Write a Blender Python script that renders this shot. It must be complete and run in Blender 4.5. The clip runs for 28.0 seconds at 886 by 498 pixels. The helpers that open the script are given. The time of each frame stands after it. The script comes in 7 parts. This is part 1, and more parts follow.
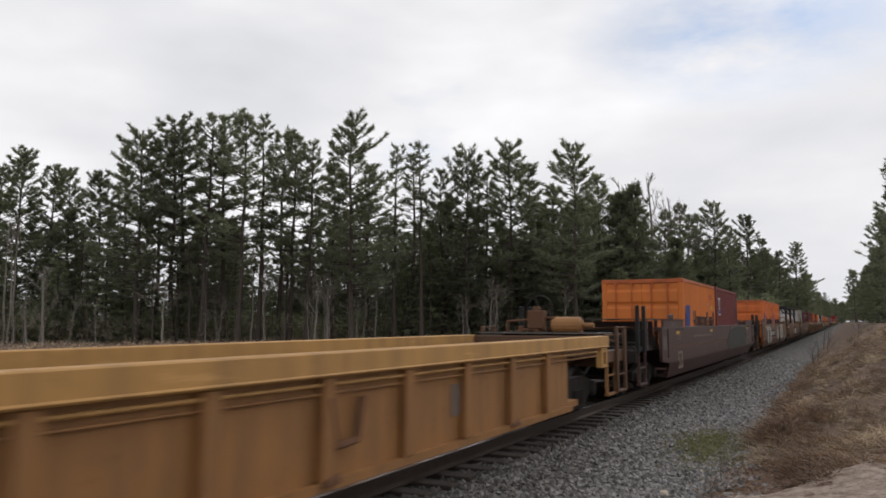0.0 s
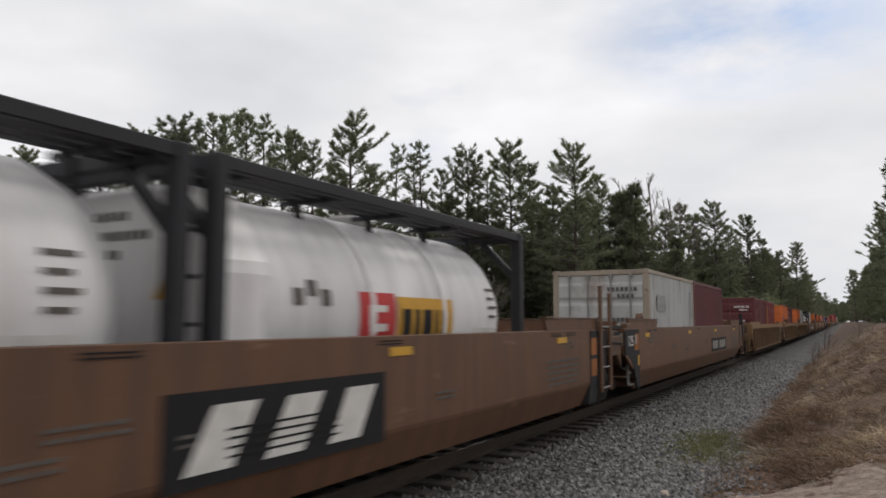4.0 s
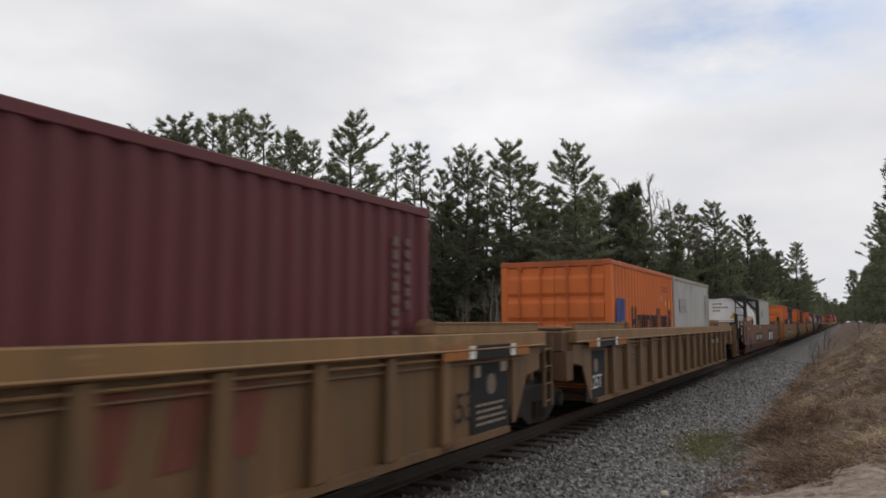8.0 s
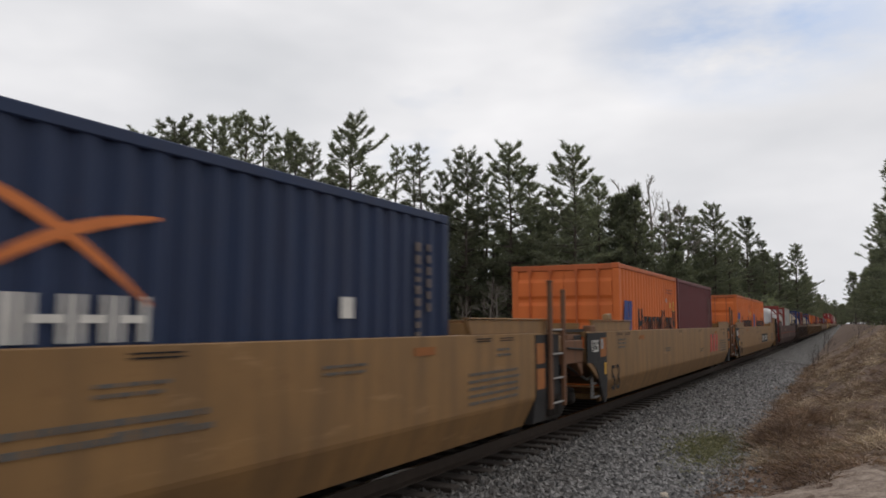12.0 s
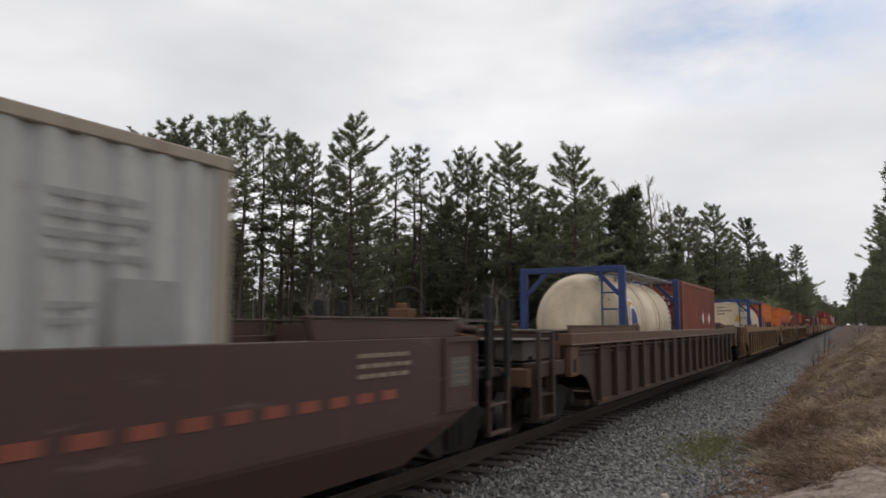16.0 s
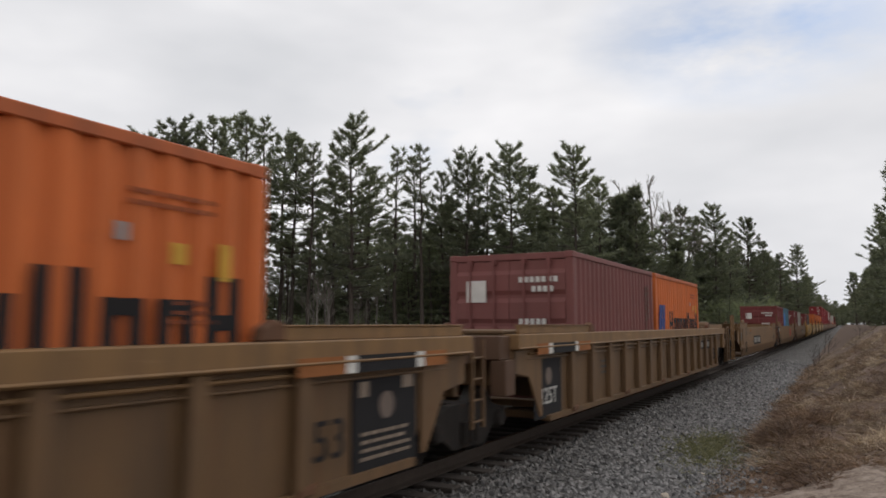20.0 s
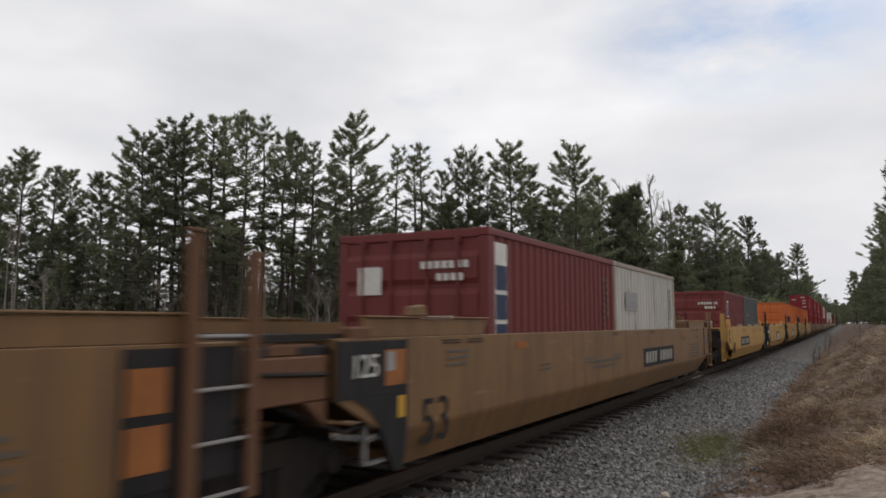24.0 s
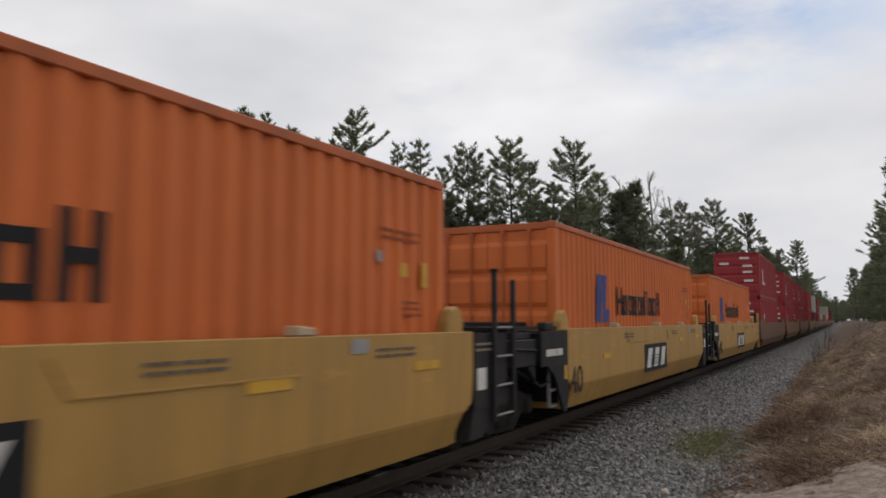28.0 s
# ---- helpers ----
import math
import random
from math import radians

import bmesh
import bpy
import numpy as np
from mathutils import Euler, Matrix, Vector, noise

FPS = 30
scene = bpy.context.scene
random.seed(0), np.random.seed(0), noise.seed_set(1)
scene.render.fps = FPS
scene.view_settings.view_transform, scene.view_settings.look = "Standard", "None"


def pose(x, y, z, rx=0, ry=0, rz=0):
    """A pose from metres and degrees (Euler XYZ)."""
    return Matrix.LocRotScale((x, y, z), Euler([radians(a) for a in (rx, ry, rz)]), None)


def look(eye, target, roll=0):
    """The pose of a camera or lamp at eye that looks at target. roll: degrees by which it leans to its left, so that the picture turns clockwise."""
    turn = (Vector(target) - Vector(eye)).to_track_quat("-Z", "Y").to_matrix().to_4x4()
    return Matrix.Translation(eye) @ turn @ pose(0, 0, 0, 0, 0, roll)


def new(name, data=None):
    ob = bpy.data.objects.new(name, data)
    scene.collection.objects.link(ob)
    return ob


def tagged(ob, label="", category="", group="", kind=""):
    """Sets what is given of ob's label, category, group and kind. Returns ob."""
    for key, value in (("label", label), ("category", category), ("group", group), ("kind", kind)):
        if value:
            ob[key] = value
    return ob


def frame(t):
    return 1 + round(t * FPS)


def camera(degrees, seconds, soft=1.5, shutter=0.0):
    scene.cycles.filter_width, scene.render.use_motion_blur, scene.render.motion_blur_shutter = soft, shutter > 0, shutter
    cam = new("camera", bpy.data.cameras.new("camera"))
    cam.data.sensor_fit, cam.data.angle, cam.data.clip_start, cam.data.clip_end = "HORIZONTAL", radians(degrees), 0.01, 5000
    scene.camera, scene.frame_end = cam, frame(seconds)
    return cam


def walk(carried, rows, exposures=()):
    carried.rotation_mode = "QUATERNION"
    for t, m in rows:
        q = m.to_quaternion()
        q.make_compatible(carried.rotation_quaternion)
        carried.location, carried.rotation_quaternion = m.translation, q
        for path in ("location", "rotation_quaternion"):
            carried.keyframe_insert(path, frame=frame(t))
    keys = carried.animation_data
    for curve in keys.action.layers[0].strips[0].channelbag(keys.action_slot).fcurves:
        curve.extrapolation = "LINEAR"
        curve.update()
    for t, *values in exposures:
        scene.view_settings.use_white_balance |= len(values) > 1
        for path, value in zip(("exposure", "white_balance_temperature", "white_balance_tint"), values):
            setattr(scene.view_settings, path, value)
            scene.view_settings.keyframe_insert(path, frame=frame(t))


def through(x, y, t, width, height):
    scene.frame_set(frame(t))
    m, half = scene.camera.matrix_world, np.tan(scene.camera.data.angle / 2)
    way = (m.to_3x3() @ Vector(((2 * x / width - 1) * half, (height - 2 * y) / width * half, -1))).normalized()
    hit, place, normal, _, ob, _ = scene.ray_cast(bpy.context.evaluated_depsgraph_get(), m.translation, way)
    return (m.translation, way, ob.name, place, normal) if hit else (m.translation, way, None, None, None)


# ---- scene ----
cam = camera(62.36, 28.0, soft=1.7, shutter=0.22)
EYE = Vector((0.0, 0.0, 2.19))
# seconds, tilt upwards and turn to the left of the track, in degrees
SWAY = (
    (0.0, 5.675, 28.523), (0.5, 5.673, 28.542), (1.0, 5.669, 28.556), (1.5, 5.671, 28.566), (2.0, 5.653, 28.557), (2.5, 5.630, 28.556),
    (3.0, 5.635, 28.555), (3.5, 5.645, 28.555), (5.5, 5.779, 28.537), (6.0, 5.775, 28.534), (6.5, 5.753, 28.528), (7.0, 5.740, 28.531),
    (7.5, 5.716, 28.546), (8.0, 5.704, 28.545), (8.5, 5.713, 28.542), (9.0, 5.722, 28.521), (9.5, 5.744, 28.516), (10.0, 5.769, 28.514),
    (10.5, 5.800, 28.517), (11.0, 5.825, 28.519), (11.5, 5.825, 28.518), (12.0, 5.827, 28.522), (12.5, 5.819, 28.524), (14.5, 5.822, 28.530),
    (15.0, 5.845, 28.530), (15.5, 5.874, 28.530), (16.0, 5.910, 28.537), (16.5, 5.941, 28.544), (17.0, 5.964, 28.553), (17.5, 5.977, 28.546),
    (18.0, 5.975, 28.542), (18.5, 5.959, 28.538), (19.0, 5.928, 28.547), (19.5, 5.890, 28.562), (20.0, 5.870, 28.566), (20.5, 5.852, 28.571),
    (21.0, 5.816, 28.567), (21.5, 5.789, 28.573), (23.5, 5.782, 28.585), (24.0, 5.795, 28.584), (24.5, 5.791, 28.584), (25.0, 5.789, 28.584),
    (25.5, 5.749, 28.584), (26.0, 5.693, 28.581), (26.5, 5.642, 28.579), (27.0, 5.597, 28.581), (27.5, 5.568, 28.581), (28.0, 5.554, 28.580),
)
walk(cam, [(t, pose(*EYE, 90 + tilt, 0, turn)) for t, tilt, turn in SWAY],
     exposures=((0.0, 0.08), (3.0, 0.05), (6.0, 0.02), (11.0, -0.03), (16.0, 0.0), (25.0, 0.0), (28.0, -0.07)))

# ---- sky and sun: a bright overcast with a few thin gaps ----
world = bpy.data.worlds.new("overcast")
scene.world = world
world.use_nodes = True
wn, wl = world.node_tree.nodes, world.node_tree.links
wn.clear()
w_out = wn.new("ShaderNodeOutputWorld")
w_bg = wn.new("ShaderNodeBackground")
w_sky = wn.new("ShaderNodeTexSky")
w_sky.sky_type, w_sky.sun_disc = "NISHITA", False
w_sky.sun_elevation, w_sky.sun_rotation = radians(45), radians(24)
w_co = wn.new("ShaderNodeTexCoord")
w_map = wn.new("ShaderNodeMapping")
w_map.inputs["Scale"].default_value = (1.0, 1.0, 2.6)
w_map.inputs["Location"].default_value = (0.35, 0.1, 0.0)
wl.new(w_co.outputs["Generated"], w_map.inputs["Vector"])


def w_noise(scale, detail, rough):
    n = wn.new("ShaderNodeTexNoise")
    n.inputs["Scale"].default_value, n.inputs["Detail"].default_value, n.inputs["Roughness"].default_value = scale, detail, rough
    wl.new(w_map.outputs["Vector"], n.inputs["Vector"])
    return n


def w_ramp(source, stops):
    r = wn.new("ShaderNodeValToRGB")
    while len(r.color_ramp.elements) < len(stops):
        r.color_ramp.elements.new(0.5)
    for e, (p, c) in zip(r.color_ramp.elements, stops):
        e.position, e.color = p, (*c, 1)
    wl.new(source, r.inputs["Fac"])
    return r


cloud = w_ramp(w_noise(2.3, 4, 0.5).outputs["Fac"], ((0.30, (0.66, 0.67, 0.70)), (0.50, (0.79, 0.79, 0.815)), (0.68, (0.94, 0.93, 0.945))))
gap = w_ramp(w_noise(1.7, 5, 0.55).outputs["Fac"], ((0.68, (0, 0, 0)), (0.84, (0.6, 0.6, 0.6))))
# the one clear gap in the cloud, a flat streak ahead over the track
w_dist, w_thin, w_add = wn.new("ShaderNodeVectorMath"), wn.new("ShaderNodeMixRGB"), wn.new("ShaderNodeMixRGB")
w_flat = wn.new("ShaderNodeVectorMath")
w_flat.operation, w_dist.operation = "MULTIPLY", "DISTANCE"
w_flat.inputs[1].default_value = (1.0, 1.0, 2.4)
w_dist.inputs[1].default_value = (-0.0711, 0.9312, 0.8581)
wl.new(w_co.outputs["Generated"], w_flat.inputs[0])
wl.new(w_flat.outputs["Vector"], w_dist.inputs[0])
opening = w_ramp(w_dist.outputs["Value"], ((0.05, (1, 1, 1)), (0.24, (0, 0, 0))))
wisps = w_ramp(w_noise(5.0, 5, 0.6).outputs["Fac"], ((0.32, (0, 0, 0)), (0.60, (0.9, 0.9, 0.9))))
w_thin.blend_type, w_add.blend_type = "MULTIPLY", "LIGHTEN"
w_thin.inputs["Fac"].default_value = w_add.inputs["Fac"].default_value = 1.0
wl.new(opening.outputs["Color"], w_thin.inputs["Color1"])
wl.new(wisps.outputs["Color"], w_thin.inputs["Color2"])
wl.new(gap.outputs["Color"], w_add.inputs["Color1"])
wl.new(w_thin.outputs["Color"], w_add.inputs["Color2"])
w_mix = wn.new("ShaderNodeMixRGB")
w_mul = wn.new("ShaderNodeMixRGB")
w_mul.blend_type = "MULTIPLY"
w_mul.inputs["Fac"].default_value, w_mul.inputs["Color2"].default_value = 1.0, (0.11, 0.11, 0.11, 1)
wl.new(w_sky.outputs["Color"], w_mul.inputs["Color1"])
wl.new(w_add.outputs["Color"], w_mix.inputs["Fac"])
wl.new(cloud.outputs["Color"], w_mix.inputs["Color1"])
wl.new(w_mul.outputs["Color"], w_mix.inputs["Color2"])
wl.new(w_mix.outputs["Color"], w_bg.inputs["Color"])
w_bg.inputs["Strength"].default_value = 1.0
wl.new(w_bg.outputs["Background"], w_out.inputs["Surface"])

sun = new("sun", bpy.data.lights.new("sun", "SUN"))
sun.data.energy, sun.data.angle, sun.data.color = 0.6, radians(14), (1.0, 0.96, 0.9)
sun.matrix_basis = look((18, 40, 44), (0, 0, 0))
scene.view_settings.exposure = 0.0


# ---- materials ----
def shader(name, rough=0.7, metal=0.0):
    m = bpy.data.materials.new(name)
    m.use_nodes = True
    b = m.node_tree.nodes["Principled BSDF"]
    b.inputs["Roughness"].default_value, b.inputs["Metallic"].default_value = rough, metal
    return m, m.node_tree.nodes, m.node_tree.links, b


def noise_tex(n, l, vector, scale, detail=4, rough=0.55):
    t = n.new("ShaderNodeTexNoise")
    t.inputs["Scale"].default_value, t.inputs["Detail"].default_value, t.inputs["Roughness"].default_value = scale, detail, rough
    l.new(vector, t.inputs["Vector"])
    return t.outputs["Fac"]


def ramp(n, l, fac, stops):
    r = n.new("ShaderNodeValToRGB")
    while len(r.color_ramp.elements) < len(stops):
        r.color_ramp.elements.new(0.5)
    for e, (p, c) in zip(r.color_ramp.elements, stops):
        e.position, e.color = p, (*c, 1)
    l.new(fac, r.inputs["Fac"])
    return r.outputs["Color"]


def mix(n, l, fac, a, b, kind="MIX"):
    x = n.new("ShaderNodeMixRGB")
    x.blend_type = kind
    for socket, v in ((x.inputs["Fac"], fac), (x.inputs["Color1"], a), (x.inputs["Color2"], b)):
        if isinstance(v, (int, float)):
            socket.default_value = v
        elif isinstance(v, tuple):
            socket.default_value = (*v, 1)
        else:
            l.new(v, socket)
    return x.outputs["Color"]


def bump(n, l, b, height, strength, distance):
    k = n.new("ShaderNodeBump")
    k.inputs["Strength"].default_value, k.inputs["Distance"].default_value = strength, distance
    l.new(height, k.inputs["Height"])
    l.new(k.outputs["Normal"], b.inputs["Normal"])


def shifted(n, l, scale=(1, 1, 1), spread=60.0):
    """Object coordinates, moved by the object's own random number, so that alike meshes do not look alike."""
    co, inf, mp = n.new("ShaderNodeTexCoord"), n.new("ShaderNodeObjectInfo"), n.new("ShaderNodeMapping")
    add = n.new("ShaderNodeVectorMath")
    add.operation = "MULTIPLY_ADD"
    l.new(inf.outputs["Random"], add.inputs[0])
    add.inputs[1].default_value = (spread, spread, spread)
    l.new(co.outputs["Object"], add.inputs[2])
    mp.inputs["Scale"].default_value = scale
    l.new(add.outputs["Vector"], mp.inputs["Vector"])
    return mp.outputs["Vector"]


def steel(name, rgb, grime=0.5, rust=0.3, rough=0.6, dirt=(0.045, 0.035, 0.028), runs=0.0, scrapes=0.0):
    """Weathered paint on steel: faded patches, streaks that run down, rust spots and road dirt."""
    m, n, l, b = shader(name, rough)
    flat, streak = shifted(n, l), shifted(n, l, (1, 3.5, 0.35))
    c = mix(n, l, noise_tex(n, l, flat, 0.55, 3), tuple(v * 0.78 for v in rgb), tuple(min(1, v * 1.16) for v in rgb))
    g = ramp(n, l, noise_tex(n, l, streak, 1.3, 6, 0.6), ((0.42, (0, 0, 0)), (0.80, (grime, grime, grime))))
    c = mix(n, l, g, c, dirt)
    d = ramp(n, l, noise_tex(n, l, flat, 1.9, 6, 0.65), ((0.40, (0, 0, 0)), (0.85, (grime * 0.8,) * 3)))
    c = mix(n, l, d, c, tuple(0.5 * v + 0.5 * w for v, w in zip(rgb, dirt)))
    r = ramp(n, l, noise_tex(n, l, flat, 5.5, 7, 0.7), ((0.60, (0, 0, 0)), (0.70, (rust, rust, rust))))
    c = mix(n, l, r, c, (0.11, 0.045, 0.022))
    if runs:
        # rust that has run down in narrow streaks
        w = ramp(n, l, noise_tex(n, l, shifted(n, l, (1, 5.0, 0.45)), 1.1, 7, 0.65), ((0.57, (0, 0, 0)), (0.72, (runs,) * 3)))
        c = mix(n, l, w, c, (0.16, 0.075, 0.035))
    if scrapes:
        # paint rubbed pale along the side
        w = ramp(n, l, noise_tex(n, l, shifted(n, l, (1, 0.5, 3.2)), 1.6, 7, 0.7), ((0.60, (0, 0, 0)), (0.68, (scrapes,) * 3)))
        c = mix(n, l, w, c, tuple(v * 1.5 + 0.05 for v in rgb))
    l.new(c, b.inputs["Base Color"])
    b.inputs["Specular IOR Level"].default_value = 0.28
    bump(n, l, b, noise_tex(n, l, flat, 14, 4), 0.12, 0.02)
    return m


def plain(name, rgb, rough=0.6, metal=0.0, vary=0.25, scale=6.0, strength=0.15):
    m, n, l, b = shader(name, rough, metal)
    v = shifted(n, l)
    c = mix(n, l, noise_tex(n, l, v, scale, 5), tuple(x * (1 - vary) for x in rgb), tuple(min(1, x * (1 + vary)) for x in rgb))
    l.new(c, b.inputs["Base Color"])
    b.inputs["Specular IOR Level"].default_value = 0.3
    bump(n, l, b, noise_tex(n, l, v, scale * 4, 4), strength, 0.02)
    return m


def rail_darkened(n, l, c):
    """Darkens the stones towards the rails, with a ragged edge."""
    co = n.new("ShaderNodeTexCoord").outputs["Object"]
    sep, add, off = n.new("ShaderNodeSeparateXYZ"), n.new("ShaderNodeMath"), n.new("ShaderNodeMath")
    l.new(co, sep.inputs["Vector"])
    off.operation, off.inputs[1].default_value = "ADD", 5.32
    l.new(sep.outputs["X"], off.inputs[0])
    add.operation, add.inputs[1].default_value = "MULTIPLY_ADD", 1.3
    l.new(noise_tex(n, l, co, 1.4, 5, 0.65), add.inputs[0])
    l.new(off.outputs["Value"], add.inputs[2])
    k = n.new("ShaderNodeMapRange")
    k.inputs["From Min"].default_value, k.inputs["From Max"].default_value = 1.7, 3.5
    l.new(add.outputs["Value"], k.inputs["Value"])
    return mix(n, l, k.outputs["Result"], mix(n, l, 1.0, c, (0.34, 0.31, 0.28), "MULTIPLY"), c)


def leafy(name, rgb, tip, through=0.0, patches=0.0, by_rails=False):
    """Foliage: darker and lighter sprays, told apart spray by spray, with a little light passing through."""
    m, n, l, b = shader(name, 0.65)
    geo, inf = n.new("ShaderNodeNewGeometry"), n.new("ShaderNodeObjectInfo")
    c = mix(n, l, geo.outputs["Random Per Island"], rgb, tip)
    k = n.new("ShaderNodeMath")
    k.operation, k.inputs[1].default_value, k.inputs[2].default_value = "MULTIPLY_ADD", 0.5, 0.75
    l.new(inf.outputs["Random"], k.inputs[0])
    c = mix(n, l, 1.0, c, k.outputs["Value"], "MULTIPLY")
    if patches:
        co = n.new("ShaderNodeTexCoord").outputs["Object"]
        c = mix(n, l, 1.0, c, ramp(n, l, noise_tex(n, l, co, patches, 4, 0.6), ((0.36, (0.42, 0.36, 0.33)), (0.52, (0.85, 0.80, 0.76)), (0.66, (1.25, 1.25, 1.22)))), "MULTIPLY")
    if by_rails:
        c = rail_darkened(n, l, c)
    l.new(c, b.inputs["Base Color"])
    if through:
        tr, ms = n.new("ShaderNodeBsdfTranslucent"), n.new("ShaderNodeMixShader")
        l.new(mix(n, l, 1.0, c, (1.5, 1.6, 1.0), "MULTIPLY"), tr.inputs["Color"])
        ms.inputs["Fac"].default_value = through
        l.new(b.outputs["BSDF"], ms.inputs[1])
        l.new(tr.outputs["BSDF"], ms.inputs[2])
        l.new(ms.outputs["Shader"], n["Material Output"].inputs["Surface"])
    return m


TAN = steel("tan_paint", (0.190, 0.104, 0.043), 0.65, 0.4, scrapes=0.35)
SANDY = steel("sandy_paint", (0.235, 0.130, 0.050), 0.55, 0.4, scrapes=0.3)
# ribbed sides: the shade under the chord is put into this darker tan
SHADED_DUSTY_TAN = steel("dusty_tan_paint", (0.158, 0.090, 0.042), 0.75, 0.5, runs=0.6)
# the same tan lightened for the chord, which catches more light
LIT_DUSTY_CHORD = steel("worn_tan_paint", (0.225, 0.125, 0.050), 0.55, 0.4, runs=0.25, scrapes=0.35)
OCHRE = steel("ochre_paint", (0.46, 0.255, 0.085), 0.45, 0.35, runs=0.4, scrapes=0.3)
RUSTY_OCHRE = steel("rusty_ochre_paint", (0.30, 0.145, 0.052), 0.55, 0.5, runs=0.75)
YELLOW = steel("yellow_paint", (0.405, 0.232, 0.064), 0.26, 0.2, scrapes=0.2)
BROWN = steel("brown_paint", (0.138, 0.069, 0.038), 0.65, 0.4, scrapes=0.4)
RUSSET = steel("russet_paint", (0.124, 0.056, 0.032), 0.5, 0.4, scrapes=0.4)
UMBER = steel("umber_paint", (0.068, 0.0355, 0.031), 0.5, 0.3, scrapes=0.55)
DARK_BROWN = steel("dark_brown_paint", (0.045, 0.028, 0.022), 0.5, 0.4, runs=0.5)
DARK_CHORD = steel("dark_rusty_paint", (0.115, 0.060, 0.034), 0.6, 0.5)
BLACK = steel("black_paint", (0.012, 0.012, 0.013), 0.4, 0.2, 0.75)
TRUCK = steel("truck_iron", (0.013, 0.0105, 0.009), 0.5, 0.4, 0.85)
TREAD = plain("wheel_steel", (0.09, 0.085, 0.08), 0.5, 0.8, 0.2, 9)
GREASE = steel("greased_iron", (0.014, 0.012, 0.0105), 0.3, 0.4, 0.7)
RUST = steel("rusted_iron", (0.14, 0.066, 0.034), 0.5, 0.5, 0.8)
ORANGE = steel("orange_paint", (0.60, 0.148, 0.035), 0.25, 0.12, runs=0.2)
ORANGE_TRIM = steel("worn_orange_trim", (0.46, 0.116, 0.036), 0.5, 0.6)
ORANGE_INK = plain("dark_orange_stencil", (0.24, 0.06, 0.02), 0.7)
AMBER = steel("amber_paint", (0.62, 0.178, 0.035), 0.25, 0.12, runs=0.15)
MAROON = steel("maroon_paint", (0.155, 0.032, 0.030), 0.25, 0.12)
PLUM = steel("plum_paint", (0.118, 0.030, 0.033), 0.25, 0.10)
OXIDE = steel("oxide_paint", (0.23, 0.068, 0.045), 0.28, 0.12)
DUSTY = steel("dusty_red_paint", (0.20, 0.072, 0.064), 0.3, 0.15)
RED = steel("red_paint", (0.27, 0.024, 0.03), 0.25, 0.05)
NAVY = steel("navy_paint", (0.016, 0.030, 0.075), 0.25, 0.10)
TEAL = steel("faded_blue_paint", (0.075, 0.165, 0.225), 0.25, 0.12)
SLATE = steel("slate_paint", (0.078, 0.084, 0.090), 0.3, 0.12, runs=0.3)
CHALK = steel("chalk_paint", (0.50, 0.48, 0.43), 0.3, 0.45, runs=0.6)
PALE = steel("pale_grey_paint", (0.45, 0.455, 0.435), 0.3, 0.5, runs=0.6)
RUSTY_PALE = steel("rusty_pale_trim", (0.33, 0.28, 0.22), 0.5, 0.9, runs=0.85)
WHITE_TANK = steel("white_tank_paint", (0.72, 0.70, 0.69), 0.3, 0.10, 0.4, runs=0.15)
SILVER_TANK = steel("grey_tank_paint", (0.47, 0.46, 0.455), 0.35, 0.08, 0.42)
CREAM_TANK = steel("cream_tank_paint", (0.70, 0.57, 0.40), 0.8, 0.6, 0.45, (0.20, 0.165, 0.13), runs=0.5)
FRAME_BLACK = steel("frame_black_paint", (0.02, 0.021, 0.024), 0.3, 0.15)
FRAME_RED = steel("frame_red_paint", (0.20, 0.03, 0.025), 0.3, 0.15)
FRAME_BLUE = steel("frame_blue_paint", (0.03, 0.055, 0.16), 0.3, 0.15)
GALV = plain("galvanised_steel", (0.24, 0.23, 0.22), 0.65, 0.2)
DULL_STEEL = plain("dull_grey_plate", (0.080, 0.068, 0.058), 0.7, 0.1, 0.4, 3.0)
INK = plain("black_lettering", (0.013, 0.012, 0.013), 0.85)
BLUE_INK = plain("blue_emblem", (0.022, 0.04, 0.17), 0.6)
WHITE_INK = plain("white_lettering", (0.58, 0.56, 0.52), 0.6)
PLATE_INK = plain("worn_white_lettering", (0.28, 0.26, 0.23), 0.7, 0, 0.35, 4.0)
FADED_INK = plain("faded_lettering", (0.24, 0.185, 0.14), 0.7)
DIM_INK = plain("dim_lettering", (0.15, 0.115, 0.095), 0.75)
GREY_INK = plain("grey_lettering", (0.10, 0.09, 0.08), 0.7)
PATCH_ORANGE = plain("orange_patch", (0.27, 0.10, 0.03), 0.8, 0, 0.4, 3.0)
CROSS_ORANGE = plain("orange_stroke", (0.55, 0.17, 0.05), 0.7)
YELLOW_INK = plain("yellow_marking", (0.52, 0.29, 0.035), 0.6)
DARK_RED_INK = plain("dark_red_marking", (0.13, 0.040, 0.026), 0.7)
RED_INK = plain("red_marking", (0.42, 0.035, 0.035), 0.6)
SPRAY_WHITE = plain("sprayed_white", (0.37, 0.335, 0.30), 0.7, 0, 0.35, 2.5)
SPRAY_GREY = plain("sprayed_pale_grey", (0.285, 0.256, 0.23), 0.7, 0, 0.3, 3.0)
SPRAY_GREEN = plain("sprayed_dark_green", (0.036, 0.034, 0.029), 0.8, 0, 0.4, 2.0)
LIGHT_STEEL = plain("worn_pad", (0.40, 0.31, 0.20), 0.6)
SKY_BLUE = plain("bright_blue_panel", (0.04, 0.14, 0.42), 0.6)
FADED_GREY = plain("faded_grey_patch", (0.26, 0.26, 0.255), 0.7)
RAIL_STEEL = plain("rail_steel", (0.06, 0.045, 0.036), 0.65, 0.4)
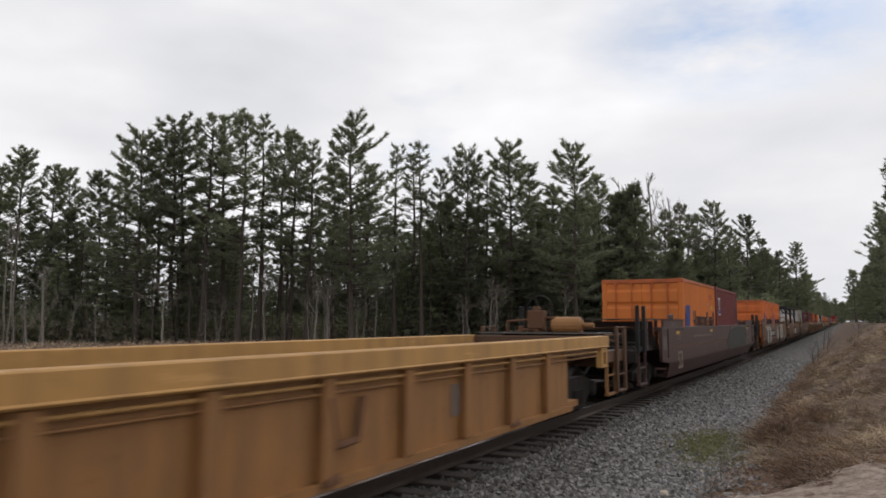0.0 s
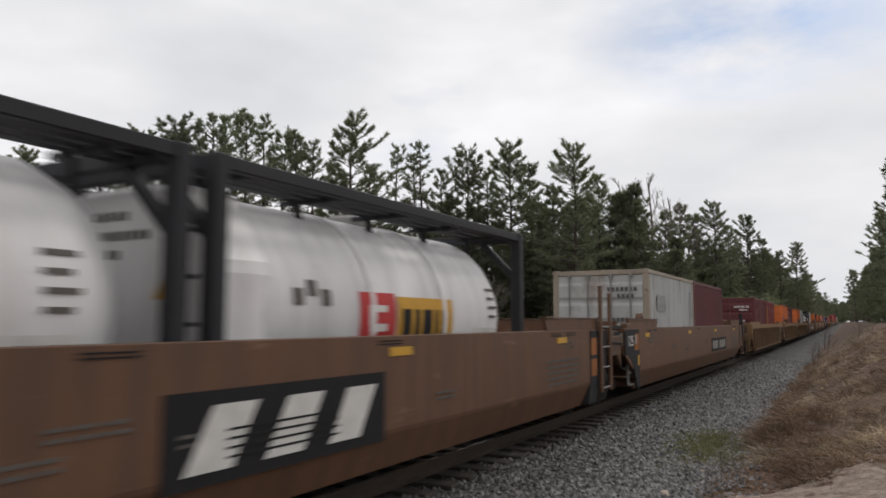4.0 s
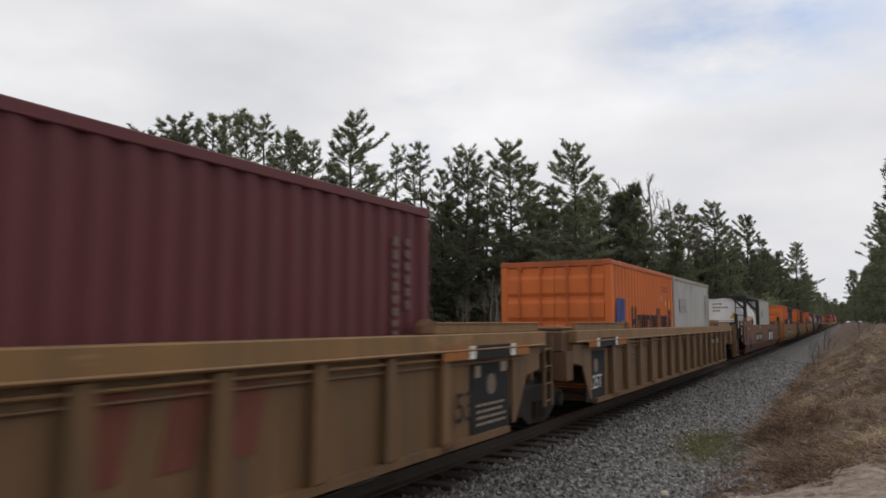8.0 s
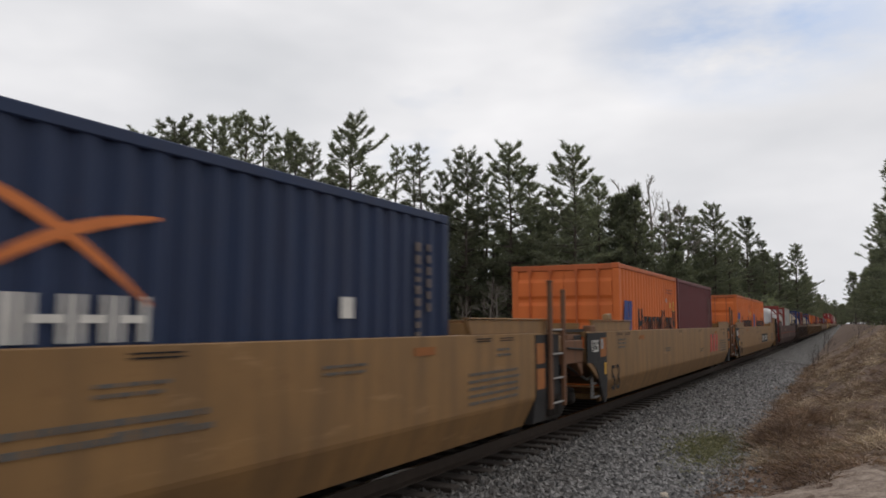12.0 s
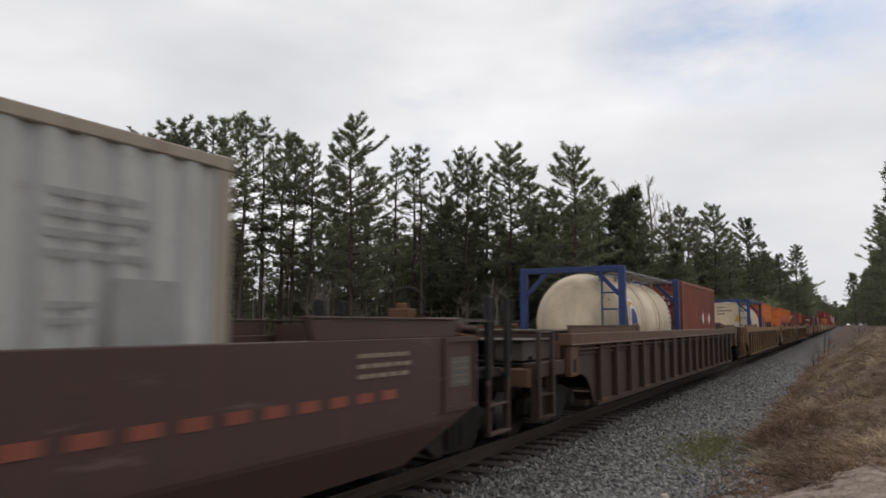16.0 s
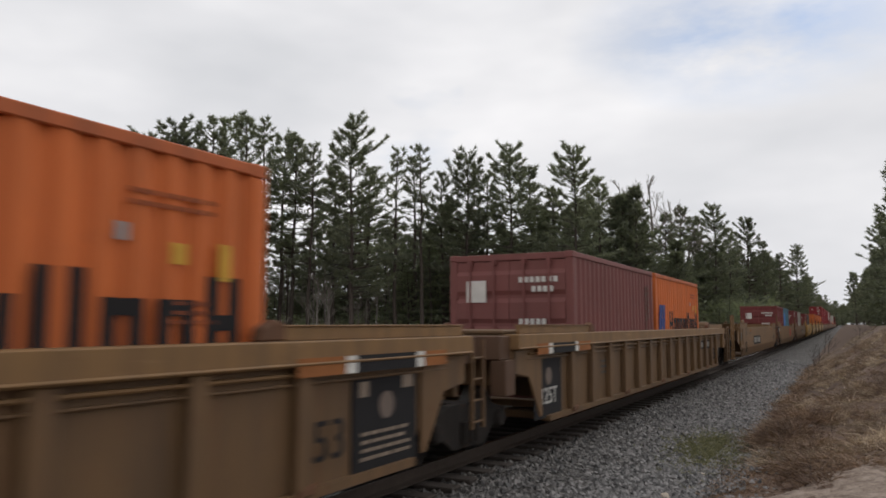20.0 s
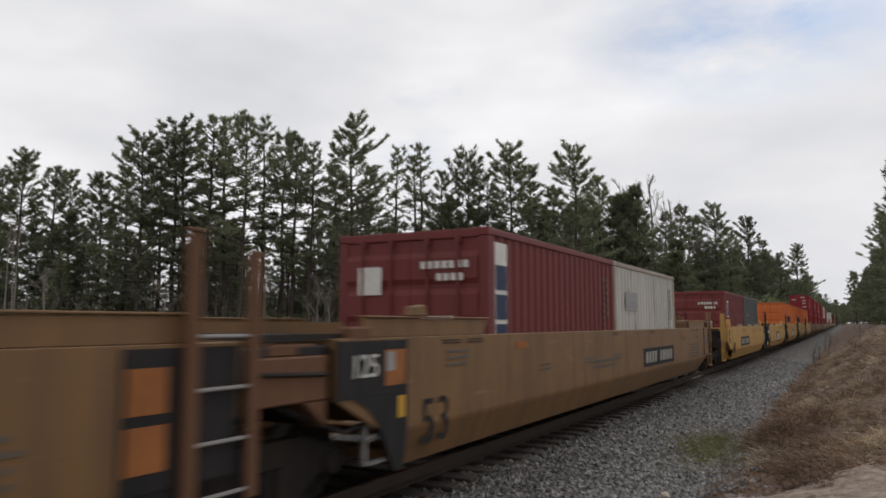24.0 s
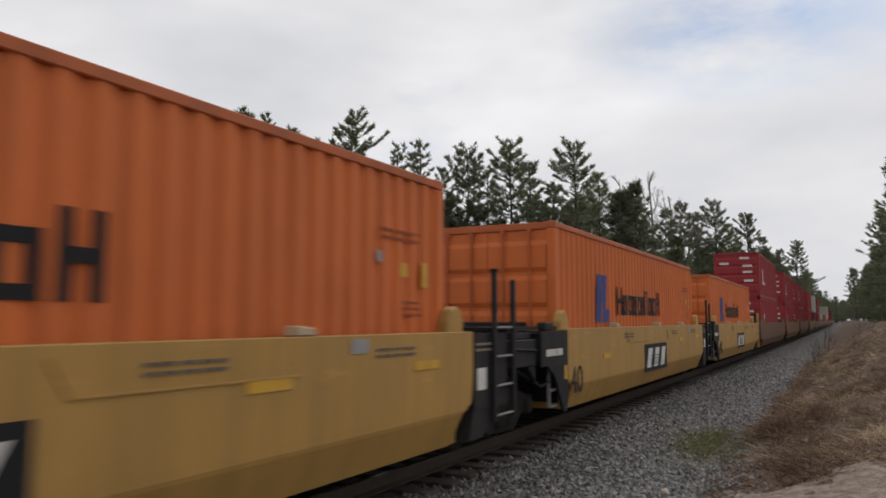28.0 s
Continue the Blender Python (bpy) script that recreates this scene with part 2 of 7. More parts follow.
RAIL_TOP = plain("polished_rail", (0.5, 0.5, 0.5), 0.25, 1.0)
TIE_WOOD = plain("creosoted_wood", (0.036, 0.028, 0.023), 0.85, 0, 0.45, 5.0, 0.5)
BARK = plain("pine_bark", (0.072, 0.058, 0.048), 0.9, 0, 0.4, 3.0, 0.5)
PALE_BARK = plain("grey_bark", (0.215, 0.19, 0.165), 0.9, 0, 0.35, 3.0, 0.5)
NEEDLES = leafy("pine_needles", (0.096, 0.103, 0.086), (0.176, 0.185, 0.144), 0.5)
FIR = leafy("fir_needles", (0.112, 0.126, 0.094), (0.200, 0.215, 0.152), 0.5)
DRY_GRASS = leafy("dry_grass", (0.17, 0.122, 0.092), (0.52, 0.42, 0.335), 0.2, 1.3)
BRUSH = leafy("dry_brush", (0.100, 0.062, 0.046), (0.33, 0.220, 0.160), 0.2, 1.6)
GREEN_GRASS = leafy("green_grass", (0.105, 0.103, 0.050), (0.225, 0.212, 0.112), 0.25)
UNDERBRUSH = leafy("grey_underbrush", (0.13, 0.105, 0.082), (0.27, 0.225, 0.18), 0.3)
LITTER = leafy("leaf_litter", (0.13, 0.082, 0.054), (0.34, 0.24, 0.165), 0.1, 0.8)
SNOW = plain("old_snow", (0.75, 0.76, 0.78), 0.7, 0, 0.08, 2.0)
STONE = leafy("ballast_stone", (0.032, 0.031, 0.031), (0.27, 0.258, 0.25), 0.0, 0.0, True)


def ground_material():
    m, n, l, b = shader("ground_soil", 0.95)
    co = n.new("ShaderNodeTexCoord").outputs["Object"]
    c = mix(n, l, noise_tex(n, l, co, 0.35, 6, 0.6), (0.075, 0.047, 0.034), (0.22, 0.145, 0.102))
    f = ramp(n, l, noise_tex(n, l, co, 9, 6, 0.7), ((0.35, (0.55, 0.5, 0.45)), (0.75, (1.2, 1.2, 1.2))))
    l.new(mix(n, l, 1.0, c, f, "MULTIPLY"), b.inputs["Base Color"])
    bump(n, l, b, noise_tex(n, l, co, 12, 6, 0.7), 0.7, 0.06)
    return m


def sand_material():
    m, n, l, b = shader("pale_sand", 0.95)
    co = n.new("ShaderNodeTexCoord").outputs["Object"]
    c = mix(n, l, ramp(n, l, noise_tex(n, l, co, 6.5, 9, 0.78), ((0.38, (0, 0, 0)), (0.60, (1, 1, 1)))), (0.15, 0.105, 0.078), (0.37, 0.295, 0.238))
    l.new(c, b.inputs["Base Color"])
    bump(n, l, b, noise_tex(n, l, co, 16, 6, 0.7), 0.8, 0.05)
    return m


def ballast_material():
    m, n, l, b = shader("ballast_bed", 0.95)
    co = n.new("ShaderNodeTexCoord").outputs["Object"]
    v = n.new("ShaderNodeTexVoronoi")
    v.inputs["Scale"].default_value = 17
    l.new(co, v.inputs["Vector"])
    sep = n.new("ShaderNodeSeparateColor")
    l.new(v.outputs["Color"], sep.inputs["Color"])
    c = ramp(n, l, sep.outputs["Red"], ((0.0, (0.03, 0.029, 0.028)), (0.6, (0.09, 0.086, 0.084)), (1.0, (0.26, 0.25, 0.24))))
    c = mix(n, l, ramp(n, l, noise_tex(n, l, co, 0.8, 4), ((0.4, (0, 0, 0)), (0.75, (0.5, 0.5, 0.5)))), c, (0.10, 0.08, 0.065))
    l.new(rail_darkened(n, l, c), b.inputs["Base Color"])
    bump(n, l, b, v.outputs["Distance"], 1.0, 0.05)
    return m


GROUND, SAND, BALLAST = ground_material(), sand_material(), ballast_material()


# ---- mesh tools ----
class Shape:
    """Collects simple solids into one mesh."""

    def __init__(self):
        self.v, self.f = [], []

    def add(self, verts, faces):
        k = len(self.v)
        self.v += [tuple(p) for p in verts]
        self.f += [tuple(i + k for i in q) for q in faces]
        return self

    def box(self, x0, x1, y0, y1, z0, z1):
        vs = [(x, y, z) for x in (x0, x1) for y in (y0, y1) for z in (z0, z1)]
        return self.add(vs, [(0, 1, 3, 2), (4, 6, 7, 5), (0, 4, 5, 1), (2, 3, 7, 6), (0, 2, 6, 4), (1, 5, 7, 3)])

    def prism(self, poly, axis, a, b):
        """A polygon in the plane across the axis (the two others in x, y, z order), drawn out from a to b."""
        n, put = len(poly), (lambda p, d: {0: (d, p[0], p[1]), 1: (p[0], d, p[1]), 2: (p[0], p[1], d)}[axis])
        vs = [put(p, a) for p in poly] + [put(p, b) for p in poly]
        return self.add(vs, [tuple(range(n))[::-1], tuple(range(n, 2 * n))] + [(i, (i + 1) % n, n + (i + 1) % n, n + i) for i in range(n)])

    def rod(self, p, q, r, n=8, r2=None):
        p, q = Vector(p), Vector(q)
        d = (q - p).normalized()
        a = d.orthogonal().normalized()
        b = d.cross(a)
        r2 = r if r2 is None else r2
        vs = [p + (a * math.cos(t) + b * math.sin(t)) * r for t in (2 * math.pi * i / n for i in range(n))]
        vs += [q + (a * math.cos(t) + b * math.sin(t)) * r2 for t in (2 * math.pi * i / n for i in range(n))]
        return self.add(vs, [tuple(range(n))[::-1], tuple(range(n, 2 * n))] + [(i, (i + 1) % n, n + (i + 1) % n, n + i) for i in range(n)])

    def twig(self, p, q, r, r2):
        """A thin three-sided rod with open ends."""
        d = (Vector(q) - Vector(p)).normalized()
        a = d.orthogonal().normalized()
        b = d.cross(a)
        ring = [(math.cos(t), math.sin(t)) for t in (0.0, 2.0944, 4.1888)]
        vs = [Vector(p) + (a * c + b * s) * r for c, s in ring] + [Vector(q) + (a * c + b * s) * r2 for c, s in ring]
        return self.add(vs, [(0, 1, 4, 3), (1, 2, 5, 4), (2, 0, 3, 5)])

    def lathe(self, profile, axis, at, n=24):
        """(radius, along) turned round an axis through the point at."""
        vs = []
        for r, d in profile:
            for i in range(n):
                t = 2 * math.pi * i / n
                o = [r * math.cos(t), r * math.sin(t)]
                o.insert(axis, d)
                vs.append((at[0] + o[0], at[1] + o[1], at[2] + o[2]))
        fs = [(k * n + i, k * n + (i + 1) % n, (k + 1) * n + (i + 1) % n, (k + 1) * n + i) for k in range(len(profile) - 1) for i in range(n)]
        fs += [tuple(range(n))[::-1], tuple(range((len(profile) - 1) * n, len(profile) * n))]
        return self.add(vs, fs)

    def mesh(self, name, material, bevel=0.0, smooth=False):
        me = bpy.data.meshes.new(name)
        me.from_pydata(self.v, [], self.f)
        bm = bmesh.new()
        bm.from_mesh(me)
        bmesh.ops.recalc_face_normals(bm, faces=bm.faces)
        if bevel:
            sharp = [e for e in bm.edges if len(e.link_faces) == 2 and e.calc_face_angle() > 0.5]
            bmesh.ops.bevel(bm, geom=sharp, offset=bevel, segments=1, profile=0.5, affect="EDGES", clamp_overlap=True)
        for f in bm.faces:
            f.smooth = smooth
        bm.to_mesh(me)
        bm.free()
        me.materials.append(material)
        return me


MESHES = {}


def part(name, key, draw, material, parent, label="", m=None, bevel=0.0, smooth=False):
    """One mesh under a thing or a part. Alike pieces share a mesh by their key."""
    k = (key, material.name)
    if k not in MESHES:
        s = Shape()
        draw(s)
        MESHES[k] = s.mesh(name, material, bevel, smooth)
    ob = new(name, MESHES[k])
    ob.parent = parent
    if m is not None:
        ob.matrix_basis = m
    return tagged(ob, label) if label else ob


def written(name, text, size, material, parent, m, label=""):
    """Painted figures, as a thin mesh that faces the near side (+x) of its thing."""
    k = ("text", text, size, material.name)
    if k not in MESHES:
        cu = bpy.data.curves.new(name, "FONT")
        cu.body, cu.size, cu.extrude, cu.align_x = text, size, 0.003, "CENTER"
        tmp = new("tmp", cu)
        bpy.context.view_layer.update()
        me = bpy.data.meshes.new_from_object(tmp.evaluated_get(bpy.context.evaluated_depsgraph_get()))
        bpy.data.objects.remove(tmp)
        me.materials.clear()
        me.materials.append(material)
        MESHES[k] = me
    ob = new(name, MESHES[k])
    ob.parent = parent
    ob.matrix_basis = m @ pose(0, 0, 0, 90, 0, 90)
    return tagged(ob, label) if label else ob


# ---- ground, ballast and track ----
TRACK_X, RAIL_Z = -5.32, 0.5


def ease(a, b, v):
    k = min(1.0, max(0.0, (v - a) / (b - a)))
    return k * k * (3 - 2 * k)


def ground_z(x, y):
    bank = 1.95 * ease(-1.7, 2.6, x) * ease(7.5, 24, y) + 0.42 * ease(-2.2, 0.4, x) * (1 - ease(7, 20, y))
    bank += 0.30 * noise.noise((x * 0.75, y * 0.32, 21)) * ease(-1.5, 0.2, x) * ease(8, 14, y) * (1 - ease(60, 90, y))
    bank += (0.10 * noise.noise((x * 2.1, y * 1.5, 33)) + 0.06 * noise.noise((x * 4.5, y * 3.2, 35))) * ease(-1.6, -0.6, x) * ease(9, 13, y) * (1 - ease(50, 70, y))
    rough = 0.10 * noise.noise((x * 0.5, y * 0.5, 0)) + 0.05 * noise.noise((x * 1.7, y * 1.7, 3))
    side = ease(0.0, 1.2, abs(x - TRACK_X) - 3.0)
    return (bank + rough * side) * side - 0.12 * (1 - side)


def sheet(name, xs, ys, height, material, smooth=True):
    vs = [(x, y, height(x, y)) for y in ys for x in xs]
    w = len(xs)
    fs = [(j * w + i, j * w + i + 1, (j + 1) * w + i + 1, (j + 1) * w + i) for j in range(len(ys) - 1) for i in range(w - 1)]
    me = bpy.data.meshes.new(name)
    me.from_pydata(vs, [], fs)
    me.polygons.foreach_set("use_smooth", [smooth] * len(fs))
    me.materials.append(material)
    return new(name, me)


def spaced(spans):
    """Coordinates from (start, end, step) stretches."""
    out = []
    for a, b, s in spans:
        out += list(np.arange(a, b, s))
    return out + [spans[-1][1]]


ground = sheet("ground", spaced(((-3000, -200, 400), (-200, -20, 12), (-20, -8, 1.5), (-8, 8, 0.35), (8, 40, 4), (40, 200, 20), (200, 3000, 400))),
               spaced(((-1500, -50, 290), (-50, 2, 6), (2, 45, 0.4), (45, 120, 3), (120, 600, 30), (600, 4200, 400))), ground_z, GROUND)
tagged(ground, "dry brown soil and dead grass of a rail clearing", "ground", kind="structure")


def sandy(x, y):
    return ((x - 0.8) / 2.3) ** 2 + ((y - 7.4) / 2.95) ** 2 + 0.45 * noise.noise((x * 1.3, y * 1.3, 8)) < 1


def sand_z(x, y):
    edge = ((x - 0.8) / 2.7) ** 2 + ((y - 7.4) / 3.3) ** 2 + 0.5 * noise.noise((x * 1.3, y * 1.3, 8)) + 0.35 * noise.noise((x * 3.5, y * 3.5, 18))
    return ground_z(x, y) + 0.022 - 0.05 * ease(0.55, 1.25, edge) + 0.022 * noise.noise((x * 5, y * 5, 1)) + 0.016 * noise.noise((x * 11, y * 11, 4))


tagged(sheet("sand_path", spaced(((-2.1, 4.2, 0.09),)), spaced(((3.6, 12.8, 0.09),)), sand_z, SAND),
       "bare pale sandy track beside the railway", "path", kind="structure")


def ballast_z(x, y):
    o = abs(x - TRACK_X)
    top = 0.28 if o < 1.75 else 0.28 - 0.33 * ease(1.75, 3.65, o) ** 0.8 if o < 3.65 else -0.06
    return top + 0.018 * noise.noise((x * 9, y * 9, 0)) + 0.03 * noise.noise((x * 1.1, y * 0.8, 5))


ballast = sheet("ballast", spaced(((TRACK_X - 3.8, TRACK_X + 0.6, 0.22), (TRACK_X + 0.6, TRACK_X + 3.8, 0.09))),
                spaced(((-45, 2, 1.2), (2, 26, 0.09), (26, 70, 0.5), (70, 300, 6), (300, 1500, 60))), ballast_z, BALLAST, False)
tagged(ballast, "grey crushed stone ballast under the railway track", "ballast", kind="structure")


def scattered(name, centres, size, material, flat=0.7, label="", category=""):
    """Many small broken stones as one mesh."""
    rng = np.random.default_rng(5)
    base = np.array(((1, 0, 0), (-1, 0, 0), (0, 1, 0), (0, -1, 0), (0, 0, 1), (0, 0, -1)), float)
    tri = np.array(((0, 2, 4), (2, 1, 4), (1, 3, 4), (3, 0, 4), (2, 0, 5), (1, 2, 5), (3, 1, 5), (0, 3, 5)))
    c = np.array(centres)
    n = len(c)
    v = base[None] * rng.uniform(0.55, 1.25, (n, 6, 3)) + rng.uniform(-0.28, 0.28, (n, 6, 3))
    a = rng.uniform(0, 6.28, n)
    ca, sa = np.cos(a)[:, None], np.sin(a)[:, None]
    v = np.stack((v[..., 0] * ca - v[..., 1] * sa, v[..., 0] * sa + v[..., 1] * ca, v[..., 2] * flat), -1)
    v = v * (size * rng.uniform(0.55, 1.35, n))[:, None, None] + c[:, None]
    f = tri[None] + 6 * np.arange(n)[:, None, None]
    me = bpy.data.meshes.new(name)
    me.from_pydata(v.reshape(-1, 3).tolist(), [], f.reshape(-1, 3).tolist())
    me.materials.append(material)
    return tagged(new(name, me), label, category, kind="stuff")


rng = random.Random(11)
stones = []
for _ in range(27000):
    y = 3.2 + 42 * rng.random() ** 2.0
    x = TRACK_X + rng.uniform(0.95, 3.9)
    grassy = ((x + 2.1) / 0.5) ** 2 + ((y - 13.8) / 1.5) ** 2 < 1 and rng.random() < 0.8
    if not grassy and rng.random() < 1 - ease(3.2, 3.9, x - TRACK_X) + 0.12:
        stones.append((x, y, ballast_z(x, y) + 0.004))
for _ in range(2600):
    x, y = -2.0 + 0.9 * abs(rng.gauss(0, 0.45)), 6.5 + 9 * rng.random()
    stones.append((x, y, max(ground_z(x, y), ballast_z(x, y)) + 0.004))
scattered("ballast_stones", stones, 0.042, STONE, 0.75, "loose grey crushed stones lying on the ballast shoulder", "stones")

track = tagged(new("railway_track"), "single railway track with rusty rails on dark wooden ties", "track", kind="structure")
track.location = (TRACK_X, 0, 0)
RAIL = ((-0.07, 0), (0.07, 0), (0.07, 0.015), (0.012, 0.04), (0.012, 0.125), (0.036, 0.135), (0.036, 0.166), (-0.036, 0.166), (-0.036, 0.135), (-0.012, 0.125), (-0.012, 0.04), (-0.07, 0.015))
for x in (-0.755, 0.755):
    rail = part("rail", "rail", lambda s: s.prism(RAIL, 1, -60, 1300), RAIL_STEEL, track, m=pose(x, 0, RAIL_Z - 0.170))
    part("rail_head", "rail_head", lambda s: s.box(-0.033, 0.033, -60, 1300, 0.1665, 0.1700), RAIL_TOP, rail, "polished running surface")


# ---- trees ----
def tri_mesh(name, points, material):
    me = bpy.data.meshes.new(name)
    p = np.asarray(points).reshape(-1, 3)
    me.from_pydata(p.tolist(), [], np.arange(len(p)).reshape(-1, 3).tolist())
    me.materials.append(material)
    return me


def sprays(rng, at, along, count, length, width, lift, spread=0.62):
    """Thin needle blades that fan out of each point, forwards along its twig: an array of triangles."""
    n = len(at)
    at = np.repeat(np.array(at, float), count, 0)
    d = rng.normal(size=(n * count, 3)) * np.array((spread, spread, spread * 0.6)) + np.repeat(np.array(along, float), count, 0) * 0.9 + np.array((0, 0, lift))
    d /= np.linalg.norm(d, axis=1)[:, None]
    s = np.cross(d, rng.normal(size=d.shape))
    s /= np.linalg.norm(s, axis=1)[:, None]
    w = (width * rng.uniform(0.6, 1.4, n * count))[:, None]
    q = (length * rng.uniform(0.55, 1.3, n * count))[:, None]
    return np.stack((at - s * w, at + s * w, at + d * q), 1)


def trunk_shape(rng, height, r, sway=0.25, sides=8):
    s, rings = Shape(), 9
    ox, oy, pts = 0.0, 0.0, []
    for i in range(rings + 1):
        k = i / rings
        pts.append((ox, oy, k * height, r * (1 - k) ** 0.8 + 0.1 * r + (r * 0.4 if i == 0 else 0)))
        ox += rng.uniform(-sway, sway) * 0.5
        oy += rng.uniform(-sway, sway) * 0.5
    vs = [(x + q * math.cos(a), y + q * math.sin(a), z) for x, y, z, q in pts for a in (2 * math.pi * j / sides for j in range(sides))]
    s.add(vs, [(i * sides + j, i * sides + (j + 1) % sides, (i + 1) * sides + (j + 1) % sides, (i + 1) * sides + j) for i in range(rings) for j in range(sides)])
    return s, pts


def axis_at(pts, z):
    top = pts[-1][2]
    k = min(0.999, max(0, z / top)) * (len(pts) - 1)
    a, b, f = pts[int(k)], pts[int(k) + 1], k - int(k)
    return Vector((a[0] + (b[0] - a[0]) * f, a[1] + (b[1] - a[1]) * f, z))


def pine_kind(seed, base, wide, gaps, density, bark=BARK, leaf=NEEDLES, height=20.0, droop=0.0, blade=1.0, taper=0.62, dead=0):
    """Meshes of one pine, 20 m high: trunk, limbs, crown. base: where the crown begins; wide: its half width; gaps: share of missing limbs;
    dead: bare stubs below the crown. The limbs stand in ragged tiers, sweep upwards towards the top, and carry plumes of needles that thin out inwards."""
    r = random.Random(seed)
    g = np.random.default_rng(seed)
    s, pts = trunk_shape(r, height, 0.21)
    limbs, tri, z = Shape(), [], base * height
    lean = r.uniform(0, 6.283)
    while z < height - 0.25:
        rel = (z - base * height) / (height - base * height)
        reach = wide * min(1.0, 0.55 + rel * 1.8) * (1 - rel) ** taper * r.uniform(0.55, 1.2)
        turn = r.uniform(0, 6.283)
        arms = r.choice((3, 4, 5, 5, 6))
        for i in range(arms):
            if r.random() < gaps * (1.25 - rel):
                continue
            a = turn + 6.283 * i / arms + r.uniform(-0.5, 0.5)
            length = reach * r.uniform(0.5, 1.3) * (1 + 0.25 * math.cos(a - lean)) + 0.4
            up = 0.05 + 1.05 * rel ** 2.2 - droop * (1 - rel) + r.uniform(-0.14, 0.14)
            d = Vector((math.cos(a), math.sin(a), up)).normalized()
            p0 = axis_at(pts, z + r.uniform(-0.25, 0.25))
            p1 = p0 + d * length * 0.6
            p2 = p1 + (d + Vector((0, 0, 0.28))).normalized() * length * 0.4
            limbs.twig(p0, p1.lerp(p2, 0.4), 0.022 + 0.013 * length, 0.010)
            side = Vector((-d.y, d.x, 0)).normalized()
            at, al = [p2, p2], [d, d + Vector((0, 0, 0.4))]
            for k in range(max(3, int((2 + length * 4.2) * density))):
                t = 1 - 0.72 * r.random() ** 1.25
                q = p0.lerp(p1, t / 0.6) if t < 0.6 else p1.lerp(p2, (t - 0.6) / 0.4)
                w = (d * r.uniform(0.7, 1.1) + side * (1 if k % 2 else -1) * r.uniform(0.2, 0.9) + Vector((0, 0, r.uniform(-0.05, 0.4)))).normalized()
                far = 0.15 + 0.30 * length * (1.15 - t) * r.uniform(0.5, 1.2)
                for f in (1.0, 0.6, 0.25):
                    at.append(q + w * far * f + Vector((0, 0, r.gauss(0, 0.05))))
                    al.append(w)
            tri.append(sprays(g, at, al, 4, 0.42 * blade, 0.046 * blade, 0.10))
        z += r.uniform(0.35, 0.85)
    tip = [axis_at(pts, height - 0.14 * i) for i in range(6)]
    tri.append(sprays(g, tip, [(0, 0, 1)] * 6, 7, 0.42, 0.04, 0.7))
    for _ in range(dead):
        z, a = r.uniform(0.12, base + 0.12) * height, r.uniform(0, 6.283)
        p = axis_at(pts, z)
        d = Vector((math.cos(a), math.sin(a), r.uniform(-0.25, 0.15)))
        q = p + d * r.uniform(0.7, 2.4)
        limbs.twig(p, q, 0.026, 0.008)
        limbs.twig(p.lerp(q, 0.55), p.lerp(q, 0.55) + Vector((d.y, -d.x, r.uniform(-0.3, 0.3))) * r.uniform(-0.8, 0.8), 0.014, 0.006)
    return (s.mesh("trunk", bark, smooth=True), limbs.mesh("branchwork", bark), tri_mesh("crown", np.concatenate(tri), leaf))


def fir_kind(seed, wide, density, leaf=FIR, height=10.0):
    """A young fir or spruce, foliage down to the ground, 10 m high."""
    r = random.Random(seed)
    g = np.random.default_rng(seed)
    s, pts = trunk_shape(r, height, 0.11, 0.12, 6)
    limbs, tri, z = Shape(), [], 0.35
    while z < height - 0.2:
        rel = z / height
        for _ in range(r.choice((4, 5, 6))):
            length = wide * (1 - rel) ** 0.85 * r.uniform(0.5, 1.25) + 0.15
            a = r.uniform(0, 6.283)
            d = Vector((math.cos(a), math.sin(a), -0.18 + 0.5 * rel)).normalized()
            p0 = axis_at(pts, z)
            p1 = p0 + d * length
            limbs.twig(p0, p1, 0.018, 0.006)
            side = Vector((-d.y, d.x, 0))
            at = [p0.lerp(p1, r.uniform(0.25, 1.0)) + side * r.gauss(0, 0.2) * length * 0.8 + Vector((0, 0, r.gauss(0, 0.06))) for _k in range(int((2 + length * 4) * density))]
            tri.append(sprays(g, at, [d] * len(at), 5, 0.42, 0.062, 0.1))
        z += r.uniform(0.36, 0.56)
    return (s.mesh("trunk", BARK, smooth=True), limbs.mesh("branchwork", BARK), tri_mesh("crown", np.concatenate(tri), leaf))


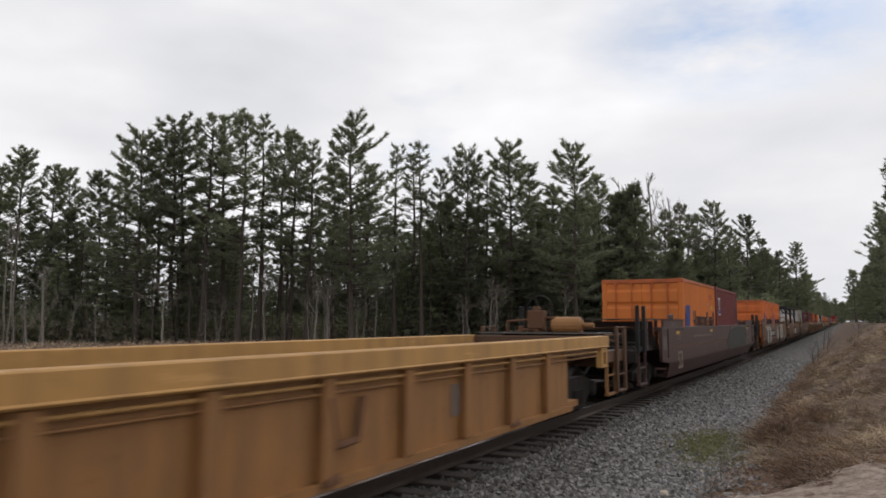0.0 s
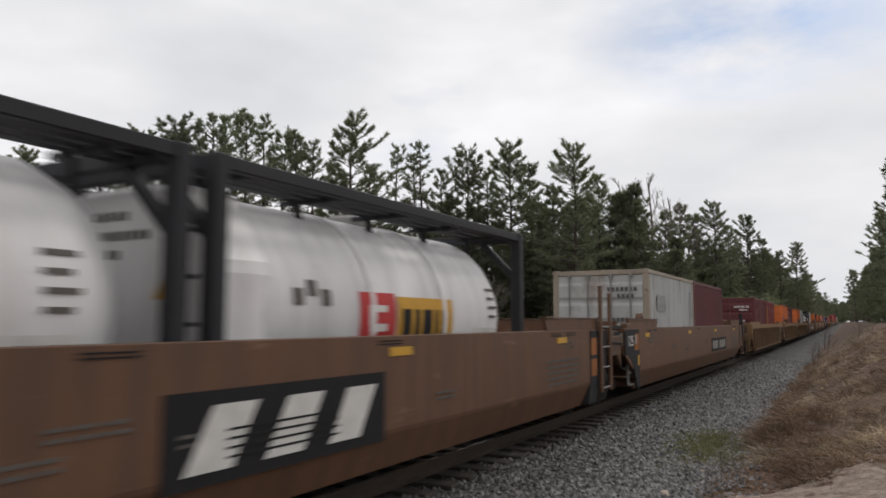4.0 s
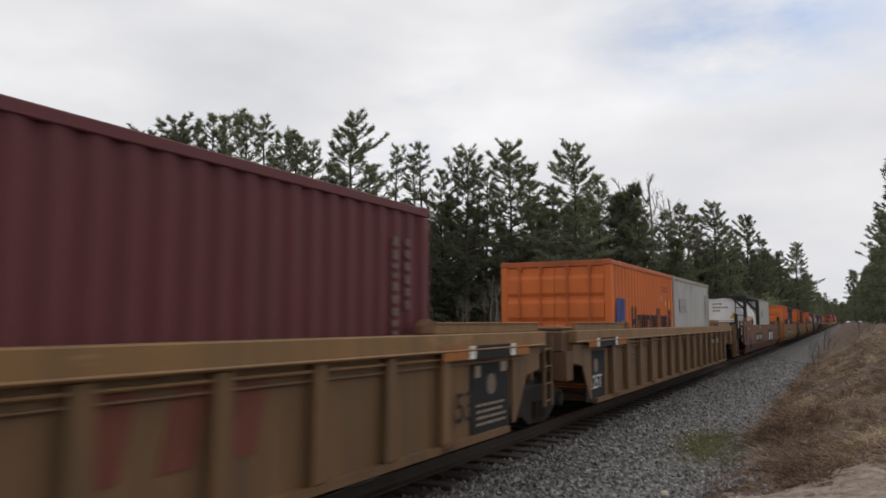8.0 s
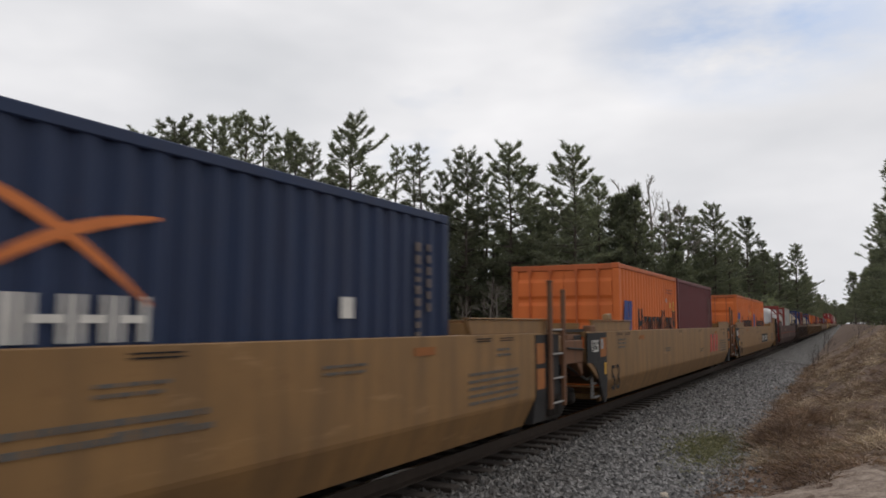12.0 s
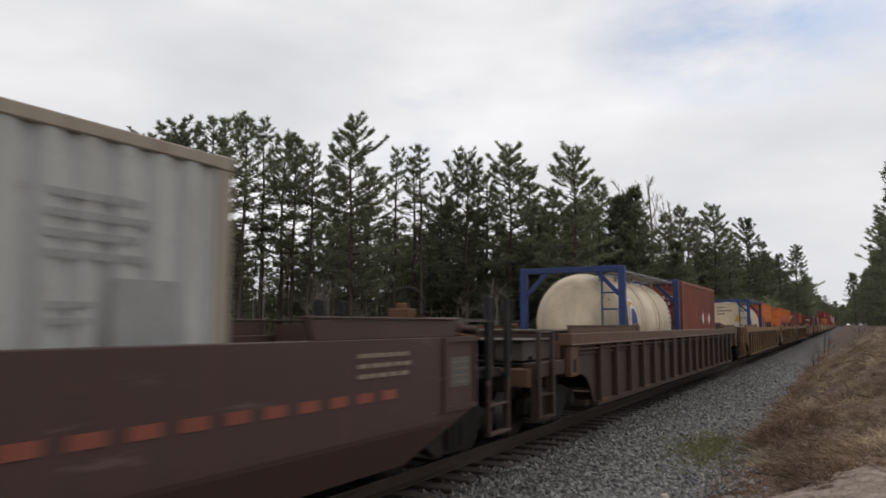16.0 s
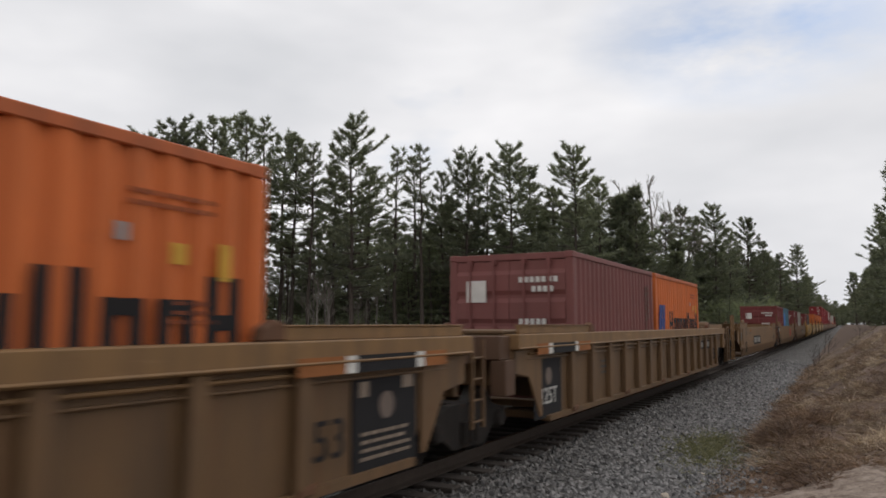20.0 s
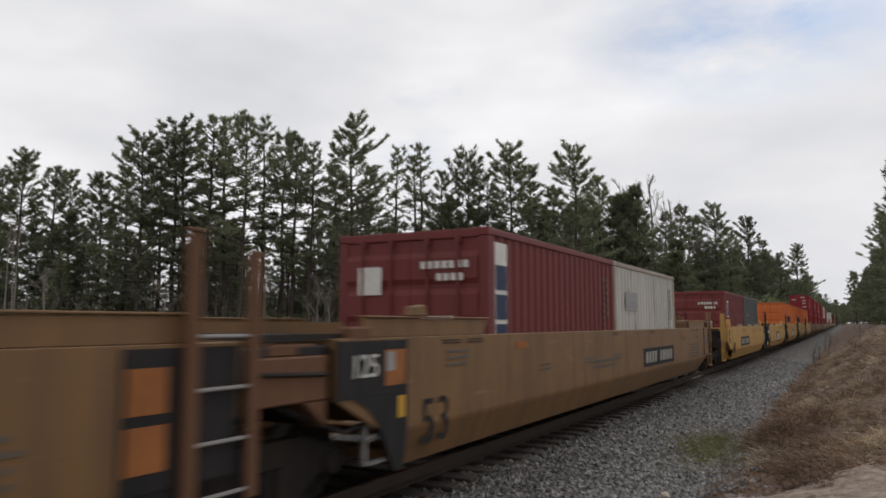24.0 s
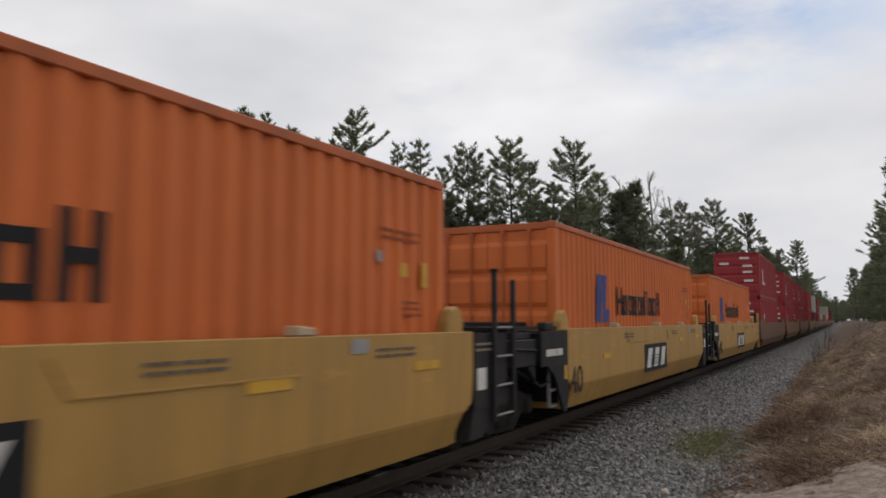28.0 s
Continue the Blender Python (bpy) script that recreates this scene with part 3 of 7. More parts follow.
def bare_kind(seed, height=15.0, spread=0.5, start=0.35, bark=PALE_BARK, twigs=3, thick=1.0, step=1.0):
    """A leafless broadleaved tree: trunk, forked limbs and a haze of twigs."""
    r = random.Random(seed)
    s, pts = trunk_shape(r, height, 0.15 * thick, 0.4 * step, 6)
    limbs, fine = Shape(), Shape()

    def fork(p, d, length, rad, depth):
        q = p + d * length
        (limbs if depth < 2 else fine).rod(p, q, rad, 4 if depth < 2 else 3, rad * 0.6)
        if depth < twigs:
            for _ in range(3):
                k = (d + Vector((r.uniform(-1, 1), r.uniform(-1, 1), r.uniform(-0.2, 0.9))) * 0.62).normalized()
                fork(p.lerp(q, r.uniform(0.5, 1.0)), k, length * r.uniform(0.45, 0.72), rad * 0.55, depth + 1)

    z = start * height
    while z < height * 0.97:
        a = r.uniform(0, 6.283)
        d = Vector((math.cos(a) * spread, math.sin(a) * spread, 0.75)).normalized()
        fork(axis_at(pts, z), d, (height - z) * 0.33 + 0.7 * step, 0.05 * thick, 0)
        z += r.uniform(0.6, 1.3) * step
    return (s.mesh("trunk", bark, smooth=True), limbs.mesh("branchwork", bark), fine.mesh("twigwork", bark))


def planted(name, kind, size, x, y, scale, turn, label, category, group, wide=1.0):
    """A tree of that kind, of the height scale x size, at its place on the ground."""
    t = tagged(new(name), label, category, group)
    z = ground_z(x, y) - 0.05
    t.matrix_basis = pose(x, y, z, 0, 0, turn) @ Matrix.Diagonal((scale * wide, scale * wide, scale, 1))
    for me in kind:
        ob = new(me.name.split(".")[0], me)
        ob.parent = t
        if ob.name.startswith(("branchwork", "twigwork")):
            tagged(ob, kind="stuff")
    return t


BROAD = [pine_kind(3, 0.18, 5.0, 0.07, 1.12, dead=14, taper=0.58), pine_kind(4, 0.22, 4.9, 0.08, 1.12, dead=14, taper=0.56), pine_kind(17, 0.15, 5.3, 0.07, 1.05, dead=14)]
TALL = [pine_kind(5, 0.34, 3.8, 0.38, 0.88, dead=34), pine_kind(6, 0.40, 3.6, 0.40, 0.88, dead=34, taper=0.55), pine_kind(7, 0.30, 4.1, 0.36, 0.86, dead=34), pine_kind(8, 0.45, 3.9, 0.38, 0.88, dead=34, taper=0.55)]
THIN = [pine_kind(9, 0.45, 2.4, 0.48, 0.6, dead=24), pine_kind(10, 0.50, 2.6, 0.5, 0.6, dead=24)]
FULL = [pine_kind(12, 0.06, 4.5, 0.12, 0.62, droop=0.1, blade=1.3), pine_kind(13, 0.08, 4.2, 0.14, 0.62, droop=0.1, blade=1.3)]
MID = [pine_kind(18, 0.14, 4.6, 0.24, 0.30, blade=1.7, dead=12), pine_kind(19, 0.22, 4.3, 0.26, 0.30, blade=1.7, dead=12)]
FULL_THIN = [pine_kind(12, 0.06, 4.5, 0.12, 0.30, droop=0.1, blade=1.8), pine_kind(13, 0.08, 4.2, 0.14, 0.30, droop=0.1, blade=1.8)]
FAR = [pine_kind(14, 0.06, 4.2, 0.14, 0.16, droop=0.1, blade=2.3), pine_kind(15, 0.10, 3.8, 0.14, 0.16, droop=0.1, blade=2.3)]
FIRS = [fir_kind(21, 2.2, 0.6), fir_kind(22, 1.9, 0.6), fir_kind(23, 2.5, 0.55)]
BARE = [bare_kind(31), bare_kind(32, 15, 0.7, 0.4), bare_kind(33, 15, 0.3, 0.55)]
BARE_CROWNS = [bare_kind(34, 15, 0.85, 0.40, PALE_BARK, 3, 1.5), bare_kind(35, 15, 0.7, 0.45, PALE_BARK, 3, 1.5)]
POLES = [bare_kind(41, 15, 0.22, 0.72, PALE_BARK, 1), bare_kind(42, 15, 0.25, 0.6, BARK, 1)]
KINDS = {"b": (BROAD, 20.0), "t": (TALL, 20.0), "s": (THIN, 20.0), "f": (FULL, 20.0), "n": (BARE_CROWNS, 15.0)}
LABELS = {"b": "tall broad white pine with layered dark green boughs", "t": "tall pine with a bare lower trunk and dark green crown",
          "s": "slender scraggly pine with a thin sparse crown", "f": "full dark green conifer with boughs down to the ground",
          "n": "leafless grey broadleaved tree with fine twigs"}
trng = random.Random(77)


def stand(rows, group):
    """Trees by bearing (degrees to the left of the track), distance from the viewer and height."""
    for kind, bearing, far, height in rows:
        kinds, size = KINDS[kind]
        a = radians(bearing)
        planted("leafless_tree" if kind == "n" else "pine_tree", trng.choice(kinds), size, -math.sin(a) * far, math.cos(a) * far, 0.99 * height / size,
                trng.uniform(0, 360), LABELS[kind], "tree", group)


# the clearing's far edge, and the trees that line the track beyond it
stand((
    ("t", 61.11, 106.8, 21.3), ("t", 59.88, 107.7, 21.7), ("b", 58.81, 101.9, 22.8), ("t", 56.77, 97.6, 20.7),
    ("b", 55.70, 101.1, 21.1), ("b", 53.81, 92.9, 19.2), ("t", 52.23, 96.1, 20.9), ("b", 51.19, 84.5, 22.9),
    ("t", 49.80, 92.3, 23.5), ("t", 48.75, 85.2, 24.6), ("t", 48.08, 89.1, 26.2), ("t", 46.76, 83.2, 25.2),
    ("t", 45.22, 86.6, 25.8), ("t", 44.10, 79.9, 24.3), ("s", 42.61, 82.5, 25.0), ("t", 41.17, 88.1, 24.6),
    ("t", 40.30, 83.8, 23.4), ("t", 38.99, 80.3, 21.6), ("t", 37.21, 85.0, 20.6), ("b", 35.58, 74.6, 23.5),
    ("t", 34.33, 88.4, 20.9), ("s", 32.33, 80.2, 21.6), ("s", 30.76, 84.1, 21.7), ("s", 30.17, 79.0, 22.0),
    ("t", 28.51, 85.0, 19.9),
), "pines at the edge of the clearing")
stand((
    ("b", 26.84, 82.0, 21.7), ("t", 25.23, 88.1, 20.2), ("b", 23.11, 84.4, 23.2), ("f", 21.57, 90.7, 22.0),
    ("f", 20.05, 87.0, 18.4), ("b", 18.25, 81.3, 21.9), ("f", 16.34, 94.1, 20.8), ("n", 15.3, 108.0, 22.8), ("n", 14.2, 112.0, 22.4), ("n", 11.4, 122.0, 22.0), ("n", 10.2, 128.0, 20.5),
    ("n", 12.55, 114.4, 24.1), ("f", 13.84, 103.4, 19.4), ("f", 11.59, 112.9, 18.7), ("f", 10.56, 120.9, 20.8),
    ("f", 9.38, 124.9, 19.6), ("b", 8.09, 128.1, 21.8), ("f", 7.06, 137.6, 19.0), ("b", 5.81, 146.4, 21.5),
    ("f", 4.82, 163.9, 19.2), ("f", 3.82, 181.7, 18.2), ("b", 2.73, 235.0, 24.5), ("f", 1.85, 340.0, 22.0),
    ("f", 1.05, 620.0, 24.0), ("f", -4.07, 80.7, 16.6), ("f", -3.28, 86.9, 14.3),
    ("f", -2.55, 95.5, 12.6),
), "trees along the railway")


def fill(count, bearing, far, height, kinds, size, name, label, group, wide=(0.9, 1.2)):
    for _ in range(count):
        b, d, h = radians(trng.uniform(*bearing)), trng.uniform(*far), trng.uniform(*height)
        planted(name, trng.choice(kinds), size, -math.sin(b) * d, math.cos(b) * d, h / size, trng.uniform(0, 360), label, "tree", group, trng.uniform(*wide))


fill(26, (30, 46), (92, 118), (11, 17), MID, 20.0, "pine_tree", LABELS["t"], "pines deeper in the wood")
fill(14, (44, 62), (92, 118), (10, 15), MID, 20.0, "pine_tree", LABELS["t"], "pines deeper in the wood")
fill(48, (13, 32), (89, 118), (12, 19), MID, 20.0, "pine_tree", LABELS["f"], "pines deeper in the wood")
fill(9, (46, 64), (92, 110), (10, 15), MID, 20.0, "pine_tree", LABELS["f"], "pines deeper in the wood")
fill(60, (15, 64), (86, 112), (3.5, 7.0), FIRS, 10.0, "young_fir_tree", "young dark green fir growing under the pines", "firs under the pines", (1.3, 2.0))
fill(14, (45, 64), (84, 98), (6, 11), FIRS, 10.0, "young_fir_tree", "young dark green fir growing under the pines", "firs under the pines", (1.2, 1.6))
fill(34, (14, 33), (82, 104), (6, 12), FIRS, 10.0, "young_fir_tree", "dense dark green fir at the wood's edge", "firs under the pines", (1.2, 1.6))
fill(54, (18, 64), (78, 100), (5, 13), POLES, 15.0, "bare_trunk", "thin bare grey trunk at the wood's edge", "bare trunks in the wood", (0.6, 1.0))
fill(46, (18, 64), (76, 92), (3.0, 7.5), BARE, 15.0, "leafless_sapling", "leafless brown sapling in the underbrush", "saplings", (1.2, 2.0))


def corridor(count, side, xs, ys, heights, kinds, size, name, label, group):
    for _ in range(count):
        k = trng.random() ** 1.3
        y = ys[0] + (ys[1] - ys[0]) * k
        x = side * (xs[0] + (xs[1] - xs[0]) * trng.random())
        planted(name, trng.choice(kinds), size, x, y, trng.uniform(*heights) / size, trng.uniform(0, 360), label, "tree", group, trng.uniform(1.0, 1.35))


corridor(30, -1, (16, 34), (100, 200), (10, 17), FULL_THIN, 20.0, "pine_tree", LABELS["f"], "trees along the railway")
corridor(36, -1, (13, 24), (112, 300), (6, 10), FIRS, 10.0, "young_fir_tree", "dense dark green fir beside the railway", "trees along the railway")
corridor(44, -1, (12, 28), (170, 620), (14, 21), FAR, 20.0, "pine_tree", LABELS["f"], "trees along the railway")
corridor(22, 1, (4.6, 11), (76, 150), (8, 12), FULL_THIN, 20.0, "pine_tree", LABELS["f"], "trees beside the bank")
corridor(22, 1, (3.6, 8), (60, 130), (4, 8), FIRS, 10.0, "young_fir_tree", "dense dark green fir on the bank", "trees beside the bank")
corridor(34, 1, (3.5, 12), (150, 620), (12, 17), FAR, 20.0, "pine_tree", LABELS["f"], "trees beside the bank")
corridor(60, 1, (-24, 30), (660, 900), (13, 21), FAR, 20.0, "pine_tree", LABELS["f"], "far trees where the track bends away")


def thicket(name, count, bearing, far, top, size, material, label, seed):
    """Dense growth too deep in the wood to tell apart: sprays piled up to an uneven height."""
    g = np.random.default_rng(seed)
    b, d = np.radians(g.uniform(*bearing, count)), g.uniform(*far, count)
    x, y = -np.sin(b) * d, np.cos(b) * d
    h = np.array([top[0] + (top[1] - top[0]) * (0.5 + 0.5 * noise.noise((p * 0.16, q * 0.16, seed)) + 0.35 * noise.noise((p * 0.6, q * 0.6, seed))) for p, q in zip(x, y)])
    z = h * g.uniform(0, 1, count) ** 0.8
    tri = sprays(g, np.stack((x, y, z), 1), np.zeros((count, 3)), 1, size, size * 0.10, 0.35, 0.9)
    return tagged(new(name, tri_mesh(name, tri, material)), label, "wood", kind="stuff")


thicket("underwood", 16000, (13, 32), (99, 112), (5.0, 10.0), 1.0, FIR, "dense dark underwood deep among the pines", 3)
thicket("low_underwood", 24000, (31, 66), (99, 112), (2.5, 7.5), 0.9, FIR, "dark underwood deep among the pines", 13)
thicket("near_underwood", 16000, (14, 66), (86, 97), (1.2, 4.5), 0.7, FIR, "low dark undergrowth at the wood's edge", 5)
thicket("dead_underbrush", 9000, (14, 66), (82, 92), (0.8, 3.8), 0.6, UNDERBRUSH, "grey-brown leafless undergrowth at the wood's edge", 7)
thicket("corridor_wood", 20000, (4, 17), (112, 190), (3.0, 7.5), 1.0, FIR, "dense dark conifers beside the railway", 9)


# ---- the train ----
plain_ochre = plain("ochre_field", (0.50, 0.27, 0.03), 0.6)
MOVING = []
ROLLING = []
W, SILL, LOW = 1.47, 1.555, 0.27


def travel(t):
    """How far the train has run by then, in metres: about 17 m/s, slightly uneven."""
    q = (t - 14) / 14
    return 17.012 * t + 4.031 * (q * q - 1) + 2.183 * (q ** 3 - q) - 4.186 * (q ** 4 - 1)


def on_train(name, place, label, category, group="", z=RAIL_Z):
    """A thing that rides along: place is its distance down the track at the start's origin of travel."""
    ob = tagged(new(name), label, category, group)
    ob.location = (TRACK_X, place, z)
    MOVING.append((ob, place, z))
    return ob


def sign(name, key, parent, x, y0, y1, z0, z1, material, label=""):
    """A painted field on the near side of a thing."""
    return part(name, ("sign", name, round(y1 - y0, 3), round(z1 - z0, 3)), lambda s: s.box(0, 0.006, 0, y1 - y0, 0, z1 - z0), material, parent, label, pose(x, y0, z0))


def bars(s, y0, y1, z0, z1, lines, rng, x=0.0, fill=0.75):
    """Rows of small blocks where there is lettering too small to read."""
    step = (z1 - z0) / lines
    for i in range(lines):
        y = y0
        while y < y1 - 0.05:
            w = rng.uniform(0.05, 0.16)
            s.box(x, x + 0.006, y, min(y1, y + w), z0 + i * step, z0 + i * step + step * 0.42)
            y += w / fill
    return s


def small_print(parent, x, y, z, w, h, lines, material, seed=1):
    tagged(part("stencilling", ("print", round(w, 2), round(h, 2), lines, seed), lambda s: bars(s, 0, w, 0, h, lines, random.Random(seed)), material, parent, m=pose(x, y, z)), kind="stuff")


def plate(parent, x, y, z, w, h, blocks, tall=0.6, slanted=0.1):
    """A black panel with a row of white blocks, in place of reporting marks."""
    p = part("marking_panel", ("panel", round(w, 2), round(h, 2)), lambda s: s.box(0, 0.006, 0, w, 0, h), INK, parent, "black panel with white blocks", pose(x, y, z))

    def draw(s):
        gap = w * 0.88 / blocks
        for i in range(blocks):
            if blocks == 10 and i == 4:
                continue
            a, b = w * 0.06 + i * gap, w * 0.06 + i * gap + gap * 0.68
            z0, z1 = h * (0.5 - tall / 2), h * (0.5 + tall / 2)
            k = slanted * h
            s.prism(((a, z0), (b, z0), (b + k, z1), (a + k, z1)), 0, 0.006, 0.011)
    tagged(part("block_lettering", ("blocks", round(w, 2), round(h, 2), blocks), draw, PLATE_INK, p), kind="stuff")


def big_mark(parent, x, y, z, w, h):
    """A black panel with three wide white shapes and thin stripes."""
    p = part("marking_panel", ("panel", round(w, 2), round(h, 2)), lambda s: s.box(0, 0.006, 0, w, 0, h), INK, parent, "black panel with white shapes", pose(x, y, z))

    for i in range(3):
        k = 0.10 * w
        part("white_stroke", ("bigmark", round(w, 2), round(h, 2)), lambda s: s.prism(((0, h * 0.14), (w * 0.17, h * 0.14), (w * 0.17 + k, h * 0.84), (k, h * 0.84)), 0, 0.006, 0.011), WHITE_INK, p, m=pose(0, w * (0.07 + 0.30 * i), 0))
    for i in range(4):
        part("thin_stripe", ("bigstripe", round(w, 2), round(h, 2)), lambda s: s.box(0.0115, 0.014, w * 0.22, w * 0.72, 0, h * 0.03), INK, p, m=pose(0, 0, h * (0.24 + 0.1 * i)))


def red_strokes(car, x, y, z, ink):
    """Three slanting strokes in place of a painted mark."""
    for i in range(3):
        part("red_stroke", "red_stroke", lambda s: s.prism(((0, 0), (0.3, 0), (0.42, 0.56), (0.12, 0.56)), 0, 0, 0.005), ink, car, "faded red slanting stroke", pose(x, y + 0.6 * i, z))


# -- running gear --
def wheel_set_mesh():
    k = ("wheel_set", "mesh")
    if k not in MESHES:
        s = Shape()
        for side in (-1, 1):
            x = side * 0.755
            prof = [(0.10, -0.08), (0.13, -0.05), (0.30, -0.03), (0.36, -0.065), (0.455, -0.07), (0.455, -0.045), (0.425, -0.04), (0.418, 0.065), (0.36, 0.065), (0.31, 0.02), (0.14, 0.03), (0.11, 0.09), (0.0, 0.09)]
            s.lathe([(r, d * side) for r, d in prof], 0, (x, 0, 0), 20)
            s.box(x + side * 0.03 - 0.02, x + side * 0.03 + 0.02, -0.02, 0.02, 0.16, 0.29)
        s.rod((-1.0, 0, 0), (1.0, 0, 0), 0.075, 12)
        me = s.mesh("wheel_set", TRUCK, 0.0, True)
        me.materials.append(TREAD)
        for f in me.polygons:
            r = math.hypot(f.center.y, f.center.z)
            f.material_index = 1 if r > 0.415 else 0
        MESHES[k] = me
    return MESHES[k]


def truck(car, y, place, near=True):
    """A two-axle freight truck under a car; place: where it rides on the train."""
    t = part("truck", "bolster", lambda s: s.box(-1.0, 1.0, -0.2, 0.2, 0.42, 0.70).box(-0.25, 0.25, -0.3, 0.3, 0.7, 0.86), TRUCK, car, "greasy black cast truck", pose(0, y, 0), 0.02)
    frame_poly = ((-1.12, 0.36), (-0.72, 0.34), (-0.42, 0.16), (0.42, 0.16), (0.72, 0.34), (1.12, 0.36), (1.12, 0.56), (0.85, 0.60), (0.5, 0.70), (-0.5, 0.70), (-0.85, 0.60), (-1.12, 0.56))

    def side(s):
        s.prism(frame_poly, 0, -0.07, 0.07)
        for a in (-0.89, 0.89):
            s.lathe(((0.0, -0.1), (0.11, -0.1), (0.13, 0.06), (0.10, 0.12), (0.0, 0.13)), 0, (0.02, a, 0.42), 14)
        for a in (-0.16, 0.0, 0.16):
            s.rod((0.075, a, 0.22), (0.075, a, 0.48), 0.065, 8)
    for x, rz in ((1.02, 0), (-1.02, 180)):
        part("side_frame", "side_frame", side, TRUCK, t, m=pose(x, 0, 0, 0, 0, rz))
    for a in (-0.89, 0.89):
        ws = new("wheel_set", wheel_set_mesh())
        ws.parent = t
        ws.location = (0, a, 0.42)
        if near:
            ROLLING.append((ws, a, place + y + a))
    return t


def coupler(car, y, way):
    part("coupler", "coupler", lambda s: s.box(-0.09, 0.09, 0, 0.75, 0.78, 0.98).prism(((-0.16, 0.7), (0.17, 0.66), (0.2, 0.92), (0.06, 1.0), (0.02, 0.86), (-0.1, 0.88), (-0.2, 1.0), (-0.22, 0.82)), 2, 0.72, 1.04)
         .rod((-0.3, 0.35, 0.72), (-0.3, 0.8, 0.55), 0.03).rod((-0.3, 0.8, 0.55), (-0.3, 1.02, 0.62), 0.03), GREASE, car, "greasy knuckle coupler with air hose", pose(0, y, 0, 0, 0, 0 if way > 0 else 180), 0.012)


def ladder(car, x, y, z0, z1, material, wide=0.38, rungs=5):
    """Two stiles and rungs, facing along the train's side."""
    def draw(s):
        for a in (-wide / 2, wide / 2):
            s.box(-0.02, 0.02, a - 0.02, a + 0.02, z0, z1)
        for i in range(rungs):
            z = z0 + 0.08 + (z1 - z0) * 0.72 * i / max(1, rungs - 1)
            s.rod((0, -wide / 2, z), (0, wide / 2, z), 0.013, 6)
    return part("ladder", ("ladder", round(z0, 2), round(z1, 2), wide, rungs), draw, material, car, m=pose(x, y, 0))


def brake_stand(car, y, colour):
    st = part("brake_stand", "brake_stand", lambda s: s.box(-0.06, 0.06, -0.08, 0.08, 1.05, 2.0).box(-0.18, 0.18, -0.10, 0.10, 1.55, 1.92).box(-0.4, -0.3, -0.05, 0.05, 1.05, 1.6).box(-0.42, 0.2, -0.04, 0.04, 1.5, 1.56), RUST, car, "rusty hand brake housing", pose(-0.2, y, 0), 0.015)
    part("brake_cylinder", "brake_cylinder", lambda s: s.lathe(((0.0, -0.36), (0.12, -0.36), (0.17, -0.28), (0.17, 0.2), (0.12, 0.26), (0.05, 0.28), (0.05, 0.5), (0.0, 0.5)), 0, (0.7, 0, 1.62), 16).box(0.5, 0.6, -0.06, 0.06, 1.05, 1.5).box(0.8, 0.9, -0.06, 0.06, 1.05, 1.5), colour, st)
    part("pipe_run", "pipe_run", lambda s: s.rod((-0.7, 0.1, 1.12), (-0.7, 0.1, 1.7), 0.025, 6).rod((-0.7, 0.1, 1.7), (0.45, 0.05, 1.78), 0.025, 6).rod((0.9, -0.2, 1.1), (0.9, -0.2, 1.42), 0.03, 6).rod((0.9, -0.2, 1.42), (-0.5, -0.3, 1.36), 0.03, 6), RUST, st)

    def wheel(s):
        n = 18
        for i in range(n):
            a, b = 2 * math.pi * i / n, 2 * math.pi * (i + 1) / n
            s.rod((0.28 * math.cos(a), 0, 0.28 * math.sin(a)), (0.28 * math.cos(b), 0, 0.28 * math.sin(b)), 0.018, 5)
        for i in range(4):
            a = math.pi * i / 2 + 0.4
            s.rod((0, 0, 0), (0.28 * math.cos(a), 0, 0.28 * math.sin(a)), 0.012, 5)
    part("brake_wheel", "brake_wheel", wheel, GREASE, st, m=pose(0.0, 0.16, 1.95))


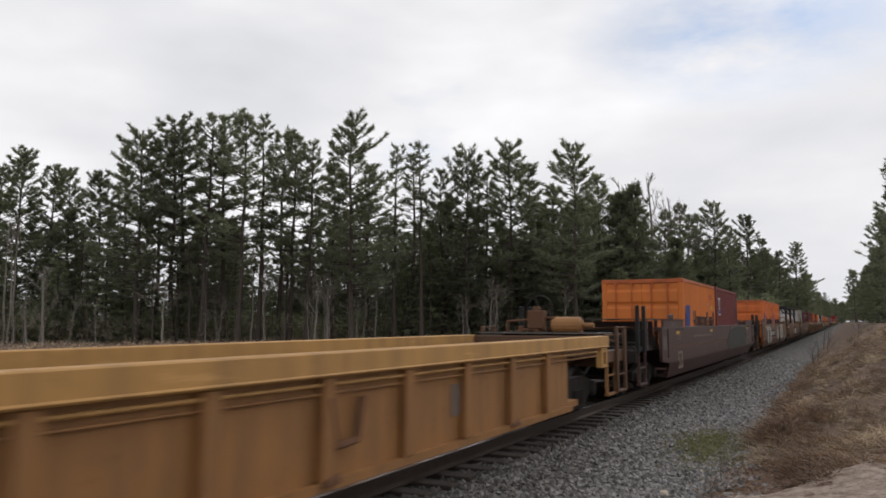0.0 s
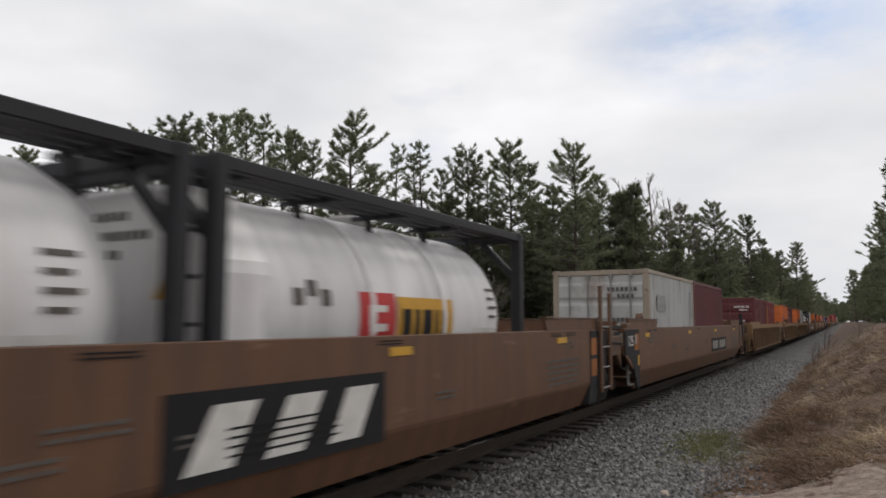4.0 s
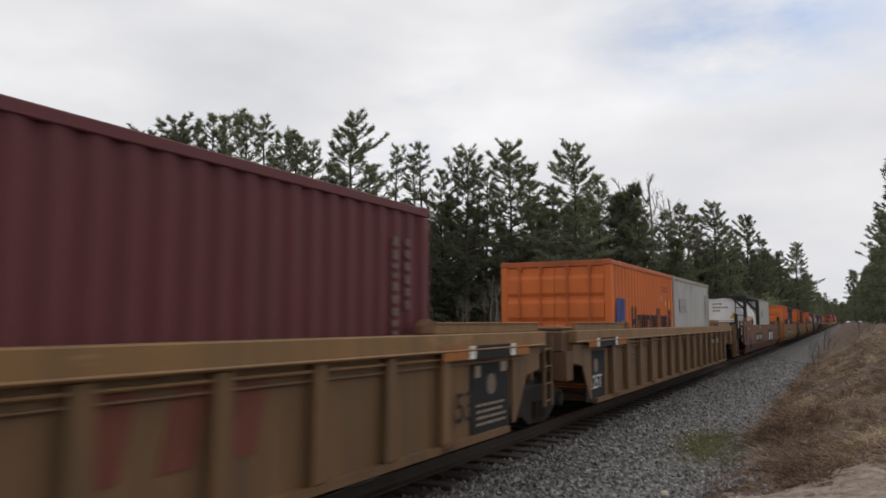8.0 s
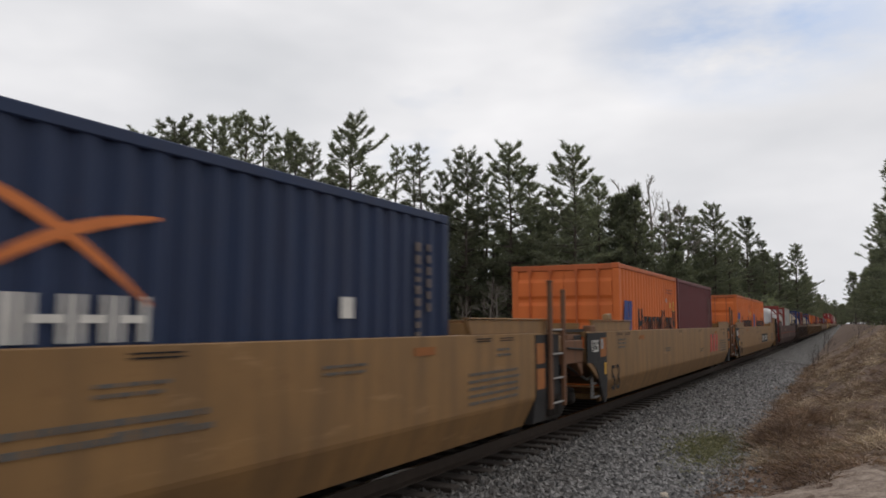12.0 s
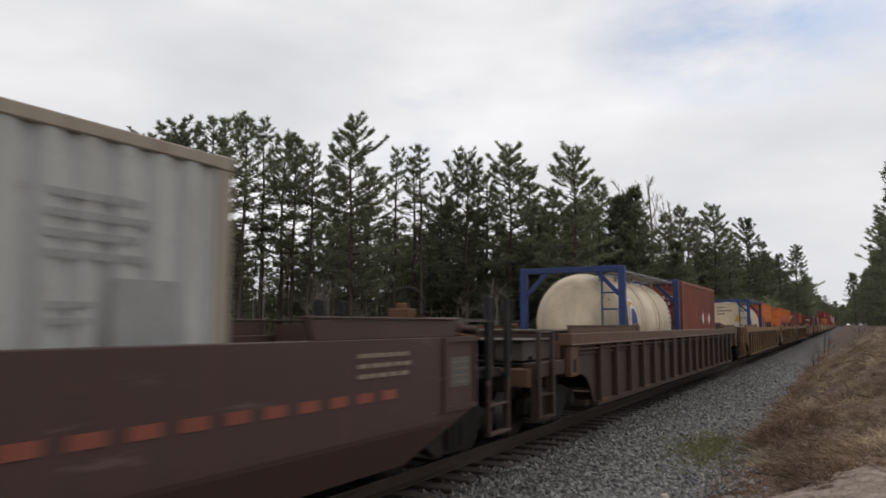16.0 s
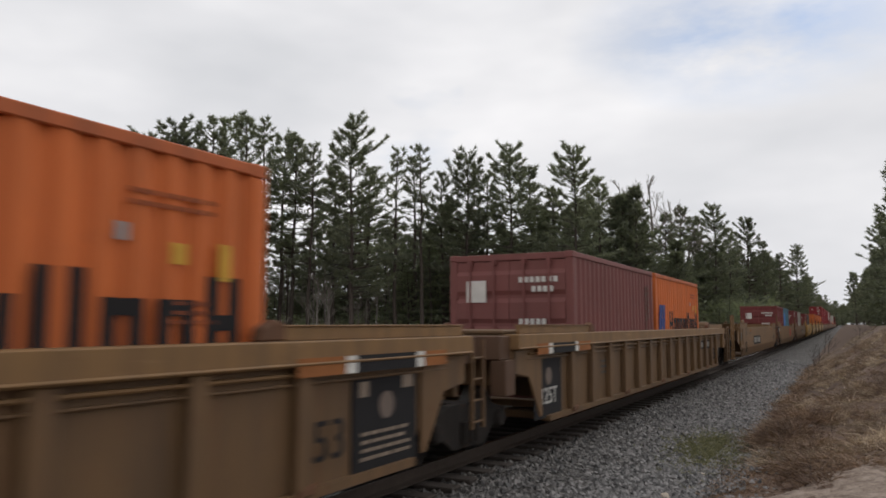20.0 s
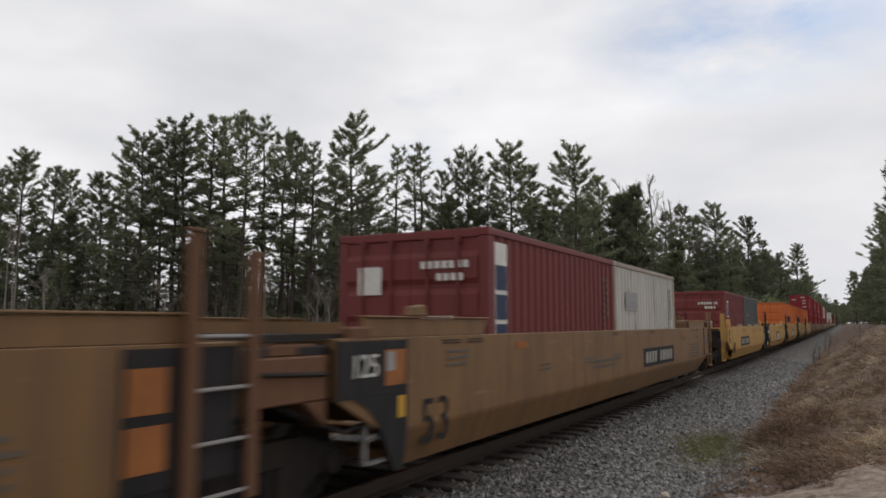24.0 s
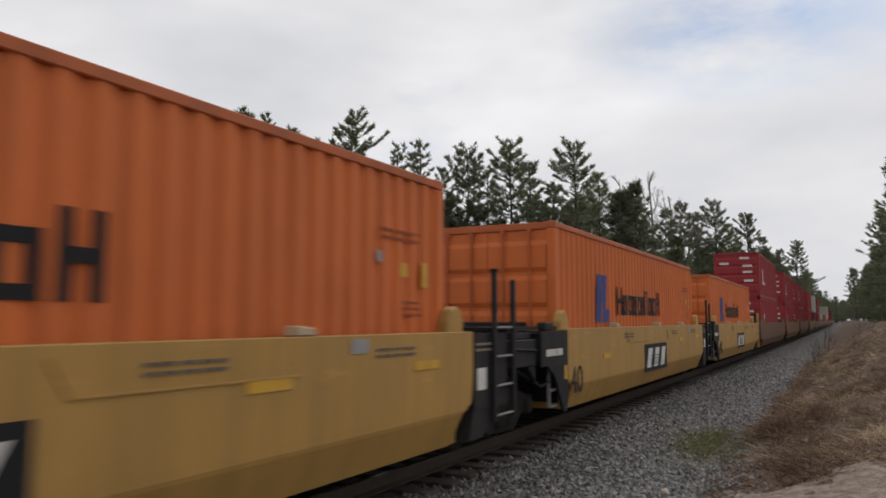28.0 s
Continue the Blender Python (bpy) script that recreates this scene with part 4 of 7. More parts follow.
def platform(car, h, way, colour, dark, place, near=True, stand=True, long=1.35, posts=True, iron=TRUCK, bogie=0.15):
    """The open end of a car over its outer truck: deck, end sill, steps, posts and coupler."""
    q = pose(0, 0, 0, 0, 0, 0 if way > 0 else 180)

    end = part("end_platform", ("deck", round(h, 2), round(long, 2)), lambda s: s.box(-0.55, 0.55, h - 1.2, h + long - 0.161, 0.86, 1.02), iron, car, "dirty open end platform", q, 0.012)
    part("end_sill", ("end_sill", round(h + long, 2)), lambda s: s.box(-1.35, 1.35, h + long - 0.16, h + long, 0.80, 1.06), iron, end, bevel=0.012)
    part("bolster_wall", ("bolster_wall", round(h, 2)), lambda s: s.box(-1.3, 1.3, h - 0.06, h + 0.04, 1.021, 1.42), iron, end, bevel=0.012)
    for x in (-1.3, 0.6):
        part("side_deck", ("side_deck", round(h, 2), round(long, 2)), lambda s: s.box(0, 0.7, h + 0.1, h + long - 0.2, 1.02, 1.06), iron, end, m=pose(x, 0, 0))

    def walk_way(s):
        for i in range(9):
            y = h + 0.15 + i * (long - 0.4) / 8
            s.box(-1.28, 1.28, y, y + 0.05, 1.10, 1.125)
        s.box(-1.28, -1.24, h + 0.1, h + long - 0.2, 1.06, 1.12).box(1.24, 1.28, h + 0.1, h + long - 0.2, 1.06, 1.12)
    part("grating", ("grating", round(h, 2), round(long, 2)), walk_way, GREASE, end)

    def gear(s):
        s.rod((-0.75, h + 0.55, 1.28), (0.75, h + 0.55, 1.28), 0.16, 14).box(-0.5, -0.38, h + 0.4, h + 0.7, 1.1, 1.3).box(0.38, 0.5, h + 0.4, h + 0.7, 1.1, 1.3)
        s.rod((-1.2, h + 0.95, 1.2), (1.2, h + 0.95, 1.2), 0.028, 6).rod((-1.2, h + 0.2, 1.46), (1.2, h + 0.2, 1.46), 0.03, 6)
    part("air_reservoir", ("gear", round(h, 2)), gear, GREASE, end, smooth=False)
    for x in (-1.36, 1.36):
        part("step", ("step", 1), lambda s: s.box(-0.03, 0.03, -0.32, -0.27, 0.32, 1.0).box(-0.03, 0.03, 0.27, 0.32, 0.32, 1.0).box(-0.05, 0.05, -0.32, 0.32, 0.30, 0.34).box(-0.03, 0.03, -0.27, 0.27, 0.66, 0.69),
             colour, car, m=q @ pose(x, h + long - 0.46, 0), bevel=0.006)
        for y in (h + long - 0.755, h + long - 0.165) if posts else ():
            post = part("hand_post", ("post", 1.0, 2.0), lambda s: s.box(-0.035, 0.035, -0.05, 0.05, 1.0, 2.05), dark if colour in (UMBER, BROWN, RUSSET) else colour, car, m=q @ pose(x, y, 0), bevel=0.01)
            part("grip", ("post_grip",), lambda s: s.rod((0, -0.03, 2.03), (0, 0.16, 2.03), 0.014, 6).rod((0, 0.16, 2.03), (0, 0.16, 1.30), 0.014, 6), dark if colour in (UMBER, BROWN, RUSSET) else colour, post)
    if stand:
        brake_stand(car, way * (h + long - 0.3), colour)
    coupler(car, way * (h + long - 0.45), way)
    truck(car, way * (h + bogie), place, near)


def catwalk(car, h, way, colour, long):
    """The thin plate at the shroud's height that carries on over the car's end, on four legs, with pipes and levers under it."""
    q = pose(0, 0, 0, 0, 0, 0 if way > 0 else 180)
    top = part("catwalk", ("catwalk", round(h, 2), round(long, 2)), lambda s: [s.box(-1.36, 1.36, h - 0.40 + 0.11 * i, h - 0.32 + 0.11 * i, 1.745, 1.762) for i in range(int((long + 0.2) / 0.11))]
               + [s.box(x, x + 0.05, h - 0.41, h + long - 0.2, 1.725, 1.744) for x in (-1.38, -0.4, 0.35, 1.33)], DULL_STEEL, car, "worn grey catwalk plate over the end", q)
    for x in (-1.30, 1.30):
        for y in (h - 0.30, h + long - 0.35):
            part("leg", ("catwalk_leg",), lambda s: s.box(-0.035, 0.035, -0.05, 0.05, 1.02, 1.724), colour, top, m=pose(x, y, 0), bevel=0.008)
    part("lever_linkage", ("lever_linkage", round(h, 2)), lambda s: s.rod((-1.2, h + 0.3, 1.56), (1.3, h + 0.3, 1.50), 0.028, 6).rod((1.28, h - 0.3, 1.60), (1.28, h + 0.5, 1.52), 0.022, 6)
         .rod((0.2, h - 0.2, 1.35), (1.2, h + 0.6, 1.30), 0.035, 6).box(0.85, 1.2, h - 0.25, h + 0.05, 1.18, 1.52), RUST, top)


def shroud(car, h, way, colour, long=3.0):
    """The low walled cover over the end of the well."""
    q = pose(0, 0, 0, 0, 0, 0 if way > 0 else 180)

    for x in (-W + 0.05, W - 0.05):
        wall = part("shroud_wall", ("shroud", round(h, 2), round(long, 2)), lambda s: s.prism(((h - long, SILL + 0.002), (h - 0.45, SILL + 0.002), (h - 0.42, 1.74), (h - long - 0.10, 1.735)), 0, -0.025, 0.025), colour, car, m=q @ pose(x, 0, 0), bevel=0.006)
        part("cap_strip", ("cap", round(h, 2), round(long, 2)), lambda s: s.box(-0.05, 0.045, h - long - 0.10, h - 0.42, 1.7425, 1.762), colour, wall, bevel=0.006)
        if x < 0:
            part("casting", "shroud_casting", lambda s: s.prism(((-0.17, 0), (0.17, 0), (0.13, 0.10), (-0.12, 0.12)), 0, -0.06, 0.04), colour, wall, m=pose(0, h - 1.4, 1.764), bevel=0.012)
    part("end_wall", ("well_end", round(h, 2)), lambda s: s.box(-1.18, 1.18, h - 0.5, h - 0.44, 1.0, 1.70), colour, car, m=q)
    part("slope_sheet", ("slope", round(h, 2), round(long, 2)), lambda s: s.prism(((h - long + 0.3, 0.45), (h - long + 0.36, 0.45), (h - 0.51, 1.25), (h - 0.51, 1.31)), 0, -1.2, 1.2), colour, car, m=q)


def joint_front(car, y, iron, figures=True):
    """The black leading corner of a unit that shares its truck: marked panel, slanting leg, step and a rusty casing. y: where the paint begins."""
    m = pose(W, y, 0)
    p = part("corner_panel", "front_panel", lambda s: s.box(-0.03, 0.012, -1.15, 0, 1.02, 1.53), BLACK, car, "black corner panel with white figures", m)
    if figures:
        written("figure_mark", "125", 0.30, WHITE_INK, p, pose(0.016, -0.74, 1.20))
        part("orange_patch", "front_orange", lambda s: s.box(0.012, 0.016, -0.40, -0.04, 1.10, 1.44), PATCH_ORANGE, p, "orange square")
        part("grey_tag", "front_tag", lambda s: s.box(0.016, 0.019, -0.38, -0.24, 1.24, 1.42), FADED_GREY, p)
    else:
        small_print(p, 0.012, -0.95, 1.16, 0.7, 0.24, 1, WHITE_INK, 31)
    leg = part("corner_leg", "front_leg", lambda s: s.prism(((-0.92, 1.018), (0.004, 1.018), (0.004, 0.66), (-0.03, 0.42), (-0.08, 0.29), (-0.22, 0.29), (-0.50, 0.74), (-0.66, 0.90)), 0, -0.03, 0.012), BLACK, car, "black slanting corner leg", m)
    part("yellow_tag", "front_yellow", lambda s: s.box(0.012, 0.016, -0.17, -0.05, 0.78, 0.99), YELLOW_INK, leg)
    part("step", "front_step", lambda s: s.box(-0.12, -0.06, -0.62, -0.2, 0.62, 0.65).box(-0.12, -0.06, -0.55, -0.2, 0.38, 0.41).box(-0.12, -0.08, -0.60, -0.56, 0.38, 1.0), GALV, car, "worn step", m)
    casing = part("casing", ("front_casing",), lambda s: s.box(-0.45, -0.05, -2.10, -1.2, 1.04, 1.42).box(-0.40, -0.10, -1.9, -1.3, 1.42, 1.52).prism(((-1.5, 1.04), (-1.2, 1.04), (-1.2, 0.8)), 0, -0.3, -0.06), iron, car, "rusty casing over the joint", m, 0.015)
    part("pipe", "front_pipe", lambda s: s.rod((-0.03, -2.05, 1.30), (-0.03, -1.25, 1.26), 0.018, 6).rod((-0.2, -1.7, 1.02), (-0.1, -0.9, 0.72), 0.022, 6).rod((-0.1, -0.9, 0.72), (-0.1, -0.5, 0.78), 0.022, 6), GREASE, casing)
    part("casting", "front_casting", lambda s: s.box(-0.14, 0.0, -0.95, -0.62, 1.534, 1.66), iron, car, "worn casting", m, 0.02)
    part("walkway", "joint_walkway", lambda s: [s.box(-1.3, -0.10, -2.1 + 0.2 * i, -1.97 + 0.2 * i, 1.56, 1.59) for i in range(10)] + [s.box(-0.14, -0.10, -2.1, -0.2, 1.545, 1.60), s.box(-1.3, -1.26, -2.1, -0.2, 1.545, 1.60)], GREASE, casing, "slatted walkway over the joint")


def joint_rear(car, y, iron, patches=True):
    """The black trailing corner of such a unit, with its ladder standing tall beside it."""
    m = pose(W, y, 0)
    p = part("corner_panel", "rear_panel", lambda s: s.box(-0.03, 0.012, 0, 0.96, 0.64, 1.53).prism(((0.0, 0.645), (0.7, 0.645), (0.25, 0.30), (-0.12, 0.30)), 0, -0.16, -0.0), BLACK, car, "black corner panel", m)
    if patches:
        for z in (0.76, 1.12):
            part("orange_patch", "rear_orange", lambda s: s.box(0.012, 0.016, 0.03, 0.34, z, z + 0.29), PATCH_ORANGE, p, "orange square") if z < 1 else part("orange_patch", "rear_orange_b", lambda s: s.box(0.012, 0.016, 0.03, 0.34, z, z + 0.29), PATCH_ORANGE, p, "orange square")
    else:
        part("white_tag", "rear_tag", lambda s: s.box(0.012, 0.016, 0.08, 0.32, 0.86, 1.12), WHITE_INK, p)
        small_print(p, 0.012, 0.05, 1.32, 0.5, 0.14, 2, FADED_INK, 33)
    wide = 0.055 if patches else 0.045
    ld = part("ladder", ("rear_ladder", wide), lambda s: s.box(0.02, 0.07, 0.50 - wide, 0.50 + wide, 0.45, 2.30).box(0.02, 0.07, 1.08 - wide, 1.08 + wide, 0.45, 2.22).box(0.01, 0.08, 0.49 - wide, 0.51 + wide, 2.30, 2.33), iron, car, "tall ladder posts", m, 0.008)
    for i in range(4):
        part("rung", ("rear_rung", wide), lambda s: s.rod((0.045, 0.5, 0), (0.045, 1.08, 0), 0.016, 6), GALV, ld, m=pose(0, 0, 0.52 + 0.36 * i))


# how far the side sheet draws back at the heights of smooth_side, by the kind of end
CUTS = {"open": (0.0, 0.0, 0.05, 0.92, 1.0, 1.3), "slant": (0.0, 0.0, 0.08, 0.35, 0.45, 1.35), "joint": (0.0, 0.0, 0.60, 0.84, 0.90, 1.12), "short": (0.0, 0.0, 0.05, 0.18, 0.25, 0.33)}


def smooth_side(h, front, rear):
    """A flat side sheet with a folded-in lower band; its lower corners are cut away over the trucks, by the kinds of its ends."""
    rows = [(z, x, e, f) for (z, x), e, f in zip(((SILL, W), (1.02, W), (0.73, W), (0.66, W - 0.002), (0.62, W - 0.012), (LOW, W - 0.15)), CUTS[front], CUTS[rear])]

    def draw(s):
        n = len(rows)
        vs = [(x - d, y, z) for d in (0, 0.05) for z, x, e, f in rows for y in (-h + e, h - f)]
        fs = []
        for k in range(n - 1):
            a = 2 * k
            fs += [(a, a + 1, a + 3, a + 2), (2 * n + a, 2 * n + a + 2, 2 * n + a + 3, 2 * n + a + 1)]
            fs += [(a, a + 2, 2 * n + a + 2, 2 * n + a), (a + 1, 2 * n + a + 1, 2 * n + a + 3, a + 3)]
        fs += [(0, 2 * n, 2 * n + 1, 1), (2 * n - 2, 2 * n - 1, 4 * n - 1, 4 * n - 2)]
        s.add(vs, fs)
        s.box(W - 0.17, W - 0.052, -h, h, SILL - 0.09, SILL)
    return draw


def well_floor(car, h, colour):
    def draw(s):
        s.box(-1.36, -1.12, -h + 1.3, h - 1.3, LOW + 0.01, LOW + 0.11).box(1.12, 1.30, -h + 1.3, h - 1.3, LOW + 0.01, LOW + 0.11)
        n = max(4, int(2 * h / 1.5))
        for i in range(n + 1):
            y = -h + 1.5 + (2 * h - 3.0) * i / n
            s.box(-1.12, 1.12, y - 0.14, y + 0.14, LOW + 0.01, LOW + 0.118)
    part("well_floor", ("floor", round(h, 2)), draw, colour, car)


def smooth_car(name, colour, y0, y1, front, rear, label, near=True, dark=BLACK, group="well cars of the train"):
    """A well car with plain sheet sides. front, rear: "open" over a coupler, "joint" towards the next unit of its set."""
    place, h = (y0 + y1) / 2, (y1 - y0) / 2
    car = on_train(name, place, label, "rail car", group)
    for rz in (0, 180):
        cuts = [front, "slant" if rear == "open" else rear]
        if rz:
            cuts.reverse()
        part("side_sheet", ("smooth", round(h, 2), *cuts), smooth_side(h, *cuts), colour, car, m=pose(0, 0, 0, 0, 0, rz), bevel=0.006)
    well_floor(car, h, colour)
    for way, kind in ((-1, front), (1, rear)):
        shroud(car, h, way, colour)
        if kind == "open":
            long = 1.35 if way > 0 else 1.95
            platform(car, h, way, colour, dark, place, near, stand=way > 0, long=long)
            if near:
                catwalk(car, h, way, colour, 1.1)
                for sx, rz in ((W, 0), (-W, 180)):
                    pn = part("corner_panel", "corner_panel", lambda s: s.box(0, 0.03, -0.40, 0.40, 0.74, 0.80).box(0, 0.03, -0.40, 0.40, 1.50, 1.553).box(0, 0.03, -0.40, -0.35, 0.80, 1.50).box(0, 0.03, 0.35, 0.40, 0.80, 1.50), colour, car, "framed panel at the car's corner", pose(sx, way * (h - 0.41), 0, 0, 0, rz))
                    part("panel_face", "panel_face", lambda s: s.box(0.001, 0.006, -0.35, 0.35, 0.80, 1.50), colour, pn)
                    part("notice_board", "notice_board", lambda s: s.box(0.0065, 0.012, -0.24, 0.24, 1.0, 1.33), GREY_INK, pn)
                    for i in range(4):
                        part("panel_bar", "panel_bar", lambda s: s.box(0.0125, 0.016, -0.20, 0.20, 0, 0.018), DIM_INK, pn, m=pose(0, 0, 1.04 + 0.075 * i))
        else:
            q = pose(0, 0, 0, 0, 0, 0 if way > 0 else 180)
            part("joint_frame", ("joint", round(h, 2)), lambda s: s.box(-0.5, 0.5, h - 0.6, h + 0.55, 0.78, 1.15).box(-1.3, 1.3, h - 0.1, h - 0.02, 0.8, 1.5).box(-1.38, 1.38, h + 0.0, h + 0.4, 1.25, 1.5), dark, car, "dirty black joint over a shared truck", q, 0.012)
            if near and way < 0:
                joint_front(car, -h + 1.15, RUST if colour is not BROWN else DARK_CHORD)
            elif near:
                joint_rear(car, h - 1.0, RUST if colour is not BROWN else DARK_CHORD)
            if way > 0:
                truck(car, h + 0.68, place, near)
    return car, place, h


def ribbed_car(name, colour, y0, y1, front, rear, label, near=True, chord=None, drop=0.0, group="well cars of the train", pitch=1.1):
    """A well car with a heavy top chord, upright ribs and a recessed sheet. Its ends: "open" arches over an outer truck, "bare" leaves the
    truck in sight under the chord, "joint" meets the next unit of the set."""
    place, h = (y0 + y1) / 2, (y1 - y0) / 2
    chord, SILL, top = chord or colour, 1.555 - drop, 1.365 - drop
    car = on_train(name, place, label, "rail car", group)
    arch = {"open": ((0.0, 0.88), (0.80, 0.87), (1.10, 0.80), (1.32, 0.64), (1.46, 0.44), (1.52, LOW + 0.02)),
            "bare": ((2.02, 0.9), (2.02, LOW + 0.02)), "joint": ((0.0, 1.0), (0.85, 0.92), (1.25, LOW + 0.02))}
    inset = {("open", -1): 1.8, ("open", 1): 1.8, ("bare", 1): 3.1, ("joint", -1): 2.35, ("joint", 1): 3.0}
    for rz in (0, 180):
        q = pose(0, 0, 0, 0, 0, rz)
        ends = (front, rear) if rz == 0 else (rear, front)
        low = [(-h + e, z) for e, z in arch[ends[0]]] + [(h - e, z) for e, z in arch[ends[1]][::-1]]

        def sheet_side(s):
            s.prism([(low[0][0], top)] + low + [(low[-1][0], top)], 0, W - 0.13, W - 0.10)
            s.box(W - 0.16, W - 0.02, low[len(arch[ends[0]]) - 1][0], low[len(arch[ends[0]])][0], LOW, LOW + 0.08)
        part("side_sheet", ("ribbed", round(h, 2), drop, ends), sheet_side, colour, car, m=q)
        part("top_chord", ("chord", round(h, 2), drop), lambda s: s.box(W - 0.2, W + 0.02, -h, h, top - 0.02, SILL).box(W + 0.0, W + 0.035, -h, h, top - 0.015, top + 0.015), chord, car, m=q, bevel=0.012)
        part("side_pipe", ("pipes", round(h, 2), drop), lambda s: s.rod((W - 0.05, -h + 0.5, top - 0.085), (W - 0.05, h - 0.5, top - 0.085), 0.018, 6), chord, car, m=q)
        part("side_pipe", ("pipes_b", round(h, 2), drop), lambda s: s.rod((W - 0.07, -h + 0.5, top - 0.165), (W - 0.07, h - 0.5, top - 0.165), 0.014, 6), colour, car, m=q)
        f, r = (inset[front, -1], inset[rear, 1]) if rz == 0 else (inset[rear, 1], inset[front, -1])
        n = round((2 * h - f - r) / pitch)
        for i in range(n + 1):
            y = -h + f + (2 * h - f - r) * i / n
            part("rib", ("rib", drop), lambda s: s.prism(((-0.10, LOW + 0.08), (0.10, LOW + 0.08), (0.085, top - 0.021), (-0.085, top - 0.021)), 0, W - 0.10, W - 0.005), colour, car, m=q @ pose(0, y, 0), bevel=0.012)
            if near and rz == 0 and i % 3 == 0:
                part("rib_foot", ("rib_foot", drop), lambda s: s.prism(((-0.12, 0.0), (0.12, 0.0), (0.10, 0.09), (-0.06, 0.05)), 0, W - 0.02, W + 0.03), RUST, car, m=pose(0, y, LOW + 0.05), bevel=0.008)
    well_floor(car, h, colour)
    for way, kind in ((-1, front), (1, rear)):
        q = pose(0, 0, 0, 0, 0, 0 if way > 0 else 180)
        if kind != "bare":
            part("end_cover", ("cover", round(h, 2), drop), lambda s: s.box(-1.25, 1.25, h - 2.4, h, SILL + 0.004, SILL + 0.05).box(-1.3, 1.3, h - 0.12, h - 0.02, 0.85, SILL).box(-1.2, 1.2, h - 2.42, h - 2.34, 0.5, SILL + 0.05), colour, car, m=q, bevel=0.01)
            for x in (-W + 0.07, W - 0.07):
                long = 4.5 if kind == "open" and way < 0 else 3.3
                edge = part("cover_edge", ("cover_edge", round(h, 2), drop, long), lambda s: s.box(-0.03, 0.03, h - long, h - 0.15, SILL + 0.002, SILL + 0.115).box(-0.05, 0.045, h - long, h - 0.15, SILL + 0.1155, SILL + 0.13), chord, car, m=q @ pose(x, 0, 0), bevel=0.006)
                part("casting", ("edge_casting", round(h - long, 2)), lambda s: s.prism(((-0.16, 0), (0.14, 0), (0.14, 0.13), (0.02, 0.17), (-0.13, 0.10)), 0, -0.05, 0.06), RUST, edge, "rusty lock casting", pose(0, h - long - 0.1, SILL + 0.004), 0.015)
        if kind != "joint":
            platform(car, h, way, colour, GREASE, place, near, stand=way > 0, long=1.5 if kind == "open" else 1.0, posts=False, iron=DARK_CHORD, bogie=-0.1 if kind == "open" else -0.75)
            beam = colour if kind == "open" else DARK_CHORD
            for x in (-1, 1):
                post = part("end_post", ("end_post", drop, kind), lambda s: s.box(-0.05, 0.05, 0.02, 0.12, 0.86, top - 0.021).box(-0.05, 0.05, 0.30, 0.40, 0.86, top - 0.021).box(-0.05, 0.05, 0.12, 0.30, 1.13, top - 0.021).box(-0.05, 0.05, 0.12, 0.30, 0.86, 0.92), chord, car, "square end post with a pocket", q @ pose(x * (W - 0.05), h - 0.44, 0), 0.008)
                # a black plate in the post's opening, for the shade within the pocket
                part("pocket", ("pocket_shade",), lambda s: s.box(-0.04, -0.03, 0.12, 0.30, 0.92, 1.13), INK, post)
                part("side_beam", "ribbed_side_beam", lambda s: s.box(-0.1, 0.1, 0.045, 1.34, 0.92, 1.14), beam, car, m=q @ pose(x * 1.30, h, 0), bevel=0.012)
                for y in (0.72, 1.30):
                    part("hand_post", "ribbed_hand_post", lambda s: s.box(-0.03, 0.03, -0.045, 0.045, 0.34, 1.60), beam, car, m=q @ pose(x * 1.435, h + y, 0), bevel=0.008)
                part("step", "ribbed_step", lambda s: s.box(-0.05, 0.05, -0.245, 0.245, 0.34, 0.37), beam, car, m=q @ pose(x * 1.435, h + 1.01, 0))
                part("rung", "ribbed_rung", lambda s: s.box(-0.02, 0.02, -0.245, 0.245, 0.66, 0.68), beam, car, m=q @ pose(x * 1.435, h + 1.01, 0))
                part("grab_bar", "ribbed_grab", lambda s: s.rod((0, -0.245, 1.58), (0, 0.245, 1.58), 0.015, 6), beam, car, m=q @ pose(x * 1.435, h + 1.01, 0))
            part("deck_plate", "ribbed_deck_plate", lambda s: s.box(-1.2, 1.2, 0.02, 1.3, 1.45, 1.475).box(-1.15, -0.7, 0.04, 1.2, 1.155, 1.445).box(0.55, 1.1, 0.30, 1.2, 1.155, 1.36), DULL_STEEL, car, "worn grey deck plate over boxed gear", q @ pose(0, h, 0), 0.01)
            part("end_casing", "ribbed_end_casing", lambda s: s.box(0.75, 1.28, 0.06, 0.28, 1.15, 1.42).rod((0.9, 0.1, 1.50), (1.3, 1.1, 1.3), 0.025, 6).rod((1.38, 0.05, 1.44), (1.38, 1.25, 1.44), 0.02, 6), RUST, car, "rusty casing and rods at the end", q @ pose(0, h, 0), 0.012)
        else:
            part("joint_frame", ("rjoint", round(h, 2), drop), lambda s: s.box(-0.5, 0.5, h - 0.6, h + 0.5, 0.75, 1.2).box(-1.35, 1.35, h - 0.02, h + 0.32, 1.22, SILL - 0.02).box(-1.42, -1.2, h - 0.02, h + 0.3, 0.75, 1.22), DARK_CHORD, car, "rusty joint over a shared truck", q, 0.012)
